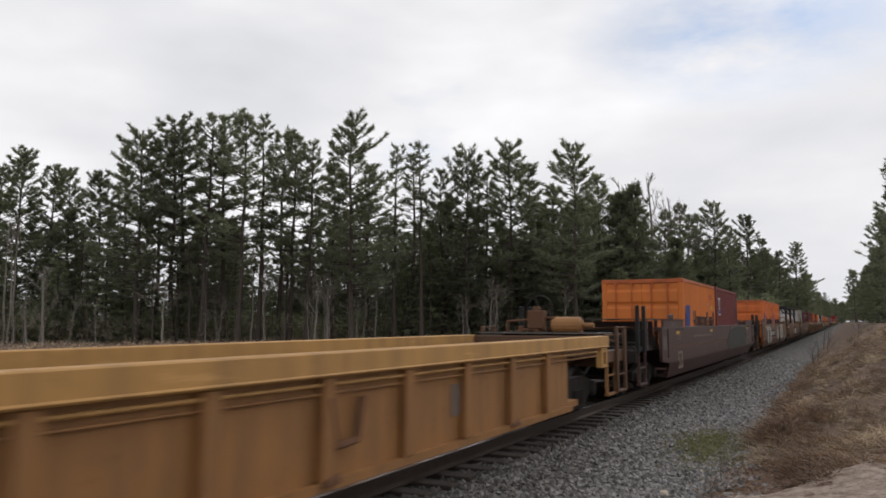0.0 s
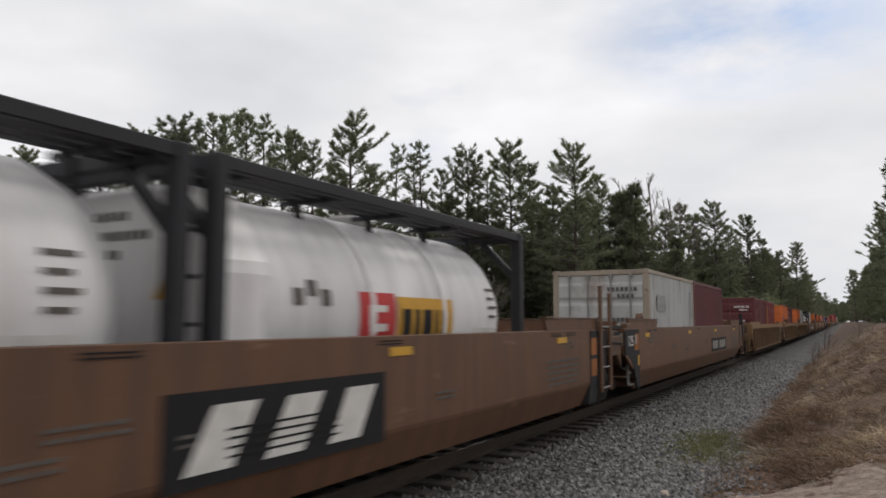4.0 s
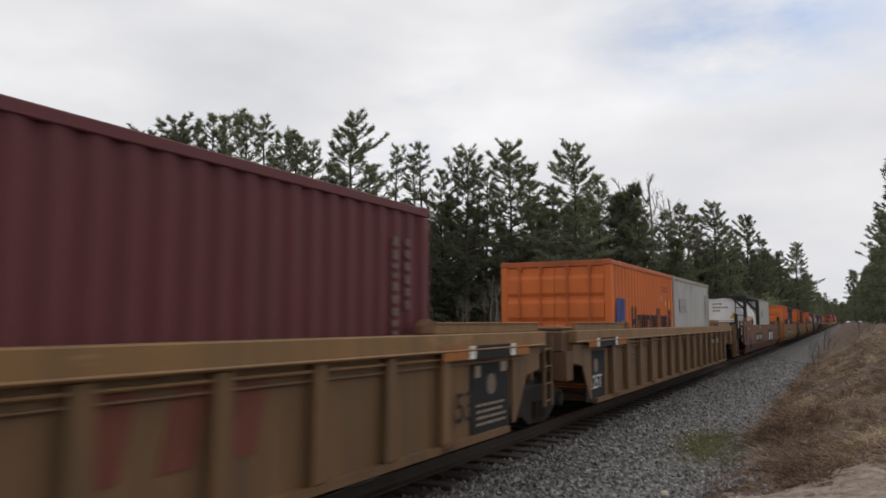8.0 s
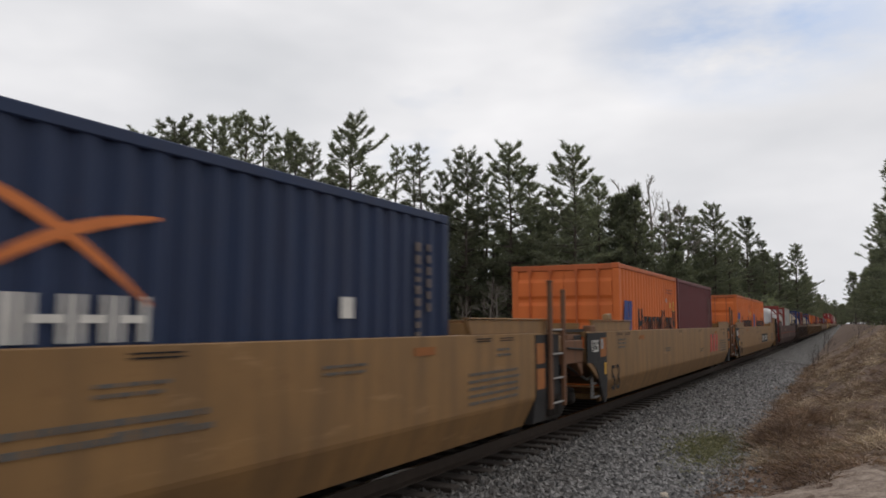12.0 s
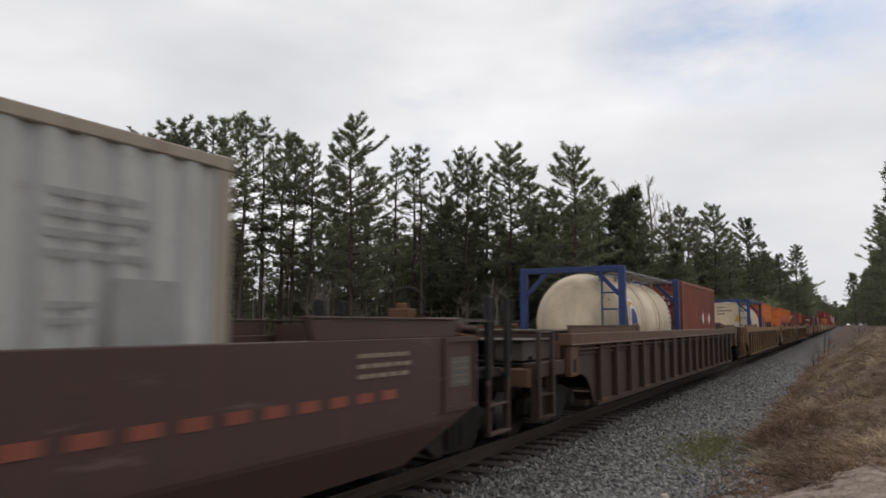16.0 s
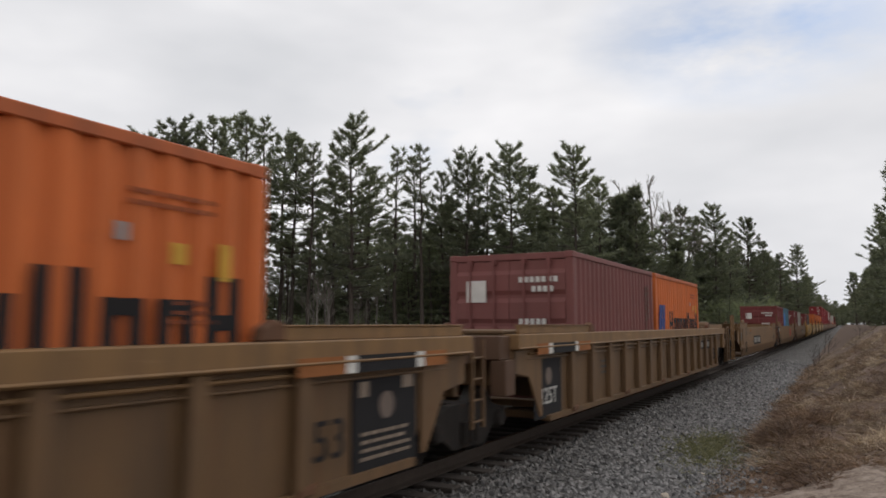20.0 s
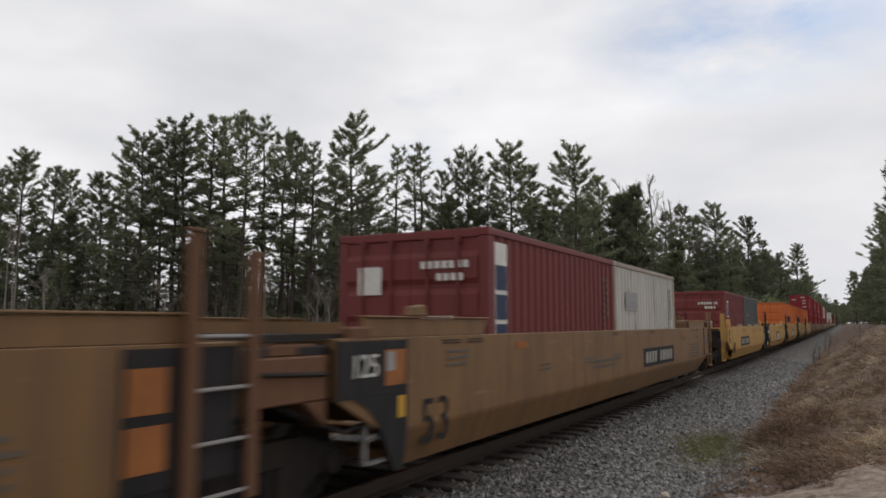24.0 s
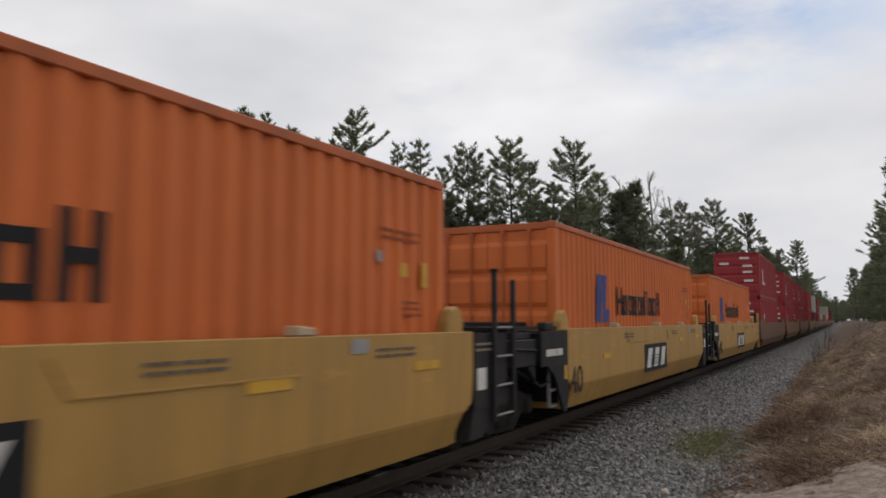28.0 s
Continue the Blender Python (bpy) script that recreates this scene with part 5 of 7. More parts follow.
            if near:
                mid = h - (1.70 if way > 0 else 1.35)
                for sx in (1, -1):
                    part("black_panel", "black_panel", lambda s: s.box(0, 0.02, -0.56, 0.56, LOW + 0.05, top - 0.03), INK, car, "black painted panel", q @ pose(sx * (W - 0.098) - (0.02 if sx < 0 else 0), mid, 0))
                for a, b, ink in ((-2.50, -2.34, WHITE_INK), (-2.34, -1.30, INK), (-1.30, -1.14, WHITE_INK), (-3.15, -2.52, PATCH_ORANGE), (-1.12, -0.66, PATCH_ORANGE)):
                    part("chord_band", ("band", round(b - a, 2)), lambda s: s.box(W + 0.021, W + 0.026, -(b - a) / 2, (b - a) / 2, top + 0.02, SILL - 0.016), ink, car, m=pose(0, way * (h + (a + b) / 2), 0))
                y = way * mid
                written("figure_mark", "125T", 0.34, WHITE_INK, car, pose(W - 0.074, y, 0.52)) if way < 0 else small_print(car, W - 0.077, y - 0.42, 0.44, 0.84, 0.30, 4, FADED_INK, 9)
                if way > 0:
                    part("white_tag", "panel_tag", lambda s: s.box(0, 0.006, 0.28, 0.48, 1.06, 1.20).box(0, 0.006, -0.46, -0.32, 1.02, 1.16), FADED_INK, car, m=pose(W - 0.077, y, 0))
                part("round_mark", "disc", lambda s: s.lathe(((0.10, 0.0), (0.13, 0.0), (0.13, 0.006), (0.10, 0.006)), 0, (0, 0, 0), 20), DIM_INK, car, m=pose(W - 0.077, y, 0.92))
                part("bracket", ("joint_bracket", way), lambda s: s.prism(((-1.05, top - 0.03), (-0.05, top - 0.03), (-0.05, 1.02), (-0.55, 0.95), (-0.95, 0.36), (-1.05, 0.36)), 0, W - 0.095, W - 0.06), colour, car, "bracing plate beside the joint", q @ pose(0 if way > 0 else -2 * W + 0.155, h, 0), 0.008)
            if way > 0:
                ladder(car, 1.40, h + 0.30, 0.45, 1.5, colour, 0.30, 4)
                truck(car, h + 0.68, place, near)
    return car, place, h


def short_car(name, colour, place, front, rear, label, near=True, group="well cars of the train"):
    """A forty-foot unit with plain sheet sides, black ends and rounded lugs over the corners."""
    h = 6.35
    car = on_train(name, place, label, "rail car", group)
    for rz in (0, 180):
        part("side_sheet", ("short",), smooth_side(h, "short", "short"), colour, car, m=pose(0, 0, 0, 0, 0, rz), bevel=0.006)
        for y in (-3.3, 0.4, 3.3):
            part("corner_pad", "pad", lambda s: s.prism(((-0.14, 0), (0.14, 0), (0.09, 0.07), (-0.10, 0.09)), 0, W - 0.16, W + 0.0), LIGHT_STEEL, car, m=pose(0, 0, 0, 0, 0, rz) @ pose(0, y, SILL + 0.002), bevel=0.015)
    part("well_floor", "short_floor", lambda s: s.box(-1.33, 1.30, -6.2, 6.2, LOW + 0.01, LOW + 0.118), colour, car)
    lug = [(-0.20, 0.0), (0.20, 0.0), (0.21, 0.14), (0.14, 0.28), (0.03, 0.32), (-0.10, 0.28), (-0.19, 0.14)]
    for way, kind in ((-1, front), (1, rear)):
        q = pose(0, 0, 0, 0, 0, 0 if way > 0 else 180)
        for x in (-1.36, 1.22):
            part("guide_lug", "lug", lambda s: s.prism(lug, 0, 0, 0.14), colour, car, m=q @ pose(x, h - 0.24, SILL - 0.02), bevel=0.02)
        ends = colour if kind == "open" else BLACK
        part("bulkhead", "short_bulkhead", lambda s: s.box(-1.28, 1.28, h - 0.10, h - 0.04, LOW + 0.12, SILL - 0.12), ends, car, m=q)

        def frame_end(s):
            s.box(-1.40, 1.40, h + 0.004, h + 0.10, 0.72, 1.52).box(-0.5, 0.5, h + 0.1, h + 1.2, 0.78, 1.2)
            s.box(-1.40, 1.40, h + 0.1, h + 0.95, 1.08, 1.5).prism(((h + 0.1, 0.62), (h + 0.55, 0.98), (h + 0.55, 1.08), (h + 0.1, 1.08)), 0, 1.25, W - 0.02)
            s.prism(((h + 0.1, 0.62), (h + 0.55, 0.98), (h + 0.55, 1.08), (h + 0.1, 1.08)), 0, -W + 0.02, -1.25)
            s.box(-0.7, 0.7, h - 0.3, h + 0.3, 1.5, 1.66)
        part("end_frame", ("short_end",), frame_end, ends, car, "boxed end frame", q, 0.015)
        if kind == "open":
            platform(car, h + 1.35, way, colour, BLACK, place, near, stand=True, long=0.95)
            part("cut_corner", "cut_corner", lambda s: s.prism(((h + 0.1, 1.52), (h + 1.3, 1.52), (h + 1.3, 0.98), (h + 0.7, 0.72), (h + 0.1, 0.66)), 0, -W, W), colour, car, "boxed car end with hand holds", q, 0.015)
            # flat black plates stand in for the shade inside the hand holes
            for z in (0.95, 1.22):
                part("hand_hole", "hand_hole", lambda s: s.box(0, 0.006, -0.13, 0.13, 0, 0.2), INK, car, m=pose(W + 0.002, way * (h + 0.85), z))
        else:
            if near and way < 0:
                joint_front(car, -h - 0.004, BLACK, False)
            elif near:
                joint_rear(car, h + 0.004, BLACK, False)
            if way > 0:
                truck(car, h + 1.66, place, near)
    return car, place, h


# -- containers --
def corrugated(length, z0, z1, x, deep=0.045, pitch=0.276):
    def draw(s):
        n = round(length / pitch)
        p = length / n
        prof = []
        for i in range(n):
            y = -length / 2 + i * p
            prof += [(y, 0), (y + 0.27 * p, 0), (y + 0.5 * p, -deep), (y + 0.77 * p, -deep)]
        prof.append((length / 2, 0))
        vs = [(x + d, y, z) for y, d in prof for z in (z0, z1)] + [(x + d - 0.02, y, z) for y, d in prof for z in (z0, z1)]
        m = len(prof)
        fs = [(2 * i, 2 * i + 2, 2 * i + 3, 2 * i + 1) for i in range(m - 1)] + [(2 * m + 2 * i, 2 * m + 2 * i + 1, 2 * m + 2 * i + 3, 2 * m + 2 * i + 2) for i in range(m - 1)]
        s.add(vs, fs)
    return draw


def box_container(place, colour, length=6.058, high=2.591, lift=0.0, label="", near=True, group="containers on the train", trim=None):
    """A corrugated steel box with doors at its leading end."""
    c = on_train("shipping_container", place, label, "container", group, RAIL_Z + 0.39 + lift)
    trim = trim or colour
    edge = ORANGE_TRIM if colour in (ORANGE, AMBER) and near else trim
    h, w, k = length / 2, 1.219, (round(length, 1), round(high, 1))
    side_z = (0.16, high - 0.10)
    for rz in (0, 180):
        q = pose(0, 0, 0, 0, 0, rz)
        part("side_panel", ("side", k), corrugated(length - 0.30, *side_z, w - 0.012), colour, c, m=q)
        part("top_rail", ("toprail", k), lambda s: s.box(w - 0.06, w, -h + 0.16, h - 0.16, high - 0.105, high - 0.01), edge, c, m=q, bevel=0.01)
        part("bottom_rail", ("botrail", k), lambda s: s.box(w - 0.05, w, -h + 0.16, h - 0.16, 0.0, 0.162), trim, c, m=q, bevel=0.01)
    part("roof", ("roof", k), lambda s: s.box(-w + 0.06, w - 0.06, -h + 0.1, h - 0.1, high - 0.06, high - 0.03), trim, c)
    part("end_wall", ("endwall", k), lambda s: s.box(-w + 0.1, w - 0.1, h - 0.08, h - 0.05, 0.12, high - 0.1).box(-w + 0.1, w - 0.1, h - 0.12, h, 0.0, 0.12), colour, c)
    part("floor", ("cfloor", k), lambda s: s.box(-w + 0.05, w - 0.05, -h + 0.12, h - 0.12, 0.06, 0.15), trim, c)
    for x in (-1, 1):
        for y in (-1, 1):
            part("corner_post", ("post", k), lambda s: s.box(-0.075, 0.075, -0.08, 0.08, 0.118, high - 0.118), trim, c, m=pose(x * (w - 0.075), y * (h - 0.08), 0), bevel=0.012)
            if near:
                for z in (0.0, high - 0.118):
                    part("corner_casting", "casting", lambda s: s.box(-0.082, 0.082, -0.09, 0.09, 0, 0.118), edge, c, m=pose(x * (w - 0.08), y * (h - 0.086), z), bevel=0.015)
    part("door_header", ("header", k), lambda s: s.box(-w + 0.15, w - 0.15, -h, -h + 0.1, high - 0.13, high - 0.01), edge, c, bevel=0.01)
    part("door_sill", ("doorsill", k), lambda s: s.box(-w + 0.15, w - 0.15, -h, -h + 0.1, 0, 0.13), trim, c, bevel=0.01)
    for x in (-1, 1):
        def leaf(s):
            line, step = [(0.03, high - 0.14), (0.03, 0.14), (-0.02, 0.14)], (high - 0.55) / 4
            for i in range(4):
                z = 0.30 + i * step
                line += [(-0.02, z), (-0.055, z + 0.08), (-0.055, z + step - 0.14), (-0.02, z + step - 0.06)]
            s.prism(line + [(-0.02, high - 0.14)], 0, -0.53, 0.53)
        d = part("door", ("door", k), leaf, colour, c, m=pose(x * 0.536, -h + 0.045, 0))
        if near:
            for bx in (-0.24, 0.24):
                part("locking_bar", ("bar", k), lambda s: s.rod((0, -0.085, 0.1), (0, -0.085, high - 0.1), 0.02, 8).box(-0.04, 0.04, -0.10, -0.03, 0.12, 0.2).box(-0.04, 0.04, -0.10, -0.03, high - 0.2, high - 0.12).box(-0.04, 0.04, -0.10, -0.03, 1.2, 1.26), edge if colour not in (PALE, CHALK) else GALV, d, m=pose(bx, 0, 0))
            part("door_handle", "handle", lambda s: s.box(-0.24, 0.2, -0.115, -0.095, 1.02, 1.06), GALV, d)
    return c


def word_blocks(c, x, y, z, cap, widths, talls, material):
    """A word as plain blocks, tall and short, with no letters: each block is a part."""
    for w, tall in zip(widths, talls):
        top, k = (cap if tall == "1" else cap * 0.74), cap * 0.17

        def draw(s):
            if w < k * 1.6:
                s.box(0, 0.006, 0, k, 0, top)
            else:
                s.box(0, 0.006, 0, k, 0, top).box(0, 0.006, w - k, w, 0, top)
                if tall == "1":
                    s.box(0.0003, 0.0057, k - 0.01, w - k + 0.01, top * 0.5 - k / 2, top * 0.5 + k / 2)
                if tall != "1":
                    s.box(0.0003, 0.0057, k - 0.01, w - k + 0.01, 0.003, k).box(0.0003, 0.0057, k - 0.01, w - k + 0.01, top - k, top - 0.003)
        part("word_block", ("word", round(w, 2), round(top, 2)), draw, material, c, m=pose(x, y, z))
        y += w + cap * 0.16


def carrier_marks(c, length=6.058, high=2.591, big=True):
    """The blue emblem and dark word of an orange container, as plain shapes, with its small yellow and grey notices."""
    y, x = -length / 2, 1.209
    e0, t0, z, size, cap = (0.25, 1.62, 0.82, 0.98, 0.68) if big else (2.2, 3.7, 1.22, 0.92, 0.58)

    def emblem(s):
        for poly, x0 in ((((0.0, 0.0), (0.38, 0.0), (0.55, 1.0), (0.17, 1.0)), 0.0), (((0.5, 0.0), (0.98, 0.0), (1.02, 0.28), (0.74, 0.28), (0.86, 1.0), (0.58, 1.0)), 0.0), (((0.3, 0.42), (0.75, 0.42), (0.78, 0.64), (0.35, 0.64)), 0.0065)):
            s.prism([(u * size, v * size) for u, v in poly], 0, x0, x0 + 0.006)
    part("blue_emblem", ("emblem", big), emblem, BLUE_INK, c, "blue emblem", pose(x, y + e0, z))
    widths = [0.42, 0.33, 0.33, 0.33, 0.33, 0.10, 0.12, 0.12, 0.33, 0.33, 0.33]
    word_blocks(c, x, y + t0, z + 0.15, cap, widths, "10000011001", INK)
    for dy, dz, w, h, m in ((-1.40, 1.85, 0.09, 0.12, FADED_GREY), (-0.95, 1.72, 0.14, 0.15, YELLOW_INK), (-0.50, 1.62, 0.12, 0.28, YELLOW_INK)):
        part("notice", ("notice", w, h), lambda s: s.box(0, 0.006, 0, w, 0, h), m, c, m=pose(x, -y + dy, dz))
    small_print(c, x, -y - 1.3, 2.10, 0.75, 0.16, 2, ORANGE_INK, 3)
    small_print(c, x, -y - 0.9, 1.3, 0.4, 0.2, 3, ORANGE_INK, 13)
    part("notice", ("door_notice",), lambda s: s.box(0, 0.3, 0, 0.006, 0, 0.2), YELLOW_INK, c, m=pose(-0.95, y - 0.03, 0.62))


def upright_print(c, y, z0, z1, material, seed=2, x=1.209, wide=0.12):
    """A column of small blocks, in place of numbers painted one below the other."""
    def draw(s):
        r, z = random.Random(seed), z1
        while z > z0:
            k = r.uniform(0.05, 0.1)
            s.box(0, 0.006, 0, wide, z - k, z)
            z -= k + 0.045
    tagged(part("stencilling", ("upright", seed, z0, z1, wide), draw, material, c, m=pose(x, y, 0)), kind="stuff")


def tank_container(place, shell, frame_paint, label, walkway=True, mark="red", rails=True, clad=True):
    """A tank in a twenty-foot frame: barrel with dished ends, saddles, ladder and walkway."""
    c = on_train("tank_container", place, label, "tank container", "tank containers on the train", RAIL_Z + 0.39)
    h, w, high, r, zc = 3.029, 1.219, 2.591, 1.12, 1.36

    def barrel(s):
        prof = [(0.0, -2.86), (0.45, -2.82), (0.8, -2.72), (1.0, -2.56), (r, -2.25), (r, -0.8), (r + 0.012, -0.79), (r + 0.012, -0.73), (r, -0.72), (r, 0.72), (r + 0.012, 0.73), (r + 0.012, 0.79), (r, 0.8), (r, 2.25), (1.0, 2.56), (0.8, 2.72), (0.45, 2.82), (0.0, 2.86)]
        s.lathe(prof, 1, (0, 0, zc), 40)
    b = part("tank_barrel", "barrel", barrel, shell, c, "", smooth=True)
    if clad:
        part("end_cladding", "end_cladding", lambda s: s.prism(((-1.08, 0.35), (-0.8, 0.18), (0.8, 0.18), (1.08, 0.35), (1.08, 1.75), (0.62, 2.44), (-0.62, 2.44), (-1.08, 1.75)), 1, -2.90, -2.2), shell, b, "flat clad tank end", bevel=0.06)
        tagged(part("end_stencil", "end_stencil", lambda s: [s.box(-0.35 + i * 0.09, -0.29 + i * 0.09, -2.906, -2.90, z, z + 0.08) for z, k in ((2.15, 5), (1.98, 8), (1.82, 4)) for i in range(k)], GREY_INK, b), kind="stuff")
    for y in (-0.76, 0.76):
        part("tank_band", "band_ring", lambda s: s.lathe(((r + 0.014, -0.04), (r + 0.02, -0.04), (r + 0.02, 0.04), (r + 0.014, 0.04)), 1, (0, 0, 0), 40), shell, b, m=pose(0, y, zc))
    part("manlid", "manlid", lambda s: s.lathe(((0.0, 0.0), (0.28, 0.0), (0.28, 0.09), (0.2, 0.13), (0.0, 0.13)), 2, (0, 0, 0), 20), GALV, b, m=pose(0, 0.3, zc + r - 0.03))
    for x in (-1, 1):
        for y in (-1, 1):
            part("corner_post", "tank_post", lambda s: s.box(-0.075, 0.075, -0.075, 0.075, 0.0, high), frame_paint, c, m=pose(x * (w - 0.075), y * (h - 0.075), 0), bevel=0.015)
        part("bottom_rail", "tank_bottom", lambda s: s.box(-0.06, 0.06, -h + 0.15, h - 0.15, 0.0, 0.14), frame_paint, c, m=pose(x * (w - 0.08), 0, 0), bevel=0.01)
        if rails:
            part("top_rail", "tank_top", lambda s: s.box(-0.045, 0.045, -h + 0.15, h - 0.15, high - 0.12, high - 0.01), frame_paint, c, m=pose(x * (w - 0.06), 0, 0), bevel=0.01)
    for y in (-1, 1):
        part("end_frame", "tank_end", lambda s: s.box(-w + 0.15, w - 0.15, -0.06, 0.06, high - 0.13, high), frame_paint, c, m=pose(0, y * (h - 0.08), 0), bevel=0.008)
        part("end_sill", "tank_sill", lambda s: s.box(-w + 0.15, w - 0.15, -0.06, 0.06, 0.0, 0.13), frame_paint, c, m=pose(0, y * (h - 0.08), 0), bevel=0.008)
        for i, (xa, za, xb, zb) in enumerate(((-w + 0.15, high - 0.62, -w + 0.62, high - 0.13), (w - 0.15, high - 0.62, w - 0.62, high - 0.13), (-w + 0.15, 0.7, -0.3, 0.13), (w - 0.15, 0.7, 0.3, 0.13))):
            part("brace", ("tank_brace", i), lambda s: s.add(*slanted(xa, za, xb, zb, 0.09)), frame_paint, c, m=pose(0, y * (h - 0.08), 0))
        part("saddle", "saddle", lambda s: s.box(-0.8, 0.8, -0.1, 0.1, 0.13, 0.42), frame_paint, c, m=pose(0, y * 1.9, 0))
    if walkway:
        def way(s):
            for x in (0.42, 0.62, 0.82):
                s.box(x, x + 0.12, -h + 0.1, h - 0.1, high - 0.07, high - 0.03)
            for i in range(5):
                y = -h + 0.5 + i * (2 * h - 1.0) / 4
                s.box(0.3, w - 0.11, y - 0.03, y + 0.03, high - 0.12, high - 0.07).box(0.5, 0.56, y - 0.03, y + 0.03, high - 0.32, high - 0.1)
        part("walkway", "walkway", way, frame_paint if frame_paint is FRAME_BLACK else GALV, c, "top walkway")
    part("ladder", "tank_ladder", lambda s: [s.rod((0.72, -h - 0.01, 0.2 + i * 0.36), (1.05, -h - 0.01, 0.2 + i * 0.36), 0.02, 6) for i in range(6)] + [s.rod((0.72, -h - 0.01, 0.1), (0.72, -h - 0.01, high - 0.1), 0.025, 6)], frame_paint, c)

    def curved(name, y0, y1, z0, z1, material, out=0.006, seed=0):
        """A field painted on the barrel's near flank."""
        def draw(s):
            n = 8
            vs = []
            for i in range(n + 1):
                z = z0 + (z1 - z0) * i / n
                for o in (out, out + 0.004):
                    x = math.sqrt(max(0.0, (r + o) ** 2 - (z - zc) ** 2))
                    vs += [(x, y0, z), (x, y1, z)]
            s.add(vs, [(4 * i + 2, 4 * i + 3, 4 * i + 7, 4 * i + 6) for i in range(n)] + [(4 * i, 4 * i + 4, 4 * i + 5, 4 * i + 1) for i in range(n)])
        return part(name, ("curved", y0, y1, z0, z1, out), draw, material, b)

    def ring_mark(y, z, radius, material, out):
        def draw(s):
            n = 28
            vs = [(math.sqrt((r + out) ** 2 - (z + radius * math.sin(a) - zc) ** 2), y + radius * math.cos(a), z + radius * math.sin(a)) for a in (2 * math.pi * i / n for i in range(n))]
            vs.append((math.sqrt((r + out) ** 2 - (z - zc) ** 2), y, z))
            s.add(vs, [(i, (i + 1) % n, n) for i in range(n)])
        part("ring_mark", ("ring", y, z, radius), draw, material, b)

    if mark == "red":
        curved("red_field", -1.0, -0.34, 1.0, 1.60, RED_INK)
        curved("white_stroke", -0.84, -0.52, 1.40, 1.47, WHITE_INK, 0.012)
        curved("white_stroke", -0.84, -0.74, 1.27, 1.42, WHITE_INK, 0.013)
        curved("white_stroke", -0.82, -0.52, 1.20, 1.28, WHITE_INK, 0.012)
        curved("ochre_field", -0.30, 0.95, 1.0, 1.57, plain_ochre)
        for i, (a, k) in enumerate(((-0.2, 0.18), (0.06, 0.10), (0.24, 0.20), (0.52, 0.07), (0.68, 0.09))):
            curved("dark_block", a, a + k, 1.12, 1.44, INK, 0.012)
        for i in range(3):
            curved("grey_mark", -2.0 + 0.2 * i, -1.86 + 0.2 * i, 1.45 + 0.08 * (i % 2), 1.6 + 0.08 * (i % 2), GREY_INK)
    else:
        for i, (rad, ink) in enumerate(((0.54, FADED_GREY), (0.50, WHITE_TANK), (0.42, plain_ochre), (0.35, WHITE_TANK), (0.26, BLUE_INK))):
            ring_mark(-1.92, 1.42, rad, ink, 0.006 + 0.004 * i)
        if clad:
            for i, (rad, ink) in enumerate(((0.30, plain_ochre), (0.24, WHITE_TANK), (0.18, BLUE_INK))):
                part("ring_mark", ("end_ring", i), lambda s: s.lathe(((rad, 0.0), (rad, 0.004), (0.0, 0.004), (0.0, 0.0)), 1, (0, 0, 0), 24), ink, b, m=pose(0.05, -2.907 - 0.004 * i, 0.98))
    for i in range(4):
        curved("stencilling", 2.0, 2.2 + 0.05 * (i % 2), 1.35 + 0.12 * i, 1.39 + 0.12 * i, GREY_INK)
    curved("notice", 1.55, 2.22, 1.0, 1.22, WHITE_INK)

    def hazard(s):
        s.prism(((-0.19, 0.0), (0.19, 0.0), (0.0, 0.34)), 1, -0.006, 0)
    part("warning_triangle", "hazard", hazard, YELLOW_INK, b, "yellow warning triangle", pose(0.42 if not clad else 0.62, -2.77 if not clad else -2.912, 1.22 if not clad else 1.48))
    return c


def slanted(x0, z0, x1, z1, t):
    """A slanting brace in the end frame, as vertices and faces."""
    d = Vector((x1 - x0, 0, z1 - z0)).normalized()
    n = Vector((-d.z, 0, d.x)) * t / 2
    vs = [(p[0] + k * n.x, y, p[1] + k * n.z) for p in ((x0, z0), (x1, z1)) for k in (-1, 1) for y in (-0.04, 0.04)]
    return vs, [(0, 1, 3, 2), (4, 6, 7, 5), (0, 4, 5, 1), (2, 3, 7, 6), (0, 2, 6, 4), (1, 5, 7, 3)]


# -- car 1 to 25: what passes close by --


def stripe_marks(car, h, blocks=True, ink=GREY_INK, seed=5):
    """Small worn print scattered near both ends, short dashes under the sill, and reflective tabs along a side."""
    r = random.Random(seed)
    small_print(car, W + 0.004, -h + 2.0, 1.22, 0.55, 0.22, 3, ink, 5)
    small_print(car, W + 0.004, h - 3.1, 0.74, 1.5, 0.42, 5, ink, 25)
    small_print(car, W + 0.004, h - 2.3, 1.28, 0.42, 0.14, 2, ink, 26)
    for i in range(5):
        small_print(car, W + 0.004, r.uniform(-h + 3.2, h - 3.6), r.choice((0.86, 1.02, 1.25)), r.uniform(0.25, 0.7), 0.12, 2, ink, 40 + i)
    for y in (-h + 1.9, -h + 2.5, h - 2.2, h - 2.9, -1.2, 1.9):
        for z in (1.47, 1.50):
            part("dash", "sill_dash", lambda s: s.box(0, 0.005, 0, 0.42, 0, 0.012), INK, car, m=pose(W + 0.002, y, z))
    for k in (-0.82, -0.28, 0.22, 0.72) if blocks else (-0.6, 0.55):
        part("reflector", "reflector", lambda s: s.box(0, 0.006, 0, 0.42, 0, 0.085), YELLOW_INK if blocks else PATCH_ORANGE, car, "reflective tab", pose(W + 0.004, h * k, 1.36))


def size_figures(car, text, y, z, material, size=0.5):
    written("figure_mark", text, size, material, car, pose(W + 0.004, y, z))


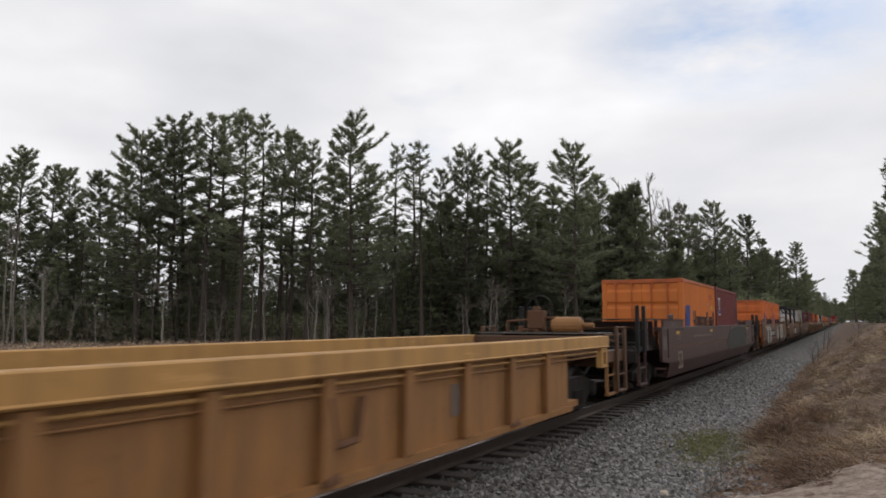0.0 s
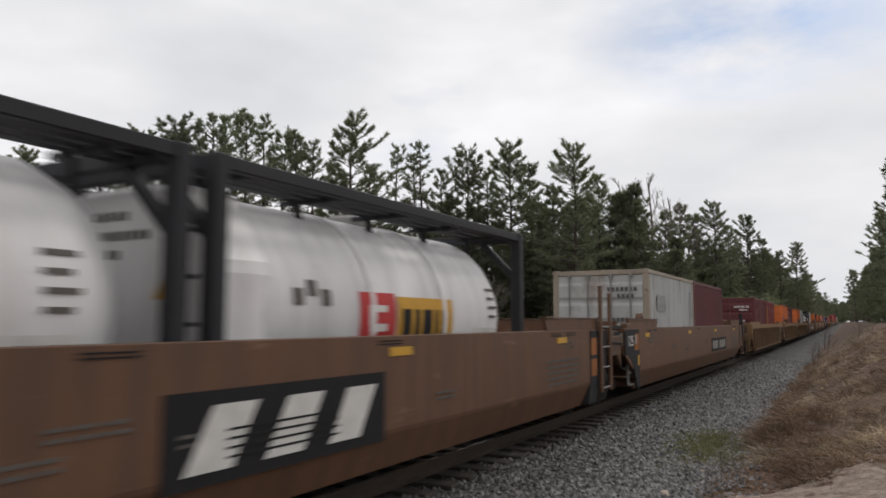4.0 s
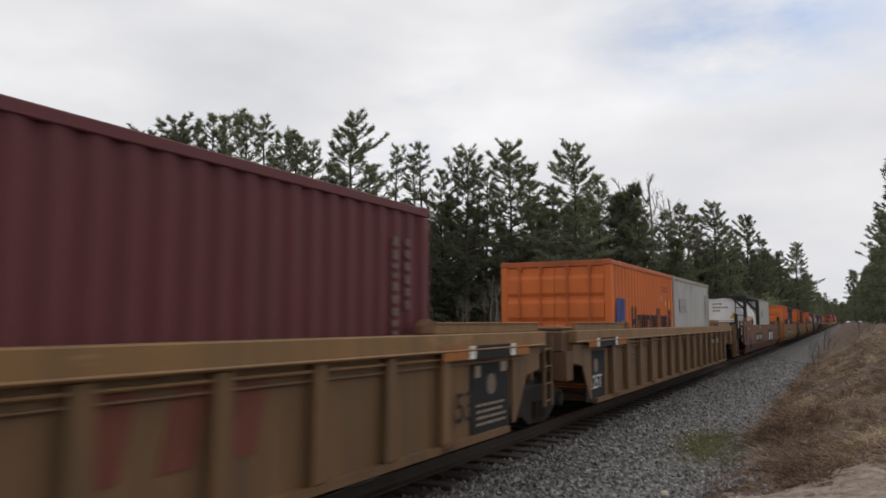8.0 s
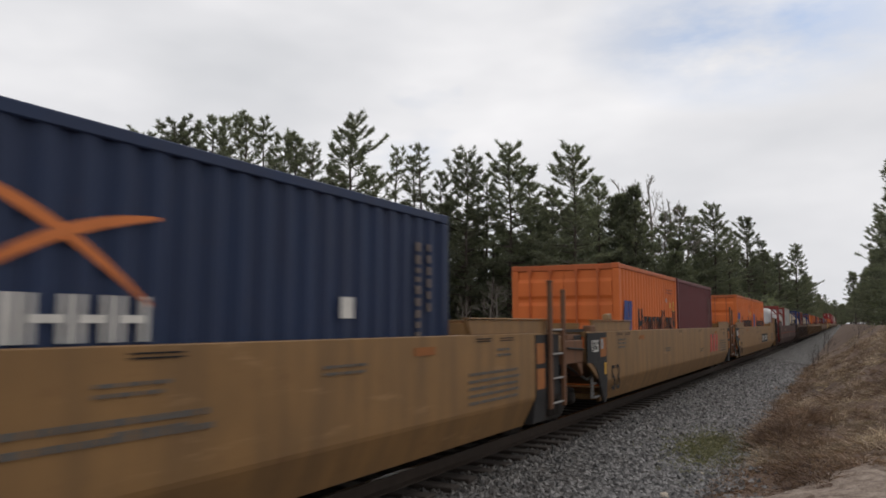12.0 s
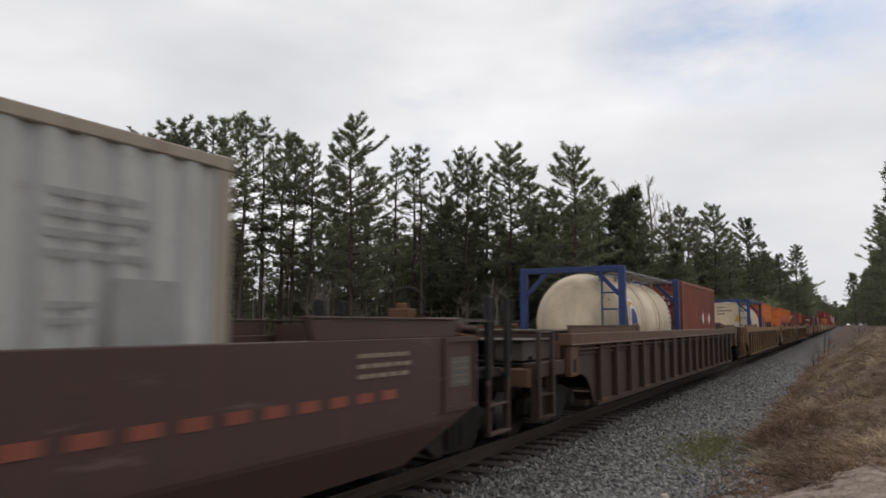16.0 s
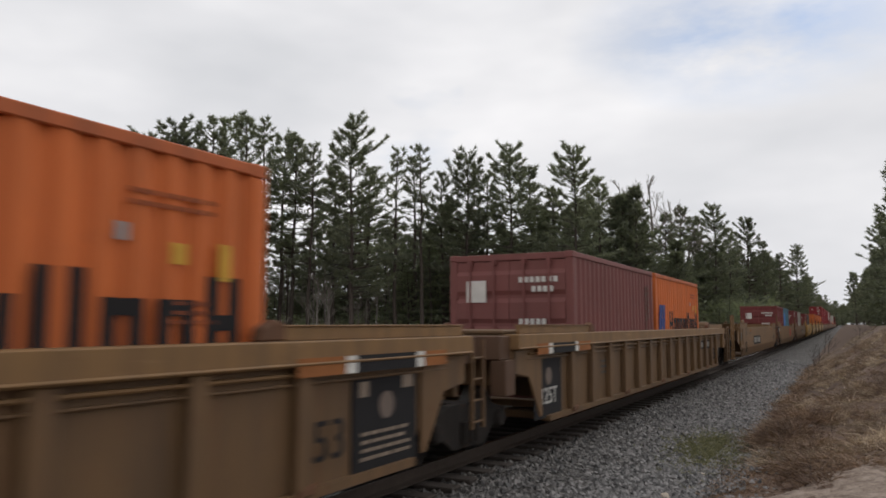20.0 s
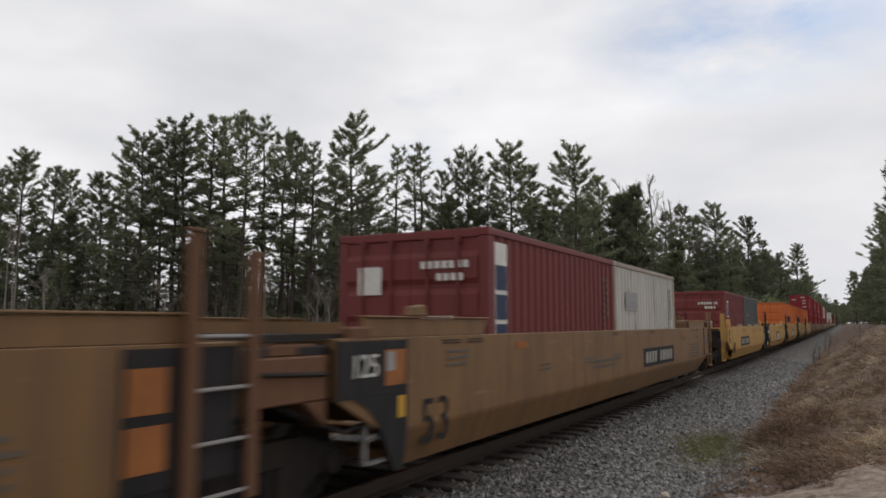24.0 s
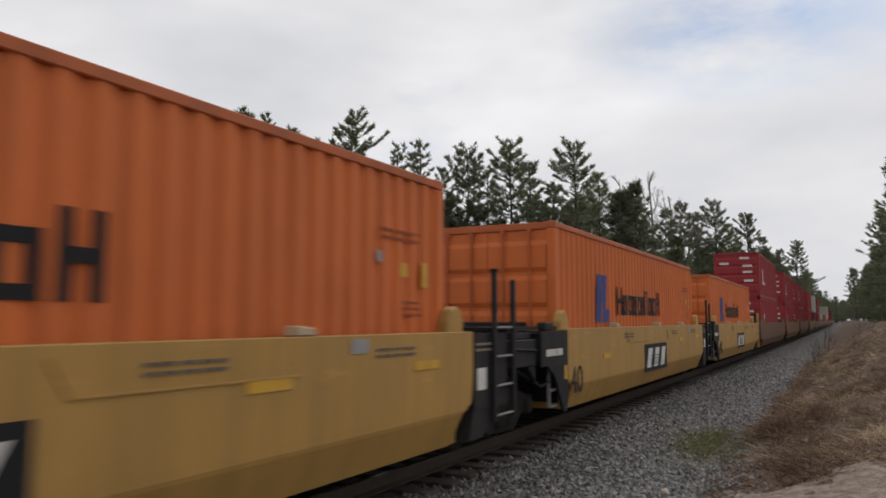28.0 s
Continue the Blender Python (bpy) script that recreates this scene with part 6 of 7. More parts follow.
c, p, h = ribbed_car("well_car", RUSTY_OCHRE, -5.2, 13.5, "joint", "bare", "rusty ochre ribbed well car, empty, with a pale yellow chord", chord=OCHRE, drop=0.125, pitch=1.3)
part("worn_panel", "worn_panel", lambda s: s.box(0, 0.006, 0, 0.42, 0, 0.36), DIM_INK, c, "worn grey square", pose(W - 0.095, 3.3, 0.62))
part("bent_strap", "bent_strap", lambda s: s.rod((0, 0, 0.42), (0, 0.12, 0), 0.035, 6).rod((0, 0.12, 0), (0, 0.42, 0.02), 0.035, 6).rod((0, 0.42, 0.02), (0, 0.5, 0.4), 0.035, 6), RUST, c, "bent rusty strap", pose(W - 0.03, 0.95, 0.62))
c2, p, h = smooth_car("well_car", UMBER, 18.0, 38.8, "open", "open", "dark brown flat-sided well car with worn stencilling")
size_figures(c2, "53", -h + 2.35, 0.46, FADED_INK, 0.66)
for i in range(42):
    part("worn_dash", ("worn_band",), lambda s: s.box(0, 0.005, 0, 0.24, 0, 0.10), RUSSET, c2, "faded orange dash", pose(W + 0.002, -h + 1.4 + i * 0.42, 0.98))
stripe_marks(c2, h, True, DIM_INK, 2)
small_print(c2, W + 0.004, -6.0, 1.24, 3.4, 0.17, 1, DIM_INK, 17)
part("sprayed_patch", "patch", lambda s: s.prism(((1.2, 0.68), (1.0, 0.9), (1.9, 1.42), (4.6, 1.50), (6.9, 1.46), (7.4, 1.1), (6.6, 0.68)), 0, 0, 0.004), SPRAY_GREEN, c2, "dark green sprayed patch", pose(W + 0.008, 0, 0))
c3, p, h = smooth_car("well_car", BROWN, 43.2, 63.0, "open", "joint", "rusty brown flat-sided well car covered with graffiti")
stripe_marks(c3, h, True, GREY_INK, 3)
plate(c3, W + 0.0012, -4.6, 0.78, 3.4, 0.40, 10)


def blob(y, z, a, b, n=20, dent=0.10, seed=0):
    r = random.Random(seed)
    return [(y + a * (1 + r.uniform(-dent, dent)) * math.cos(t), z + b * (1 + r.uniform(-dent, dent)) * math.sin(t)) for t in (2 * math.pi * i / n for i in range(n))]


def sprayed(car, pieces):
    """Sprayed shapes, each a thin coat over the one before."""
    for i, (material, poly) in enumerate(pieces):
        part("graffiti", ("spray", i, round(poly[0][0], 2)), lambda s: s.prism(poly, 0, 0, 0.0025), material, car, "sprayed paint shape", pose(W + 0.003 + 0.003 * i, 0, 0))


sprayed(c3, [
    (GREY_INK, ((-7.5, 1.5), (-5.0, 1.52), (-4.95, 1.1), (-5.5, 0.45), (-7.1, 0.42), (-7.45, 1.05))), (GREY_INK, ((-5.5, 0.42), (-4.3, 0.42), (-4.4, 1.46), (-5.1, 1.5))),
    (SPRAY_GREY, ((-7.4, 1.44), (-5.2, 1.46), (-5.1, 1.22), (-7.3, 1.18))), (SPRAY_GREY, ((-6.7, 1.2), (-6.2, 1.2), (-6.1, 0.5), (-6.7, 0.46))),
    (SPRAY_GREY, ((-5.4, 0.5), (-5.05, 0.5), (-4.75, 1.38), (-4.98, 1.42))), (SPRAY_GREY, ((-4.85, 1.38), (-4.5, 1.36), (-4.4, 0.5), (-4.7, 0.48))),
    (SPRAY_GREY, blob(0.2, 1.02, 0.32, 0.42, seed=3)), (SPRAY_GREY, blob(0.85, 1.05, 0.3, 0.4, seed=4)), (SPRAY_GREY, blob(0.5, 0.72, 0.42, 0.2, seed=6)),
    (INK, blob(2.55, 0.94, 0.62, 0.54, seed=7)), (INK, ((2.3, 0.42), (4.5, 0.40), (4.4, 0.55), (2.3, 0.62))),
    (SPRAY_WHITE, blob(2.75, 0.98, 0.58, 0.46, seed=7)), (SPRAY_WHITE, blob(3.45, 0.96, 0.6, 0.47, seed=8)), (SPRAY_WHITE, ((2.7, 1.5), (4.9, 1.52), (4.85, 0.62), (2.7, 0.56))),
    (SPRAY_GREY, blob(2.72, 1.0, 0.24, 0.34, dent=0.05, seed=21)), (SPRAY_WHITE, blob(2.72, 1.0, 0.20, 0.30, dent=0.05, seed=21)), (SPRAY_GREY, blob(3.22, 0.98, 0.22, 0.36, dent=0.05, seed=22)), (SPRAY_WHITE, blob(3.22, 0.98, 0.18, 0.32, dent=0.05, seed=22)), (SPRAY_GREY, blob(3.68, 1.0, 0.20, 0.38, dent=0.05, seed=23)), (SPRAY_WHITE, blob(3.68, 1.0, 0.165, 0.34, dent=0.05, seed=23)), (SPRAY_GREY, ((4.0, 0.66), (4.05, 0.66), (4.09, 1.44), (4.04, 1.44))), (INK, ((3.98, 0.74), (4.12, 0.70), (4.16, 0.84), (4.04, 0.90))), (SPRAY_GREY, ((5.6, 0.48), (5.75, 0.48), (6.2, 1.2), (6.1, 1.22))), (SPRAY_GREY, ((6.3, 0.5), (6.9, 0.62), (6.88, 0.72), (6.3, 0.58))), (YELLOW_INK, ((3.0, 1.16), (3.5, 1.17), (3.5, 1.07), (3.0, 1.06)))])
for y, z, w, hh, lines, ink, seed in ((4.36, 1.06, 0.40, 0.40, 5, GREY_INK, 61), (4.38, 0.66, 0.26, 0.22, 2, GREY_INK, 62), (2.55, 0.78, 0.7, 0.55, 7, SPRAY_GREY, 63), (3.3, 0.72, 0.6, 0.6, 7, SPRAY_GREY, 64), (6.3, 0.46, 0.6, 0.26, 3, SPRAY_GREY, 65)):
    small_print(c3, W + 0.078, y, z, w, hh, lines, ink, seed)
c4, p, h = smooth_car("well_car", BROWN, 64.4, 83.3, "joint", "joint", "rusty brown flat-sided well car with a black mark panel")
size_figures(c4, "53", -h + 1.4, 0.46, INK, 0.66)
big_mark(c4, W + 0.002, -0.6, 0.58, 2.6, 0.64)
stripe_marks(c4, h, True, GREY_INK, 4)
c5, p, h = smooth_car("well_car", BROWN, 84.6, 103.7, "joint", "open", "rusty brown flat-sided well car carrying two boxes")
plate(c5, W + 0.002, 1.4, 0.71, 3.35, 0.44, 10)
stripe_marks(c5, h)
for y0, y1, a, b in ((107.83, 127.8, "open", "joint"), (129.2, 147.8, "joint", "joint"), (149.2, 168.3, "joint", "open")):
    c, p, h = ribbed_car("well_car", SHADED_DUSTY_TAN, y0, y1, a, b, "dusty tan ribbed well car with a heavy top chord", chord=LIT_DUSTY_CHORD)
    if a == "open":
        plate(c, W - 0.09, -2.6, 0.92, 1.0, 0.26, 5)
        plate(c, W - 0.09, -1.4, 0.92, 1.0, 0.26, 6)
    elif b == "open":
        plate(c, W - 0.09, 4.6, 0.92, 1.0, 0.26, 5)
        plate(c, W - 0.09, 5.8, 0.92, 1.0, 0.26, 6)
        size_figures(c, "53", 7.1, 0.56, INK, 0.48)
    else:
        size_figures(c, "53", 6.7, 0.56, INK, 0.48)
        red_strokes(c, W - 0.095, 1.9, 0.7, DARK_RED_INK)
    small_print(c, W - 0.09, -5.6, 0.8, 0.7, 0.3, 3, GREY_INK, 6)
    small_print(c, W - 0.09, 0.3, 0.85, 0.7, 0.24, 3, GREY_INK, 7)
c9, p, h = smooth_car("well_car", RUSSET, 172.2, 192.3, "open", "open", "red-brown flat-sided well car, rusted and stencilled")
size_figures(c9, "53", -h + 2.6, 0.46, INK, 0.66)
plate(c9, W + 0.002, -5.05, 0.74, 3.4, 0.40, 10)
big_mark(c9, W + 0.002, 2.0, 0.58, 2.7, 0.64)
stripe_marks(c9, h)
for y, z in ((-h + 2.9, 1.0), (-h + 4.6, 1.12), (-1.0, 1.12)):
    part("orange_patch", "side_orange", lambda s: s.box(0, 0.005, 0, 0.55, 0, 0.24), PATCH_ORANGE, c9, "faded orange square", pose(W + 0.0025, y, z))
for y0, y1, a, b in ((196.2, 215.5, "open", "joint"), (216.9, 235.3, "joint", "joint"), (236.7, 256.1, "joint", "open")):
    c, p, h = smooth_car("well_car", SANDY, y0, y1, a, b, "dusty tan flat-sided well car with black figures", dark=BLACK if a == "joint" else SANDY)
    size_figures(c, "53", -h + (2.15 if a == "open" else 1.75), 0.46, INK, 0.66)
    stripe_marks(c, h, False, GREY_INK, round(y0))
    if a == "open":
        plate(c, W + 0.002, -4.65, 0.71, 3.4, 0.44, 10)
        small_print(c, W + 0.004, 1.0, 0.98, 1.6, 0.2, 2, GREY_INK, 8)
    elif b == "open":
        plate(c, W + 0.002, 1.05, 0.71, 3.4, 0.44, 10)
    else:
        red_strokes(c, W + 0.002, 4.0, 0.78, RED_INK)
c13, p, h = smooth_car("well_car", UMBER, 260.2, 280.0, "open", "open", "dark maroon-brown flat-sided well car with an orange dashed band")
size_figures(c13, "53", -h + 2.5, 0.46, FADED_INK, 0.66)
for i in range(42):
    part("worn_dash", ("worn_band_b",), lambda s: s.box(0, 0.005, 0, 0.24, 0, 0.09), OXIDE, c13, "orange dash", pose(W + 0.002, -h + 1.4 + i * 0.40, 0.98))
small_print(c13, W + 0.004, -4.6, 1.22, 1.6, 0.22, 1, FADED_INK, 8)
part("round_mark", "round_mark_big", lambda s: s.lathe(((0.0, 0.0), (0.2, 0.0), (0.2, 0.006), (0.0, 0.006)), 0, (0, 0, 0), 24), FADED_INK, c13, m=pose(W + 0.004, 0.6, 0.86))
for y in (-h + 1.5, h - 2.4):
    small_print(c13, W + 0.004, y, 1.2, 0.9, 0.28, 3, FADED_INK, 5)
c14, p, h = ribbed_car("well_car", DARK_BROWN, 283.45, 304.3, "open", "open", "dark brown ribbed well car with rusty chords", chord=DARK_CHORD)
for y0, y1, a, b in ((308.03, 327.8, "open", "joint"), (329.2, 348.0, "joint", "joint"), (349.4, 368.8, "joint", "open")):
    c, p, h = ribbed_car("well_car", SHADED_DUSTY_TAN, y0, y1, a, b, "dusty tan ribbed well car with a heavy top chord", chord=LIT_DUSTY_CHORD)
    size_figures(c, "53", 6.7 if b != "open" else 7.1, 0.56, INK, 0.48)
    small_print(c, W - 0.09, -5.6, 0.8, 0.7, 0.3, 3, GREY_INK, 6)
    if b == "open" or a == "open":
        y = 4.6 if b == "open" else -6.7
        plate(c, W - 0.09, y, 0.92, 1.0, 0.26, 5)
        plate(c, W - 0.09, y + 1.2, 0.92, 1.0, 0.26, 6)
    else:
        part("bent_strap", "strap", lambda s: s.rod((0, 0, 0.5), (0, 0.25, 0), 0.03, 6).rod((0, 0.25, 0), (0, 0.9, 0.02), 0.03, 6).rod((0, 0.9, 0.02), (0, 1.2, 0.45), 0.03, 6), TAN, c, "bent loose strap", pose(W + 0.02, -1.2, 0.75))
        red_strokes(c, W - 0.095, 1.9, 0.7, DARK_RED_INK)
for y0, y1, a, b in ((373.4, 392.7, "open", "joint"), (394.1, 412.65, "joint", "joint"), (413.8, 433.4, "joint", "open")):
    c, p, h = smooth_car("well_car", TAN, y0, y1, a, b, "tan flat-sided well car, " + ("empty, with its far wall in sight" if a == "open" else "loaded with two boxes"), dark=TAN if a == "open" else BLACK)
    size_figures(c, "53", -h + (2.15 if a == "open" else 1.75), 0.46, INK, 0.66)
    stripe_marks(c, h, False, GREY_INK, round(y0))
    if a == "open":
        plate(c, W + 0.002, -4.35, 0.72, 3.2, 0.42, 10)
    elif b == "open":
        plate(c, W + 0.002, 1.2, 0.74, 3.2, 0.40, 10)
        small_print(c, W + 0.004, -2.4, 0.9, 1.5, 0.2, 2, GREY_INK, 8)
    else:
        red_strokes(c, W + 0.002, 2.2, 0.78, RED_INK)
SHORTS = (445.75, 461.8, 477.8, 493.85, 509.85)
for i, place in enumerate(SHORTS):
    c, p, h = short_car("well_car", YELLOW, place, "open" if i == 0 else "joint", "open" if i == 4 else "joint",
                        "clean yellow forty-foot well car, " + ("empty" if i == 1 else "loaded"))
    size_figures(c, "40", -5.9, 0.52, INK, 0.62)
    for y, z in ((-4.4, 1.0), (2.6, 1.15), (5.0, 1.18)):
        part("reflector", "reflector_b", lambda s: s.box(0, 0.006, 0, 0.5, 0, 0.09), YELLOW_INK, c, m=pose(W + 0.004, y, z))
    for y in (-2.9, 1.7, 4.3):
        small_print(c, W + 0.004, y, 1.34, 0.7, 0.12, 2, GREY_INK, 12)
    for y in (-2.75, 1.05):
        part("seam_edge", "seam_edge", lambda s: s.prism(((0, 0.24), (0.02, 0.24), (0.17, 0), (0.15, 0)), 0, 0, 0.010), YELLOW, c, m=pose(W + 0.001, y, 1.24))
    part("grey_tag", "side_tag", lambda s: s.box(0, 0.005, 0, 0.26, 0, 0.13), FADED_GREY, c, m=pose(W + 0.004, 3.9, 1.39))
    for y in (-2.6, 1.2):
        part("seam", "seam", lambda s: s.box(0, 0.012, 0, 2.0, 0, 0.015), YELLOW, c, m=pose(W + 0.001, y, 1.24))
    if i == 0:
        plate(c, W + 0.002, -3.7, 0.74, 3.1, 0.38, 10)
    else:
        big_mark(c, W + 0.002, -1.25, 0.56, 2.25, 0.60)



def twenty(front, colour, label, marks=True, high=2.591):
    c = box_container(front + 3.03, colour, 6.058, high, label=label, trim=RUSTY_PALE if colour in (PALE, CHALK) else None)
    if marks:
        carrier_marks(c)
    return c


ORANGE_LABEL = "orange corrugated shipping container with a blue emblem"
for f, col in ((22.38, AMBER), (47.3, ORANGE), (53.72, ORANGE), (132.42, ORANGE), (152.3, ORANGE), (200.2, ORANGE), (219.99, ORANGE), (239.6, ORANGE), (246.0, ORANGE),
               (318.54, AMBER), (332.4, ORANGE), (338.69, ORANGE), (358.92, ORANGE)):
    twenty(f, col, ORANGE_LABEL)
for f, col, label in ((28.86, MAROON, "maroon corrugated shipping container with a square emblem"), (87.9, PALE, "white smooth-sided shipping container with grey doors"),
                      (94.1, PLUM, "dark maroon corrugated shipping container with white numbers"), (112.1, PLUM, "dark maroon shipping container with white door markings"),
                      (118.6, MAROON, "maroon shipping container with a yellow upright word"), (138.77, PLUM, "plum shipping container with white upright marks"),
                      (158.54, PALE, "pale grey shipping container stained with rust"), (182.35, PALE, "pale grey shipping container with a grey square"),
                      (206.32, NAVY, "navy blue shipping container with an orange cross"), (226.3, PLUM, "plum corrugated shipping container"),
                      (270.21, PALE, "pale grey shipping container with grey patches"), (294.38, OXIDE, "red oxide shipping container with placards"),
                      (352.52, DUSTY, "faded dusty red shipping container"), (397.2, MAROON, "maroon shipping container with white door marks"),
                      (403.51, TEAL, "faded blue shipping container with a bright blue panel"), (417.43, MAROON, "maroon shipping container with an upright blue and white band"),
                      (423.53, CHALK, "chalky white shipping container streaked with rust"), (439.53, MAROON, "maroon shipping container with a square emblem"),
                      (445.9, SLATE, "slate grey shipping container")):
    c = twenty(f, col, label, False)
    X, e = 1.209, 3.03
    ink = DIM_INK if col not in (PALE, CHALK) else FADED_GREY
    if f in (118.6, 182.35, 270.21):
        small_print(c, X, e - 1.5, 1.7, 0.75, 0.5, 4, ink, 51)
        small_print(c, X, e - 1.45, 1.3, 0.3, 0.2, 2, ink, 52)
    else:
        upright_print(c, e - 0.75, 0.9, 2.2, ink, 2, wide=0.085)
        upright_print(c, e - 0.5, 1.5, 2.2, ink, 5, wide=0.06)
    ink = WHITE_INK if col not in (PALE, CHALK) else GREY_INK
    tagged(part("door_stencilling", ("doorprint", 3), lambda s: [s.box(x0 + i * 0.11, x0 + i * 0.11 + 0.075, 0, 0.006, z, z + 0.1) for x0, z, k in ((0.2, 2.05, 7), (0.45, 1.88, 4), (0.2, 1.3, 5), (0.2, 1.12, 5)) for i in range(k)], ink, c, m=pose(0, -e - 0.035, 0)), kind="stuff")
    if f in (28.86, 439.53):
        p1 = sign("emblem_plate", 0, c, X, -e + 0.55, -e + 1.02, 1.55, 2.2, WHITE_INK)
        part("emblem_field", "emblem_field", lambda s: s.prism(((0.03, 0.05), (0.44, 0.05), (0.44, 0.58), (0.03, 0.58)), 0, 0.0065, 0.009), BLUE_INK, p1)
        part("emblem_stripe", "emblem_stripe", lambda s: s.prism(((0.06, 0.2), (0.3, 0.42), (0.4, 0.42), (0.2, 0.2)), 0, 0.0095, 0.012).prism(((0.1, 0.42), (0.3, 0.54), (0.42, 0.54), (0.24, 0.42)), 0, 0.0095, 0.012), YELLOW_INK, p1)
    elif f == 118.6:
        part("yellow_word", "upright_yellow", lambda s: [s.box(0, 0.006, 0.0, 0.34, z, z + 0.07).box(0, 0.006, 0.0, 0.07, z - 0.36, z) .box(0, 0.006, 0.27, 0.34, z - 0.30, z - 0.1) for z in (2.1, 1.62, 1.14)], YELLOW_INK, c, "yellow upright word as blocks", pose(X, -e + 0.7, 0))
    elif f == 138.77:
        part("white_word", "upright_white", lambda s: [s.box(0, 0.006, 0.0, 0.08, z, z + 0.32).box(0, 0.006, 0.0, 0.24, z + 0.1, z + 0.17) for z in (1.9, 1.45, 1.0)], WHITE_INK, c, "white upright word as blocks", pose(X, -e + 0.75, 0))
    elif f == 206.32:
        def stroke(a, b, bend, wide):
            """A thin bowed stroke, fat in its middle."""
            n, up, low = 12, [], []
            for i in range(n + 1):
                k = i / n
                y, z = a[0] + (b[0] - a[0]) * k, a[1] + (b[1] - a[1]) * k + bend * math.sin(math.pi * k)
                w = wide * math.sin(math.pi * (0.04 + 0.92 * k)) ** 0.7
                up.append((y, z + w))
                low.append((y, z - w))
            return low + up[::-1]
        for i, poly in enumerate((stroke((0.0, 0.78), (1.45, 0.02), 0.10, 0.045), stroke((0.0, 0.02), (1.5, 0.62), 0.12, 0.045))):
            part("orange_stroke", ("cross", i), lambda s: s.prism(poly, 0, 0, 0.006), CROSS_ORANGE, c, "thin orange stroke", pose(X + 0.0065 * i, -e + 0.33, 1.40))
        word_blocks(c, X, -e + 0.45, 1.18, 0.30, [0.26, 0.10, 0.28, 0.24, 0.24], "11111", WHITE_INK)
        part("notice", ("notice", 0.2, 0.2), lambda s: s.box(0, 0.006, 0, 0.2, 0, 0.2), WHITE_INK, c, m=pose(X, 0.9, 1.35))
    elif f == 294.38:
        for y, m in ((1.1, WHITE_INK), (1.75, RED_INK), (2.3, WHITE_INK)):
            part("placard", "placard", lambda s: s.prism(((0, 0.21), (0.21, 0), (0.42, 0.21), (0.21, 0.42)), 0, 0, 0.006), m, c, "diamond placard", pose(X, y - 0.8, 1.3))
    elif f == 403.51:
        sign("blue_panel", 0, c, X, -e + 0.3, -e + 1.9, 1.2, 2.15, SKY_BLUE, "bright blue repainted panel")
    elif f == 417.43:
        sign("upright_band", 0, c, X, -e + 0.22, -e + 0.62, 0.9, 2.4, WHITE_INK)
        for z in (0.95, 1.35, 1.75):
            sign("blue_block", 0, c, X + 0.006, -e + 0.24, -e + 0.6, z, z + 0.34, NAVY)
        part("door_notice", "door_sign", lambda s: s.box(-0.3, 0.1, 0, 0.006, 1.7, 2.1), WHITE_INK, c, m=pose(-0.55, -e - 0.036, 0))
    elif col in (PALE, CHALK):
        small_print(c, X, -e + 1.0, 1.62, 0.9, 0.34, 1, GREY_INK, 21)
        sign("grey_patch", 0, c, X, -e + 0.9, -e + 1.9, 1.58, 1.98, FADED_GREY)
        if f == 270.21:
            sign("grey_patch", 0, c, X, -0.4, 0.35, 1.45, 2.2, FADED_GREY)
            sign("grey_patch", 0, c, X, 2.0, 2.5, 1.1, 1.6, FADED_GREY)
    elif col is SLATE:
        part("white_rule", "slate_rule", lambda s: s.box(0, 0.006, -0.05, 1.0, 0, 0.02), FADED_GREY, c, m=pose(X, -e + 1.0, 1.66))
        part("white_outline", "slate_mark", lambda s: s.prism(((0, 0), (0.9, 0), (0.85, 0.05), (0.10, 0.05)), 0, 0, 0.006).prism(((0.1, 0.05), (0.16, 0.05), (0.26, 0.24), (0.2, 0.24)), 0, 0, 0.006)
             .prism(((0.2, 0.24), (0.7, 0.24), (0.68, 0.28), (0.24, 0.28)), 0, 0, 0.006).prism(((0.79, 0.05), (0.85, 0.05), (0.76, 0.24), (0.70, 0.24)), 0, 0, 0.006), DIM_INK, c, m=pose(X, -e + 1.0, 1.7))
    elif f == 397.2 or f == 352.52:
        part("door_notice", "door_sign", lambda s: s.box(-0.3, 0.1, 0, 0.006, 1.7, 2.1), WHITE_INK, c, m=pose(-0.55, -e - 0.036, 0))

for f, shell, fr, label, mark in ((67.62, WHITE_TANK, FRAME_BLACK, "white tank in a black frame with a red mark", "red"), (73.9, WHITE_TANK, FRAME_BLACK, "white tank in a black frame with a red mark", "red"),
                                  (176.0, WHITE_TANK, FRAME_BLACK, "white tank in a black frame with a red mark", "red"), (263.9, SILVER_TANK, FRAME_RED, "scuffed grey tank in a dark red frame", "red"),
                                  (287.87, CREAM_TANK, FRAME_BLUE, "cream tank in a blue frame with ringed emblem", "ring"), (312.1, CREAM_TANK, FRAME_BLUE, "cream tank in a blue frame with ringed emblem", "ring")):
    tank_container(f + 3.03, shell, fr, label, fr is not FRAME_RED, mark, fr is FRAME_BLACK or f > 300, fr is FRAME_BLACK or f > 300)

for f in (471.69, 487.7, 503.7):
    c = box_container(f + 6.095, ORANGE, 12.19, 2.896, 0.04, label="long orange high-cube container with a blue emblem")
    carrier_marks(c, 12.19, 2.896, False)

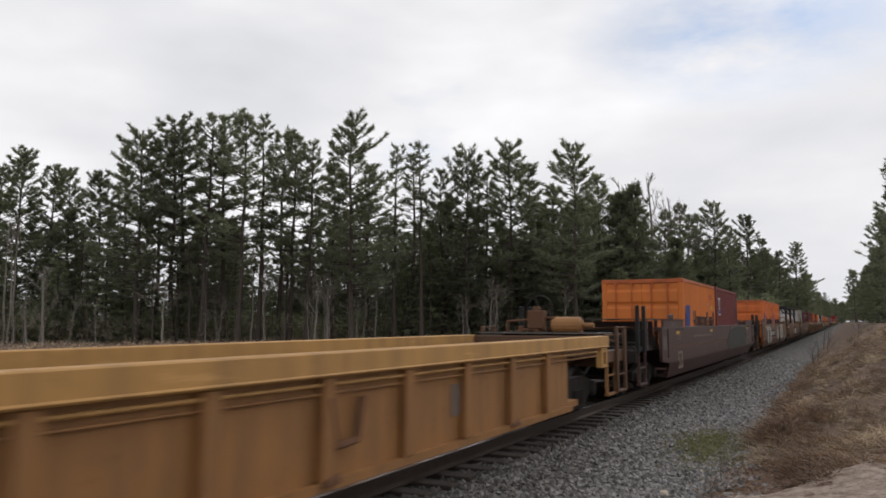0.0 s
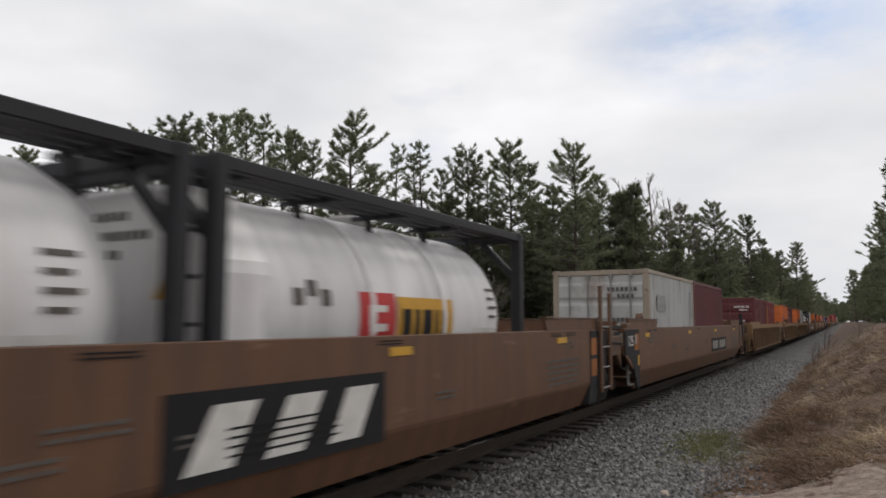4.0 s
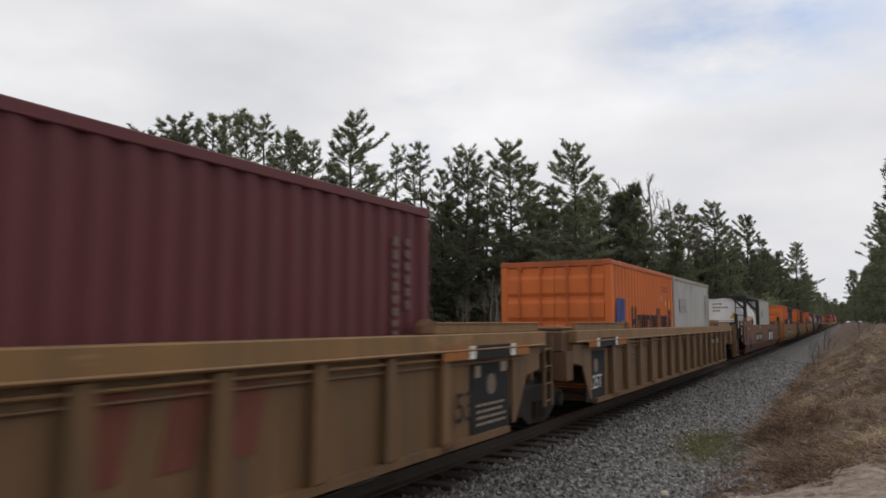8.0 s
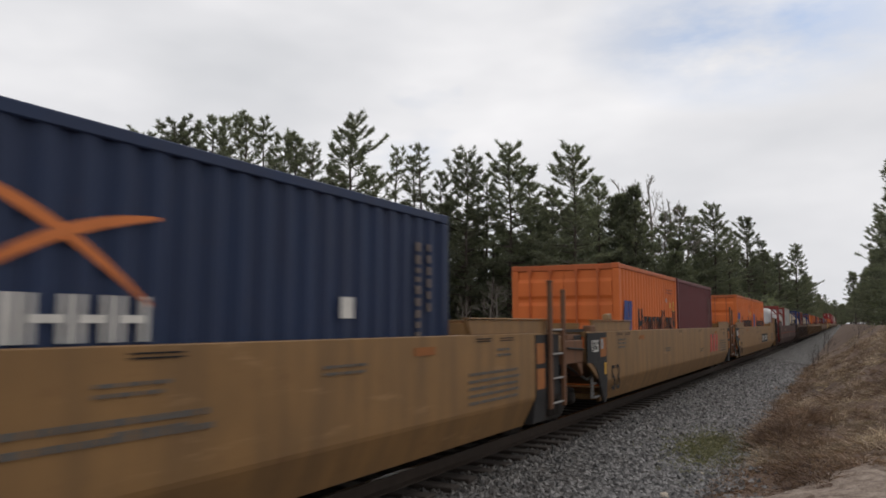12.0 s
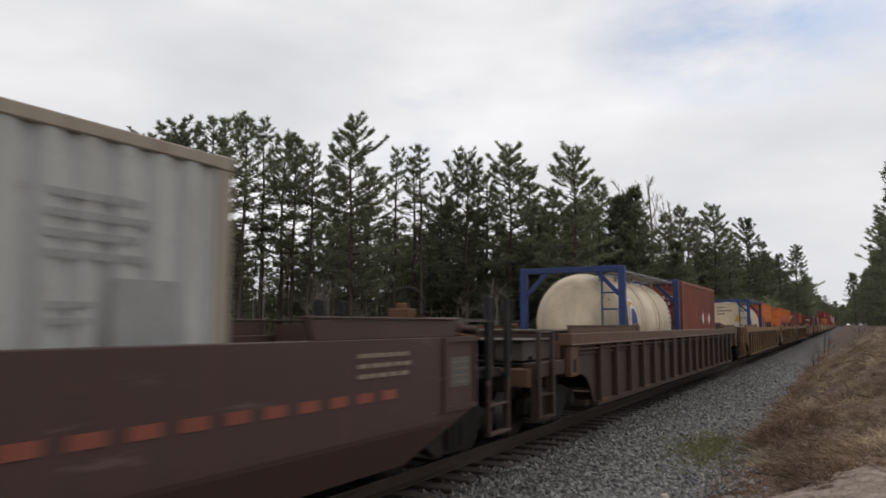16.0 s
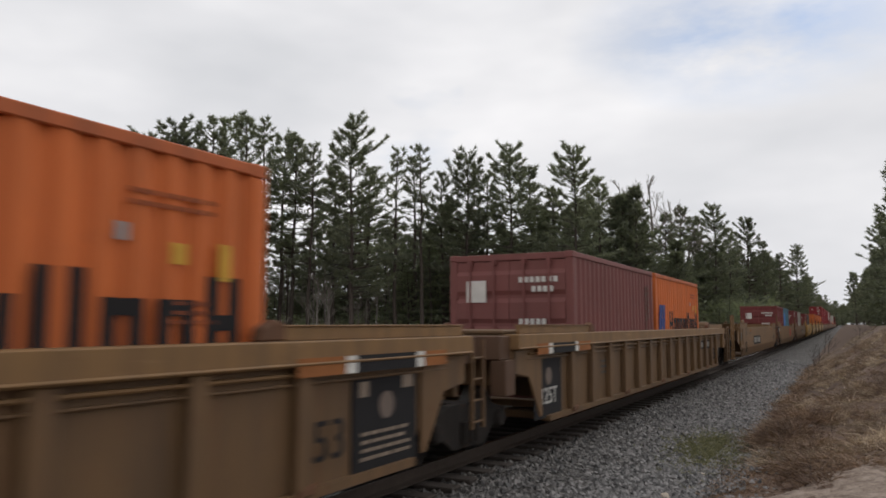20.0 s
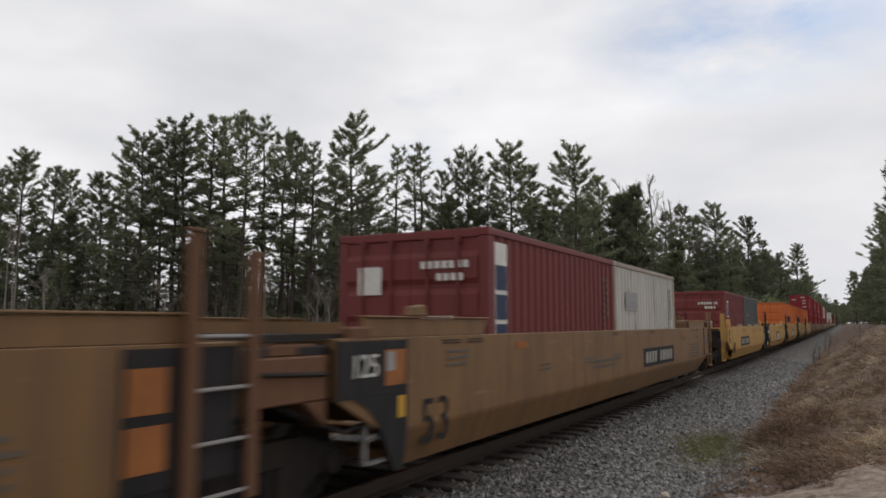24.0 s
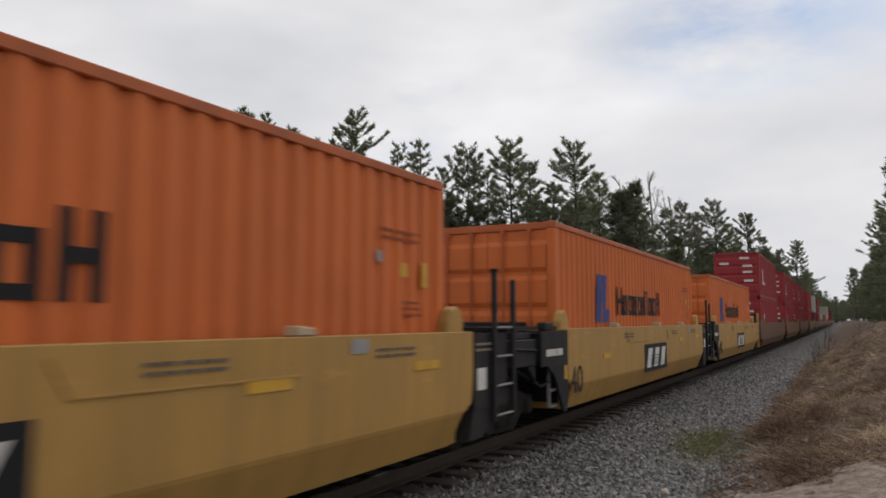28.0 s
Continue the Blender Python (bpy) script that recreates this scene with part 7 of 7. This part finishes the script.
# -- the cars behind, which stay far off --
frng = random.Random(8)
place, row = 527.6, 0
while place < 840:
    stack = row in (0, 1, 2, 3, 5, 9, 10) or row > 12 and frng.random() < 0.4
    last = row % 3 == 2
    smooth_car("well_car", TAN if row % 2 else BROWN, place - 9.3, place + 9.3, "open" if row % 3 == 0 else "joint", "open" if last else "joint", "tan flat-sided well car far down the train", near=False)
    col = RED if row in (0, 1, 2, 3, 5) else CHALK if row in (4, 6) else frng.choice((RED, MAROON, ORANGE, CHALK, OXIDE))
    for k in range(2 if stack or row == 4 else 1):
        c = box_container(place, col if k or row != 4 else MAROON, 12.19, 2.591, k * 2.6, {RED: "bright red", CHALK: "chalky white", ORANGE: "orange", MAROON: "maroon", OXIDE: "red oxide"}[col] + " forty-foot container, " + ("stacked" if k else "in its well"), near=False)
        if row < 3:
            part("white_mark", "far_mark", lambda s: s.prism(((0, 0), (0.3, 0), (0.5, 0.9), (0.2, 0.9)), 0, 0, 0.006).prism(((0.6, 0), (1.3, 0), (1.2, 0.2), (0.7, 0.2)), 0, 0, 0.006), WHITE_INK, c, m=pose(1.209, -4.2, 0.8))
            part("door_mark", "far_mark_b", lambda s: [s.box(x0, x0 + 0.5, 0, 0.006, z, z + 0.12) for x0, z in ((-0.9, 1.9), (0.2, 2.2), (0.35, 1.75), (0.35, 1.4), (0.4, 0.9))], WHITE_INK, c, m=pose(0, -6.12, 0))
    place += 24.0 if last else 20.0
    row += 1


# ---- brush, grass and small things beside the track ----
def blades(name, spots, count, length, width, material, label, category, lean=0.5, seed=3):
    """Tufts of grass or thin stalks as one mesh: each spot bursts upwards and falls aside."""
    g = np.random.default_rng(seed)
    at = np.array([(x, y, max(ground_z(x, y), ballast_z(x, y)) - 0.02) for x, y, _ in spots])
    size = np.array([k for *_, k in spots])
    at = np.repeat(at, count, 0) + g.normal(0, 0.05, (len(spots) * count, 3)) * np.array((1, 1, 0.1))
    k = np.repeat(size, count)
    n = len(at)
    d = g.normal(size=(n, 3)) * np.array((lean, lean, 0.15)) + np.array((0, 0, 0.8))
    d /= np.linalg.norm(d, axis=1)[:, None]
    s = np.cross(d, g.normal(size=(n, 3)))
    s /= np.linalg.norm(s, axis=1)[:, None]
    q = (length * k * g.uniform(0.5, 1.3, n))[:, None]
    mid = at + d * q * 0.55
    fall = d * np.array((1.3, 1.3, 0.35)) + g.normal(0, 0.55, (n, 3)) * np.array((1, 1, 0.4))
    tip = mid + fall * q * 0.5
    w = (width * g.uniform(0.6, 1.3, n))[:, None]
    v = np.stack((at - s * w, at + s * w, mid + s * w * 0.7, mid - s * w * 0.7, tip), 1).reshape(-1, 3)
    f = []
    for i in range(n):
        a = 5 * i
        f += [(a, a + 1, a + 2, a + 3), (a + 3, a + 2, a + 4)]
    me = bpy.data.meshes.new(name)
    me.from_pydata(v.tolist(), [], f)
    me.materials.append(material)
    return tagged(new(name, me), label, category, kind="stuff")


grng = random.Random(19)


def bank_spots(count, x, y, lo, hi, power=1.6):
    out = []
    while len(out) < count:
        py = y[0] + (y[1] - y[0]) * grng.random() ** power
        px = grng.uniform(*x)
        if px < -2.05 + 0.2 * noise.noise((px, py * 0.4, 2)) + 0.4 * ease(6, 14, py) or sandy(px, py):
            continue
        out.append((px, py, grng.uniform(lo, hi)))
    return out


def patchy(spots, scale, shift, low):
    """Keeps the spots that fall in the thick patches of an uneven cover."""
    return [(x, y, k * (0.6 + 0.9 * max(0.0, noise.noise((x * scale, y * scale * 0.5, shift)) + 0.3))) for x, y, k in spots if noise.noise((x * scale, y * scale * 0.5, shift)) > low]


blades("dry_grass", patchy(bank_spots(13000, (-1.3, 5.0), (12.0, 60), 0.5, 1.2), 1.1, 4, -0.02), 8, 0.16, 0.007, DRY_GRASS, "matted pale dry grass covering the bank", "grass", 1.5)
blades("leaf_litter", bank_spots(6000, (-2.2, 4.5), (6.0, 34), 0.4, 1.0) + [(grng.uniform(-1.4, 3.0), grng.uniform(5.5, 11.5), grng.uniform(0.25, 0.7)) for _ in range(2400)], 7, 0.075, 0.011, LITTER, "brown dead leaves and stalks on the soil", "litter", 2.6, 14)
blades("soil_stalks", [k for k in ((grng.uniform(-1.9, 2.6), grng.uniform(8.2, 13.0), grng.uniform(0.5, 1.1)) for _ in range(2600)) if not sandy(k[0], k[1])], 9, 0.13, 0.006, BRUSH, "short dead brown stalks matted on the soil", "litter", 2.0, 44)
blades("fallen_straw", patchy(bank_spots(2600, (-1.5, 4.5), (9.5, 40), 0.8, 1.5), 0.6, 31, 0.12), 12, 0.20, 0.006, DRY_GRASS, "pale fallen straw lying on the bank", "grass", 2.0, 15)
blades("dead_brush", patchy(bank_spots(4200, (-1.7, 3.2), (9.0, 42), 0.7, 1.4), 0.9, 9, 0.06), 20, 0.19, 0.0055, BRUSH, "tangled dead brown brush on the bank", "brush", 1.5, 4)
blades("edge_brush", [(-1.35 + grng.gauss(0, 0.22), 14.5 + 30 * grng.random() ** 1.2, grng.uniform(0.4, 1.0)) for _ in range(420)], 20, 0.28, 0.0055, LITTER, "low brown brush along the ballast's edge", "brush", 1.3, 24)
for x, y, k in ((-1.05, 14.6, 1.1), (-0.75, 15.8, 1.2), (-0.3, 13.0, 0.9)):
    blades("brush_clump", [(x + grng.gauss(0, 0.16 * k), y + grng.gauss(0, 0.22 * k), k * grng.uniform(0.7, 1.2)) for _ in range(70)], 34, 0.40, 0.006, BRUSH, "reddish brown clump of dead brush", "brush", 0.9, int(10 * y))
blades("green_grass", [(-2.08 + grng.gauss(0, 0.30), 13.9 + grng.gauss(0, 1.0), grng.uniform(0.6, 1.2)) for _ in range(2200)], 9, 0.11, 0.006, GREEN_GRASS, "patch of short dull green grass at the ballast's foot", "grass", 1.3, 6)
tufts = []
for _ in range(150):
    x, y, k = grng.uniform(-0.9, 4.6), 12.5 + 32 * grng.random() ** 1.5, grng.uniform(0.6, 1.2)
    tufts += [(x + grng.gauss(0, 0.10), y + grng.gauss(0, 0.12), k * grng.uniform(0.7, 1.2)) for _ in range(9)]
blades("straw_tussocks", tufts, 10, 0.30, 0.006, DRY_GRASS, "pale straw tussocks standing on the bank", "grass", 0.75, 41)
blades("field_grass", [(grng.uniform(-70, -11), grng.uniform(0, 85), grng.uniform(0.8, 1.6)) for _ in range(3000)], 6, 0.5, 0.03, DRY_GRASS, "dry grass in the clearing behind the train", "grass", 0.7, 8)

SHRUB = [bare_kind(51, 1.5, 0.6, 0.02, BARK, 3, 0.12, 0.14), bare_kind(52, 1.4, 0.7, 0.02, BARK, 3, 0.12, 0.14)]
for x, y, k in ((-1.3, 31, 0.5), (-1.2, 36, 0.6), (-1.4, 41, 0.7), (-1.3, 45, 0.8), (0.4, 36, 0.5), (1.2, 40, 0.6), (-1.0, 55, 1.1), (-1.4, 64, 1.2), (0.8, 52, 1.0)):
    planted("leafless_shrub", grng.choice(SHRUB), 2.0, x, y, k, grng.uniform(0, 360), "leafless brown shrub on the bank", "shrub", "shrubs on the bank")

# thin dead weeds and pale stones at the foot of the bank
WEED = bare_kind(61, 0.8, 0.3, 0.35, BARK, 1, 0.045, 0.12)
for i in range(9):
    planted("dead_weed", WEED, 0.8, grng.uniform(-1.6, -0.2), grng.uniform(9, 14), 0.6, grng.uniform(0, 360), "thin dead weed stalk", "weed", "dead weeds")


def rock(name, x, y, z, size, material, label, seed):
    r = random.Random(seed)
    bm = bmesh.new()
    bmesh.ops.create_icosphere(bm, subdivisions=2, radius=size)
    for v in bm.verts:
        v.co = Vector((v.co.x, v.co.y * 1.2, v.co.z * 0.65)) * (1 + 0.35 * noise.noise(v.co / size * 1.4 + Vector((seed, 0, 0))))
    me = bpy.data.meshes.new(name)
    bm.to_mesh(me)
    bm.free()
    me.materials.append(material)
    ob = tagged(new(name, me), label, "stone")
    ob.location = (x, y, z)
    return ob


PALE_STONE = plain("pale_stone", (0.42, 0.36, 0.29), 0.9, 0, 0.3, 8, 0.4)
rock("stone", -2.1, 9.75, ballast_z(-2.1, 9.75) + 0.03, 0.06, PALE_STONE, "pale tan stone at the ballast's foot", 3)
rock("stone", -1.75, 9.6, ground_z(-1.75, 9.6) + 0.03, 0.05, PALE_STONE, "pale tan stone at the ballast's foot", 5)
rock("flat_stone", -1.95, 11.6, ground_z(-1.95, 11.6) + 0.02, 0.12, PALE_STONE, "flat grey stone in the green grass", 9)
for x, y, k in ((-91, 53, 1.4), (-85, 58, 1.2), (-78, 62, 1.0), (-66, 60, 0.9), (-72, 52, 0.9), (-88, 47, 1.1)):
    b = rock("snow_patch", x, y, ground_z(x, y), k, SNOW, "melting patch of old snow in the clearing", int(-x))
    b.scale = (1.6, 1.6, 0.5)
    b["category"] = "snow"

# ---- the ties ----
for i in range(118):
    y = 0.4 + i * 0.52
    part("tie", ("tie", i % 3), lambda s: s.box(-1.28, 1.30, -0.115, 0.115, 0.14, 0.328), TIE_WOOD, track, m=pose(0.05 * noise.noise((i * 3.1, 0, 0)), y, 0, 0, 0, 1.5 * noise.noise((i * 1.7, 5, 0))), bevel=0.012)
part("far_ties", "far_ties", lambda s: [s.box(-1.28, 1.30, y - 0.115, y + 0.115, 0.14, 0.328) for y in (62 + 0.52 * k for k in range(300))] + [s.box(-1.28, 1.30, y - 0.115, y + 0.115, 0.14, 0.328) for y in (-30 + 0.52 * k for k in range(58))], TIE_WOOD, track)


def motions():
    """The train runs past at a nearly even speed, and the near wheels roll with it."""
    times = [2.0 * i for i in range(15)]
    for ob, place, z in MOVING:
        walk(ob, [(t, pose(TRACK_X, place - travel(t), z)) for t in times])
    for ws, a, place in ROLLING:
        # close turns while the wheel is between 26 m ahead and 4 m behind
        first = next((k for k in range(0, 841) if place - travel(k / 30) < 22), 840)
        last = next((k for k in range(0, 841) if place - travel(k / 30) < -3), 840)
        steps = sorted({0, 840, *range(first, last + 1)})
        spin = lambda k: math.degrees((travel(min(max(k, first), last) / 30) - travel(first / 30)) / 0.418)
        walk(ws, [(k / 30, pose(0, a, 0.42, spin(k), 0, 0)) for k in steps])


motions()
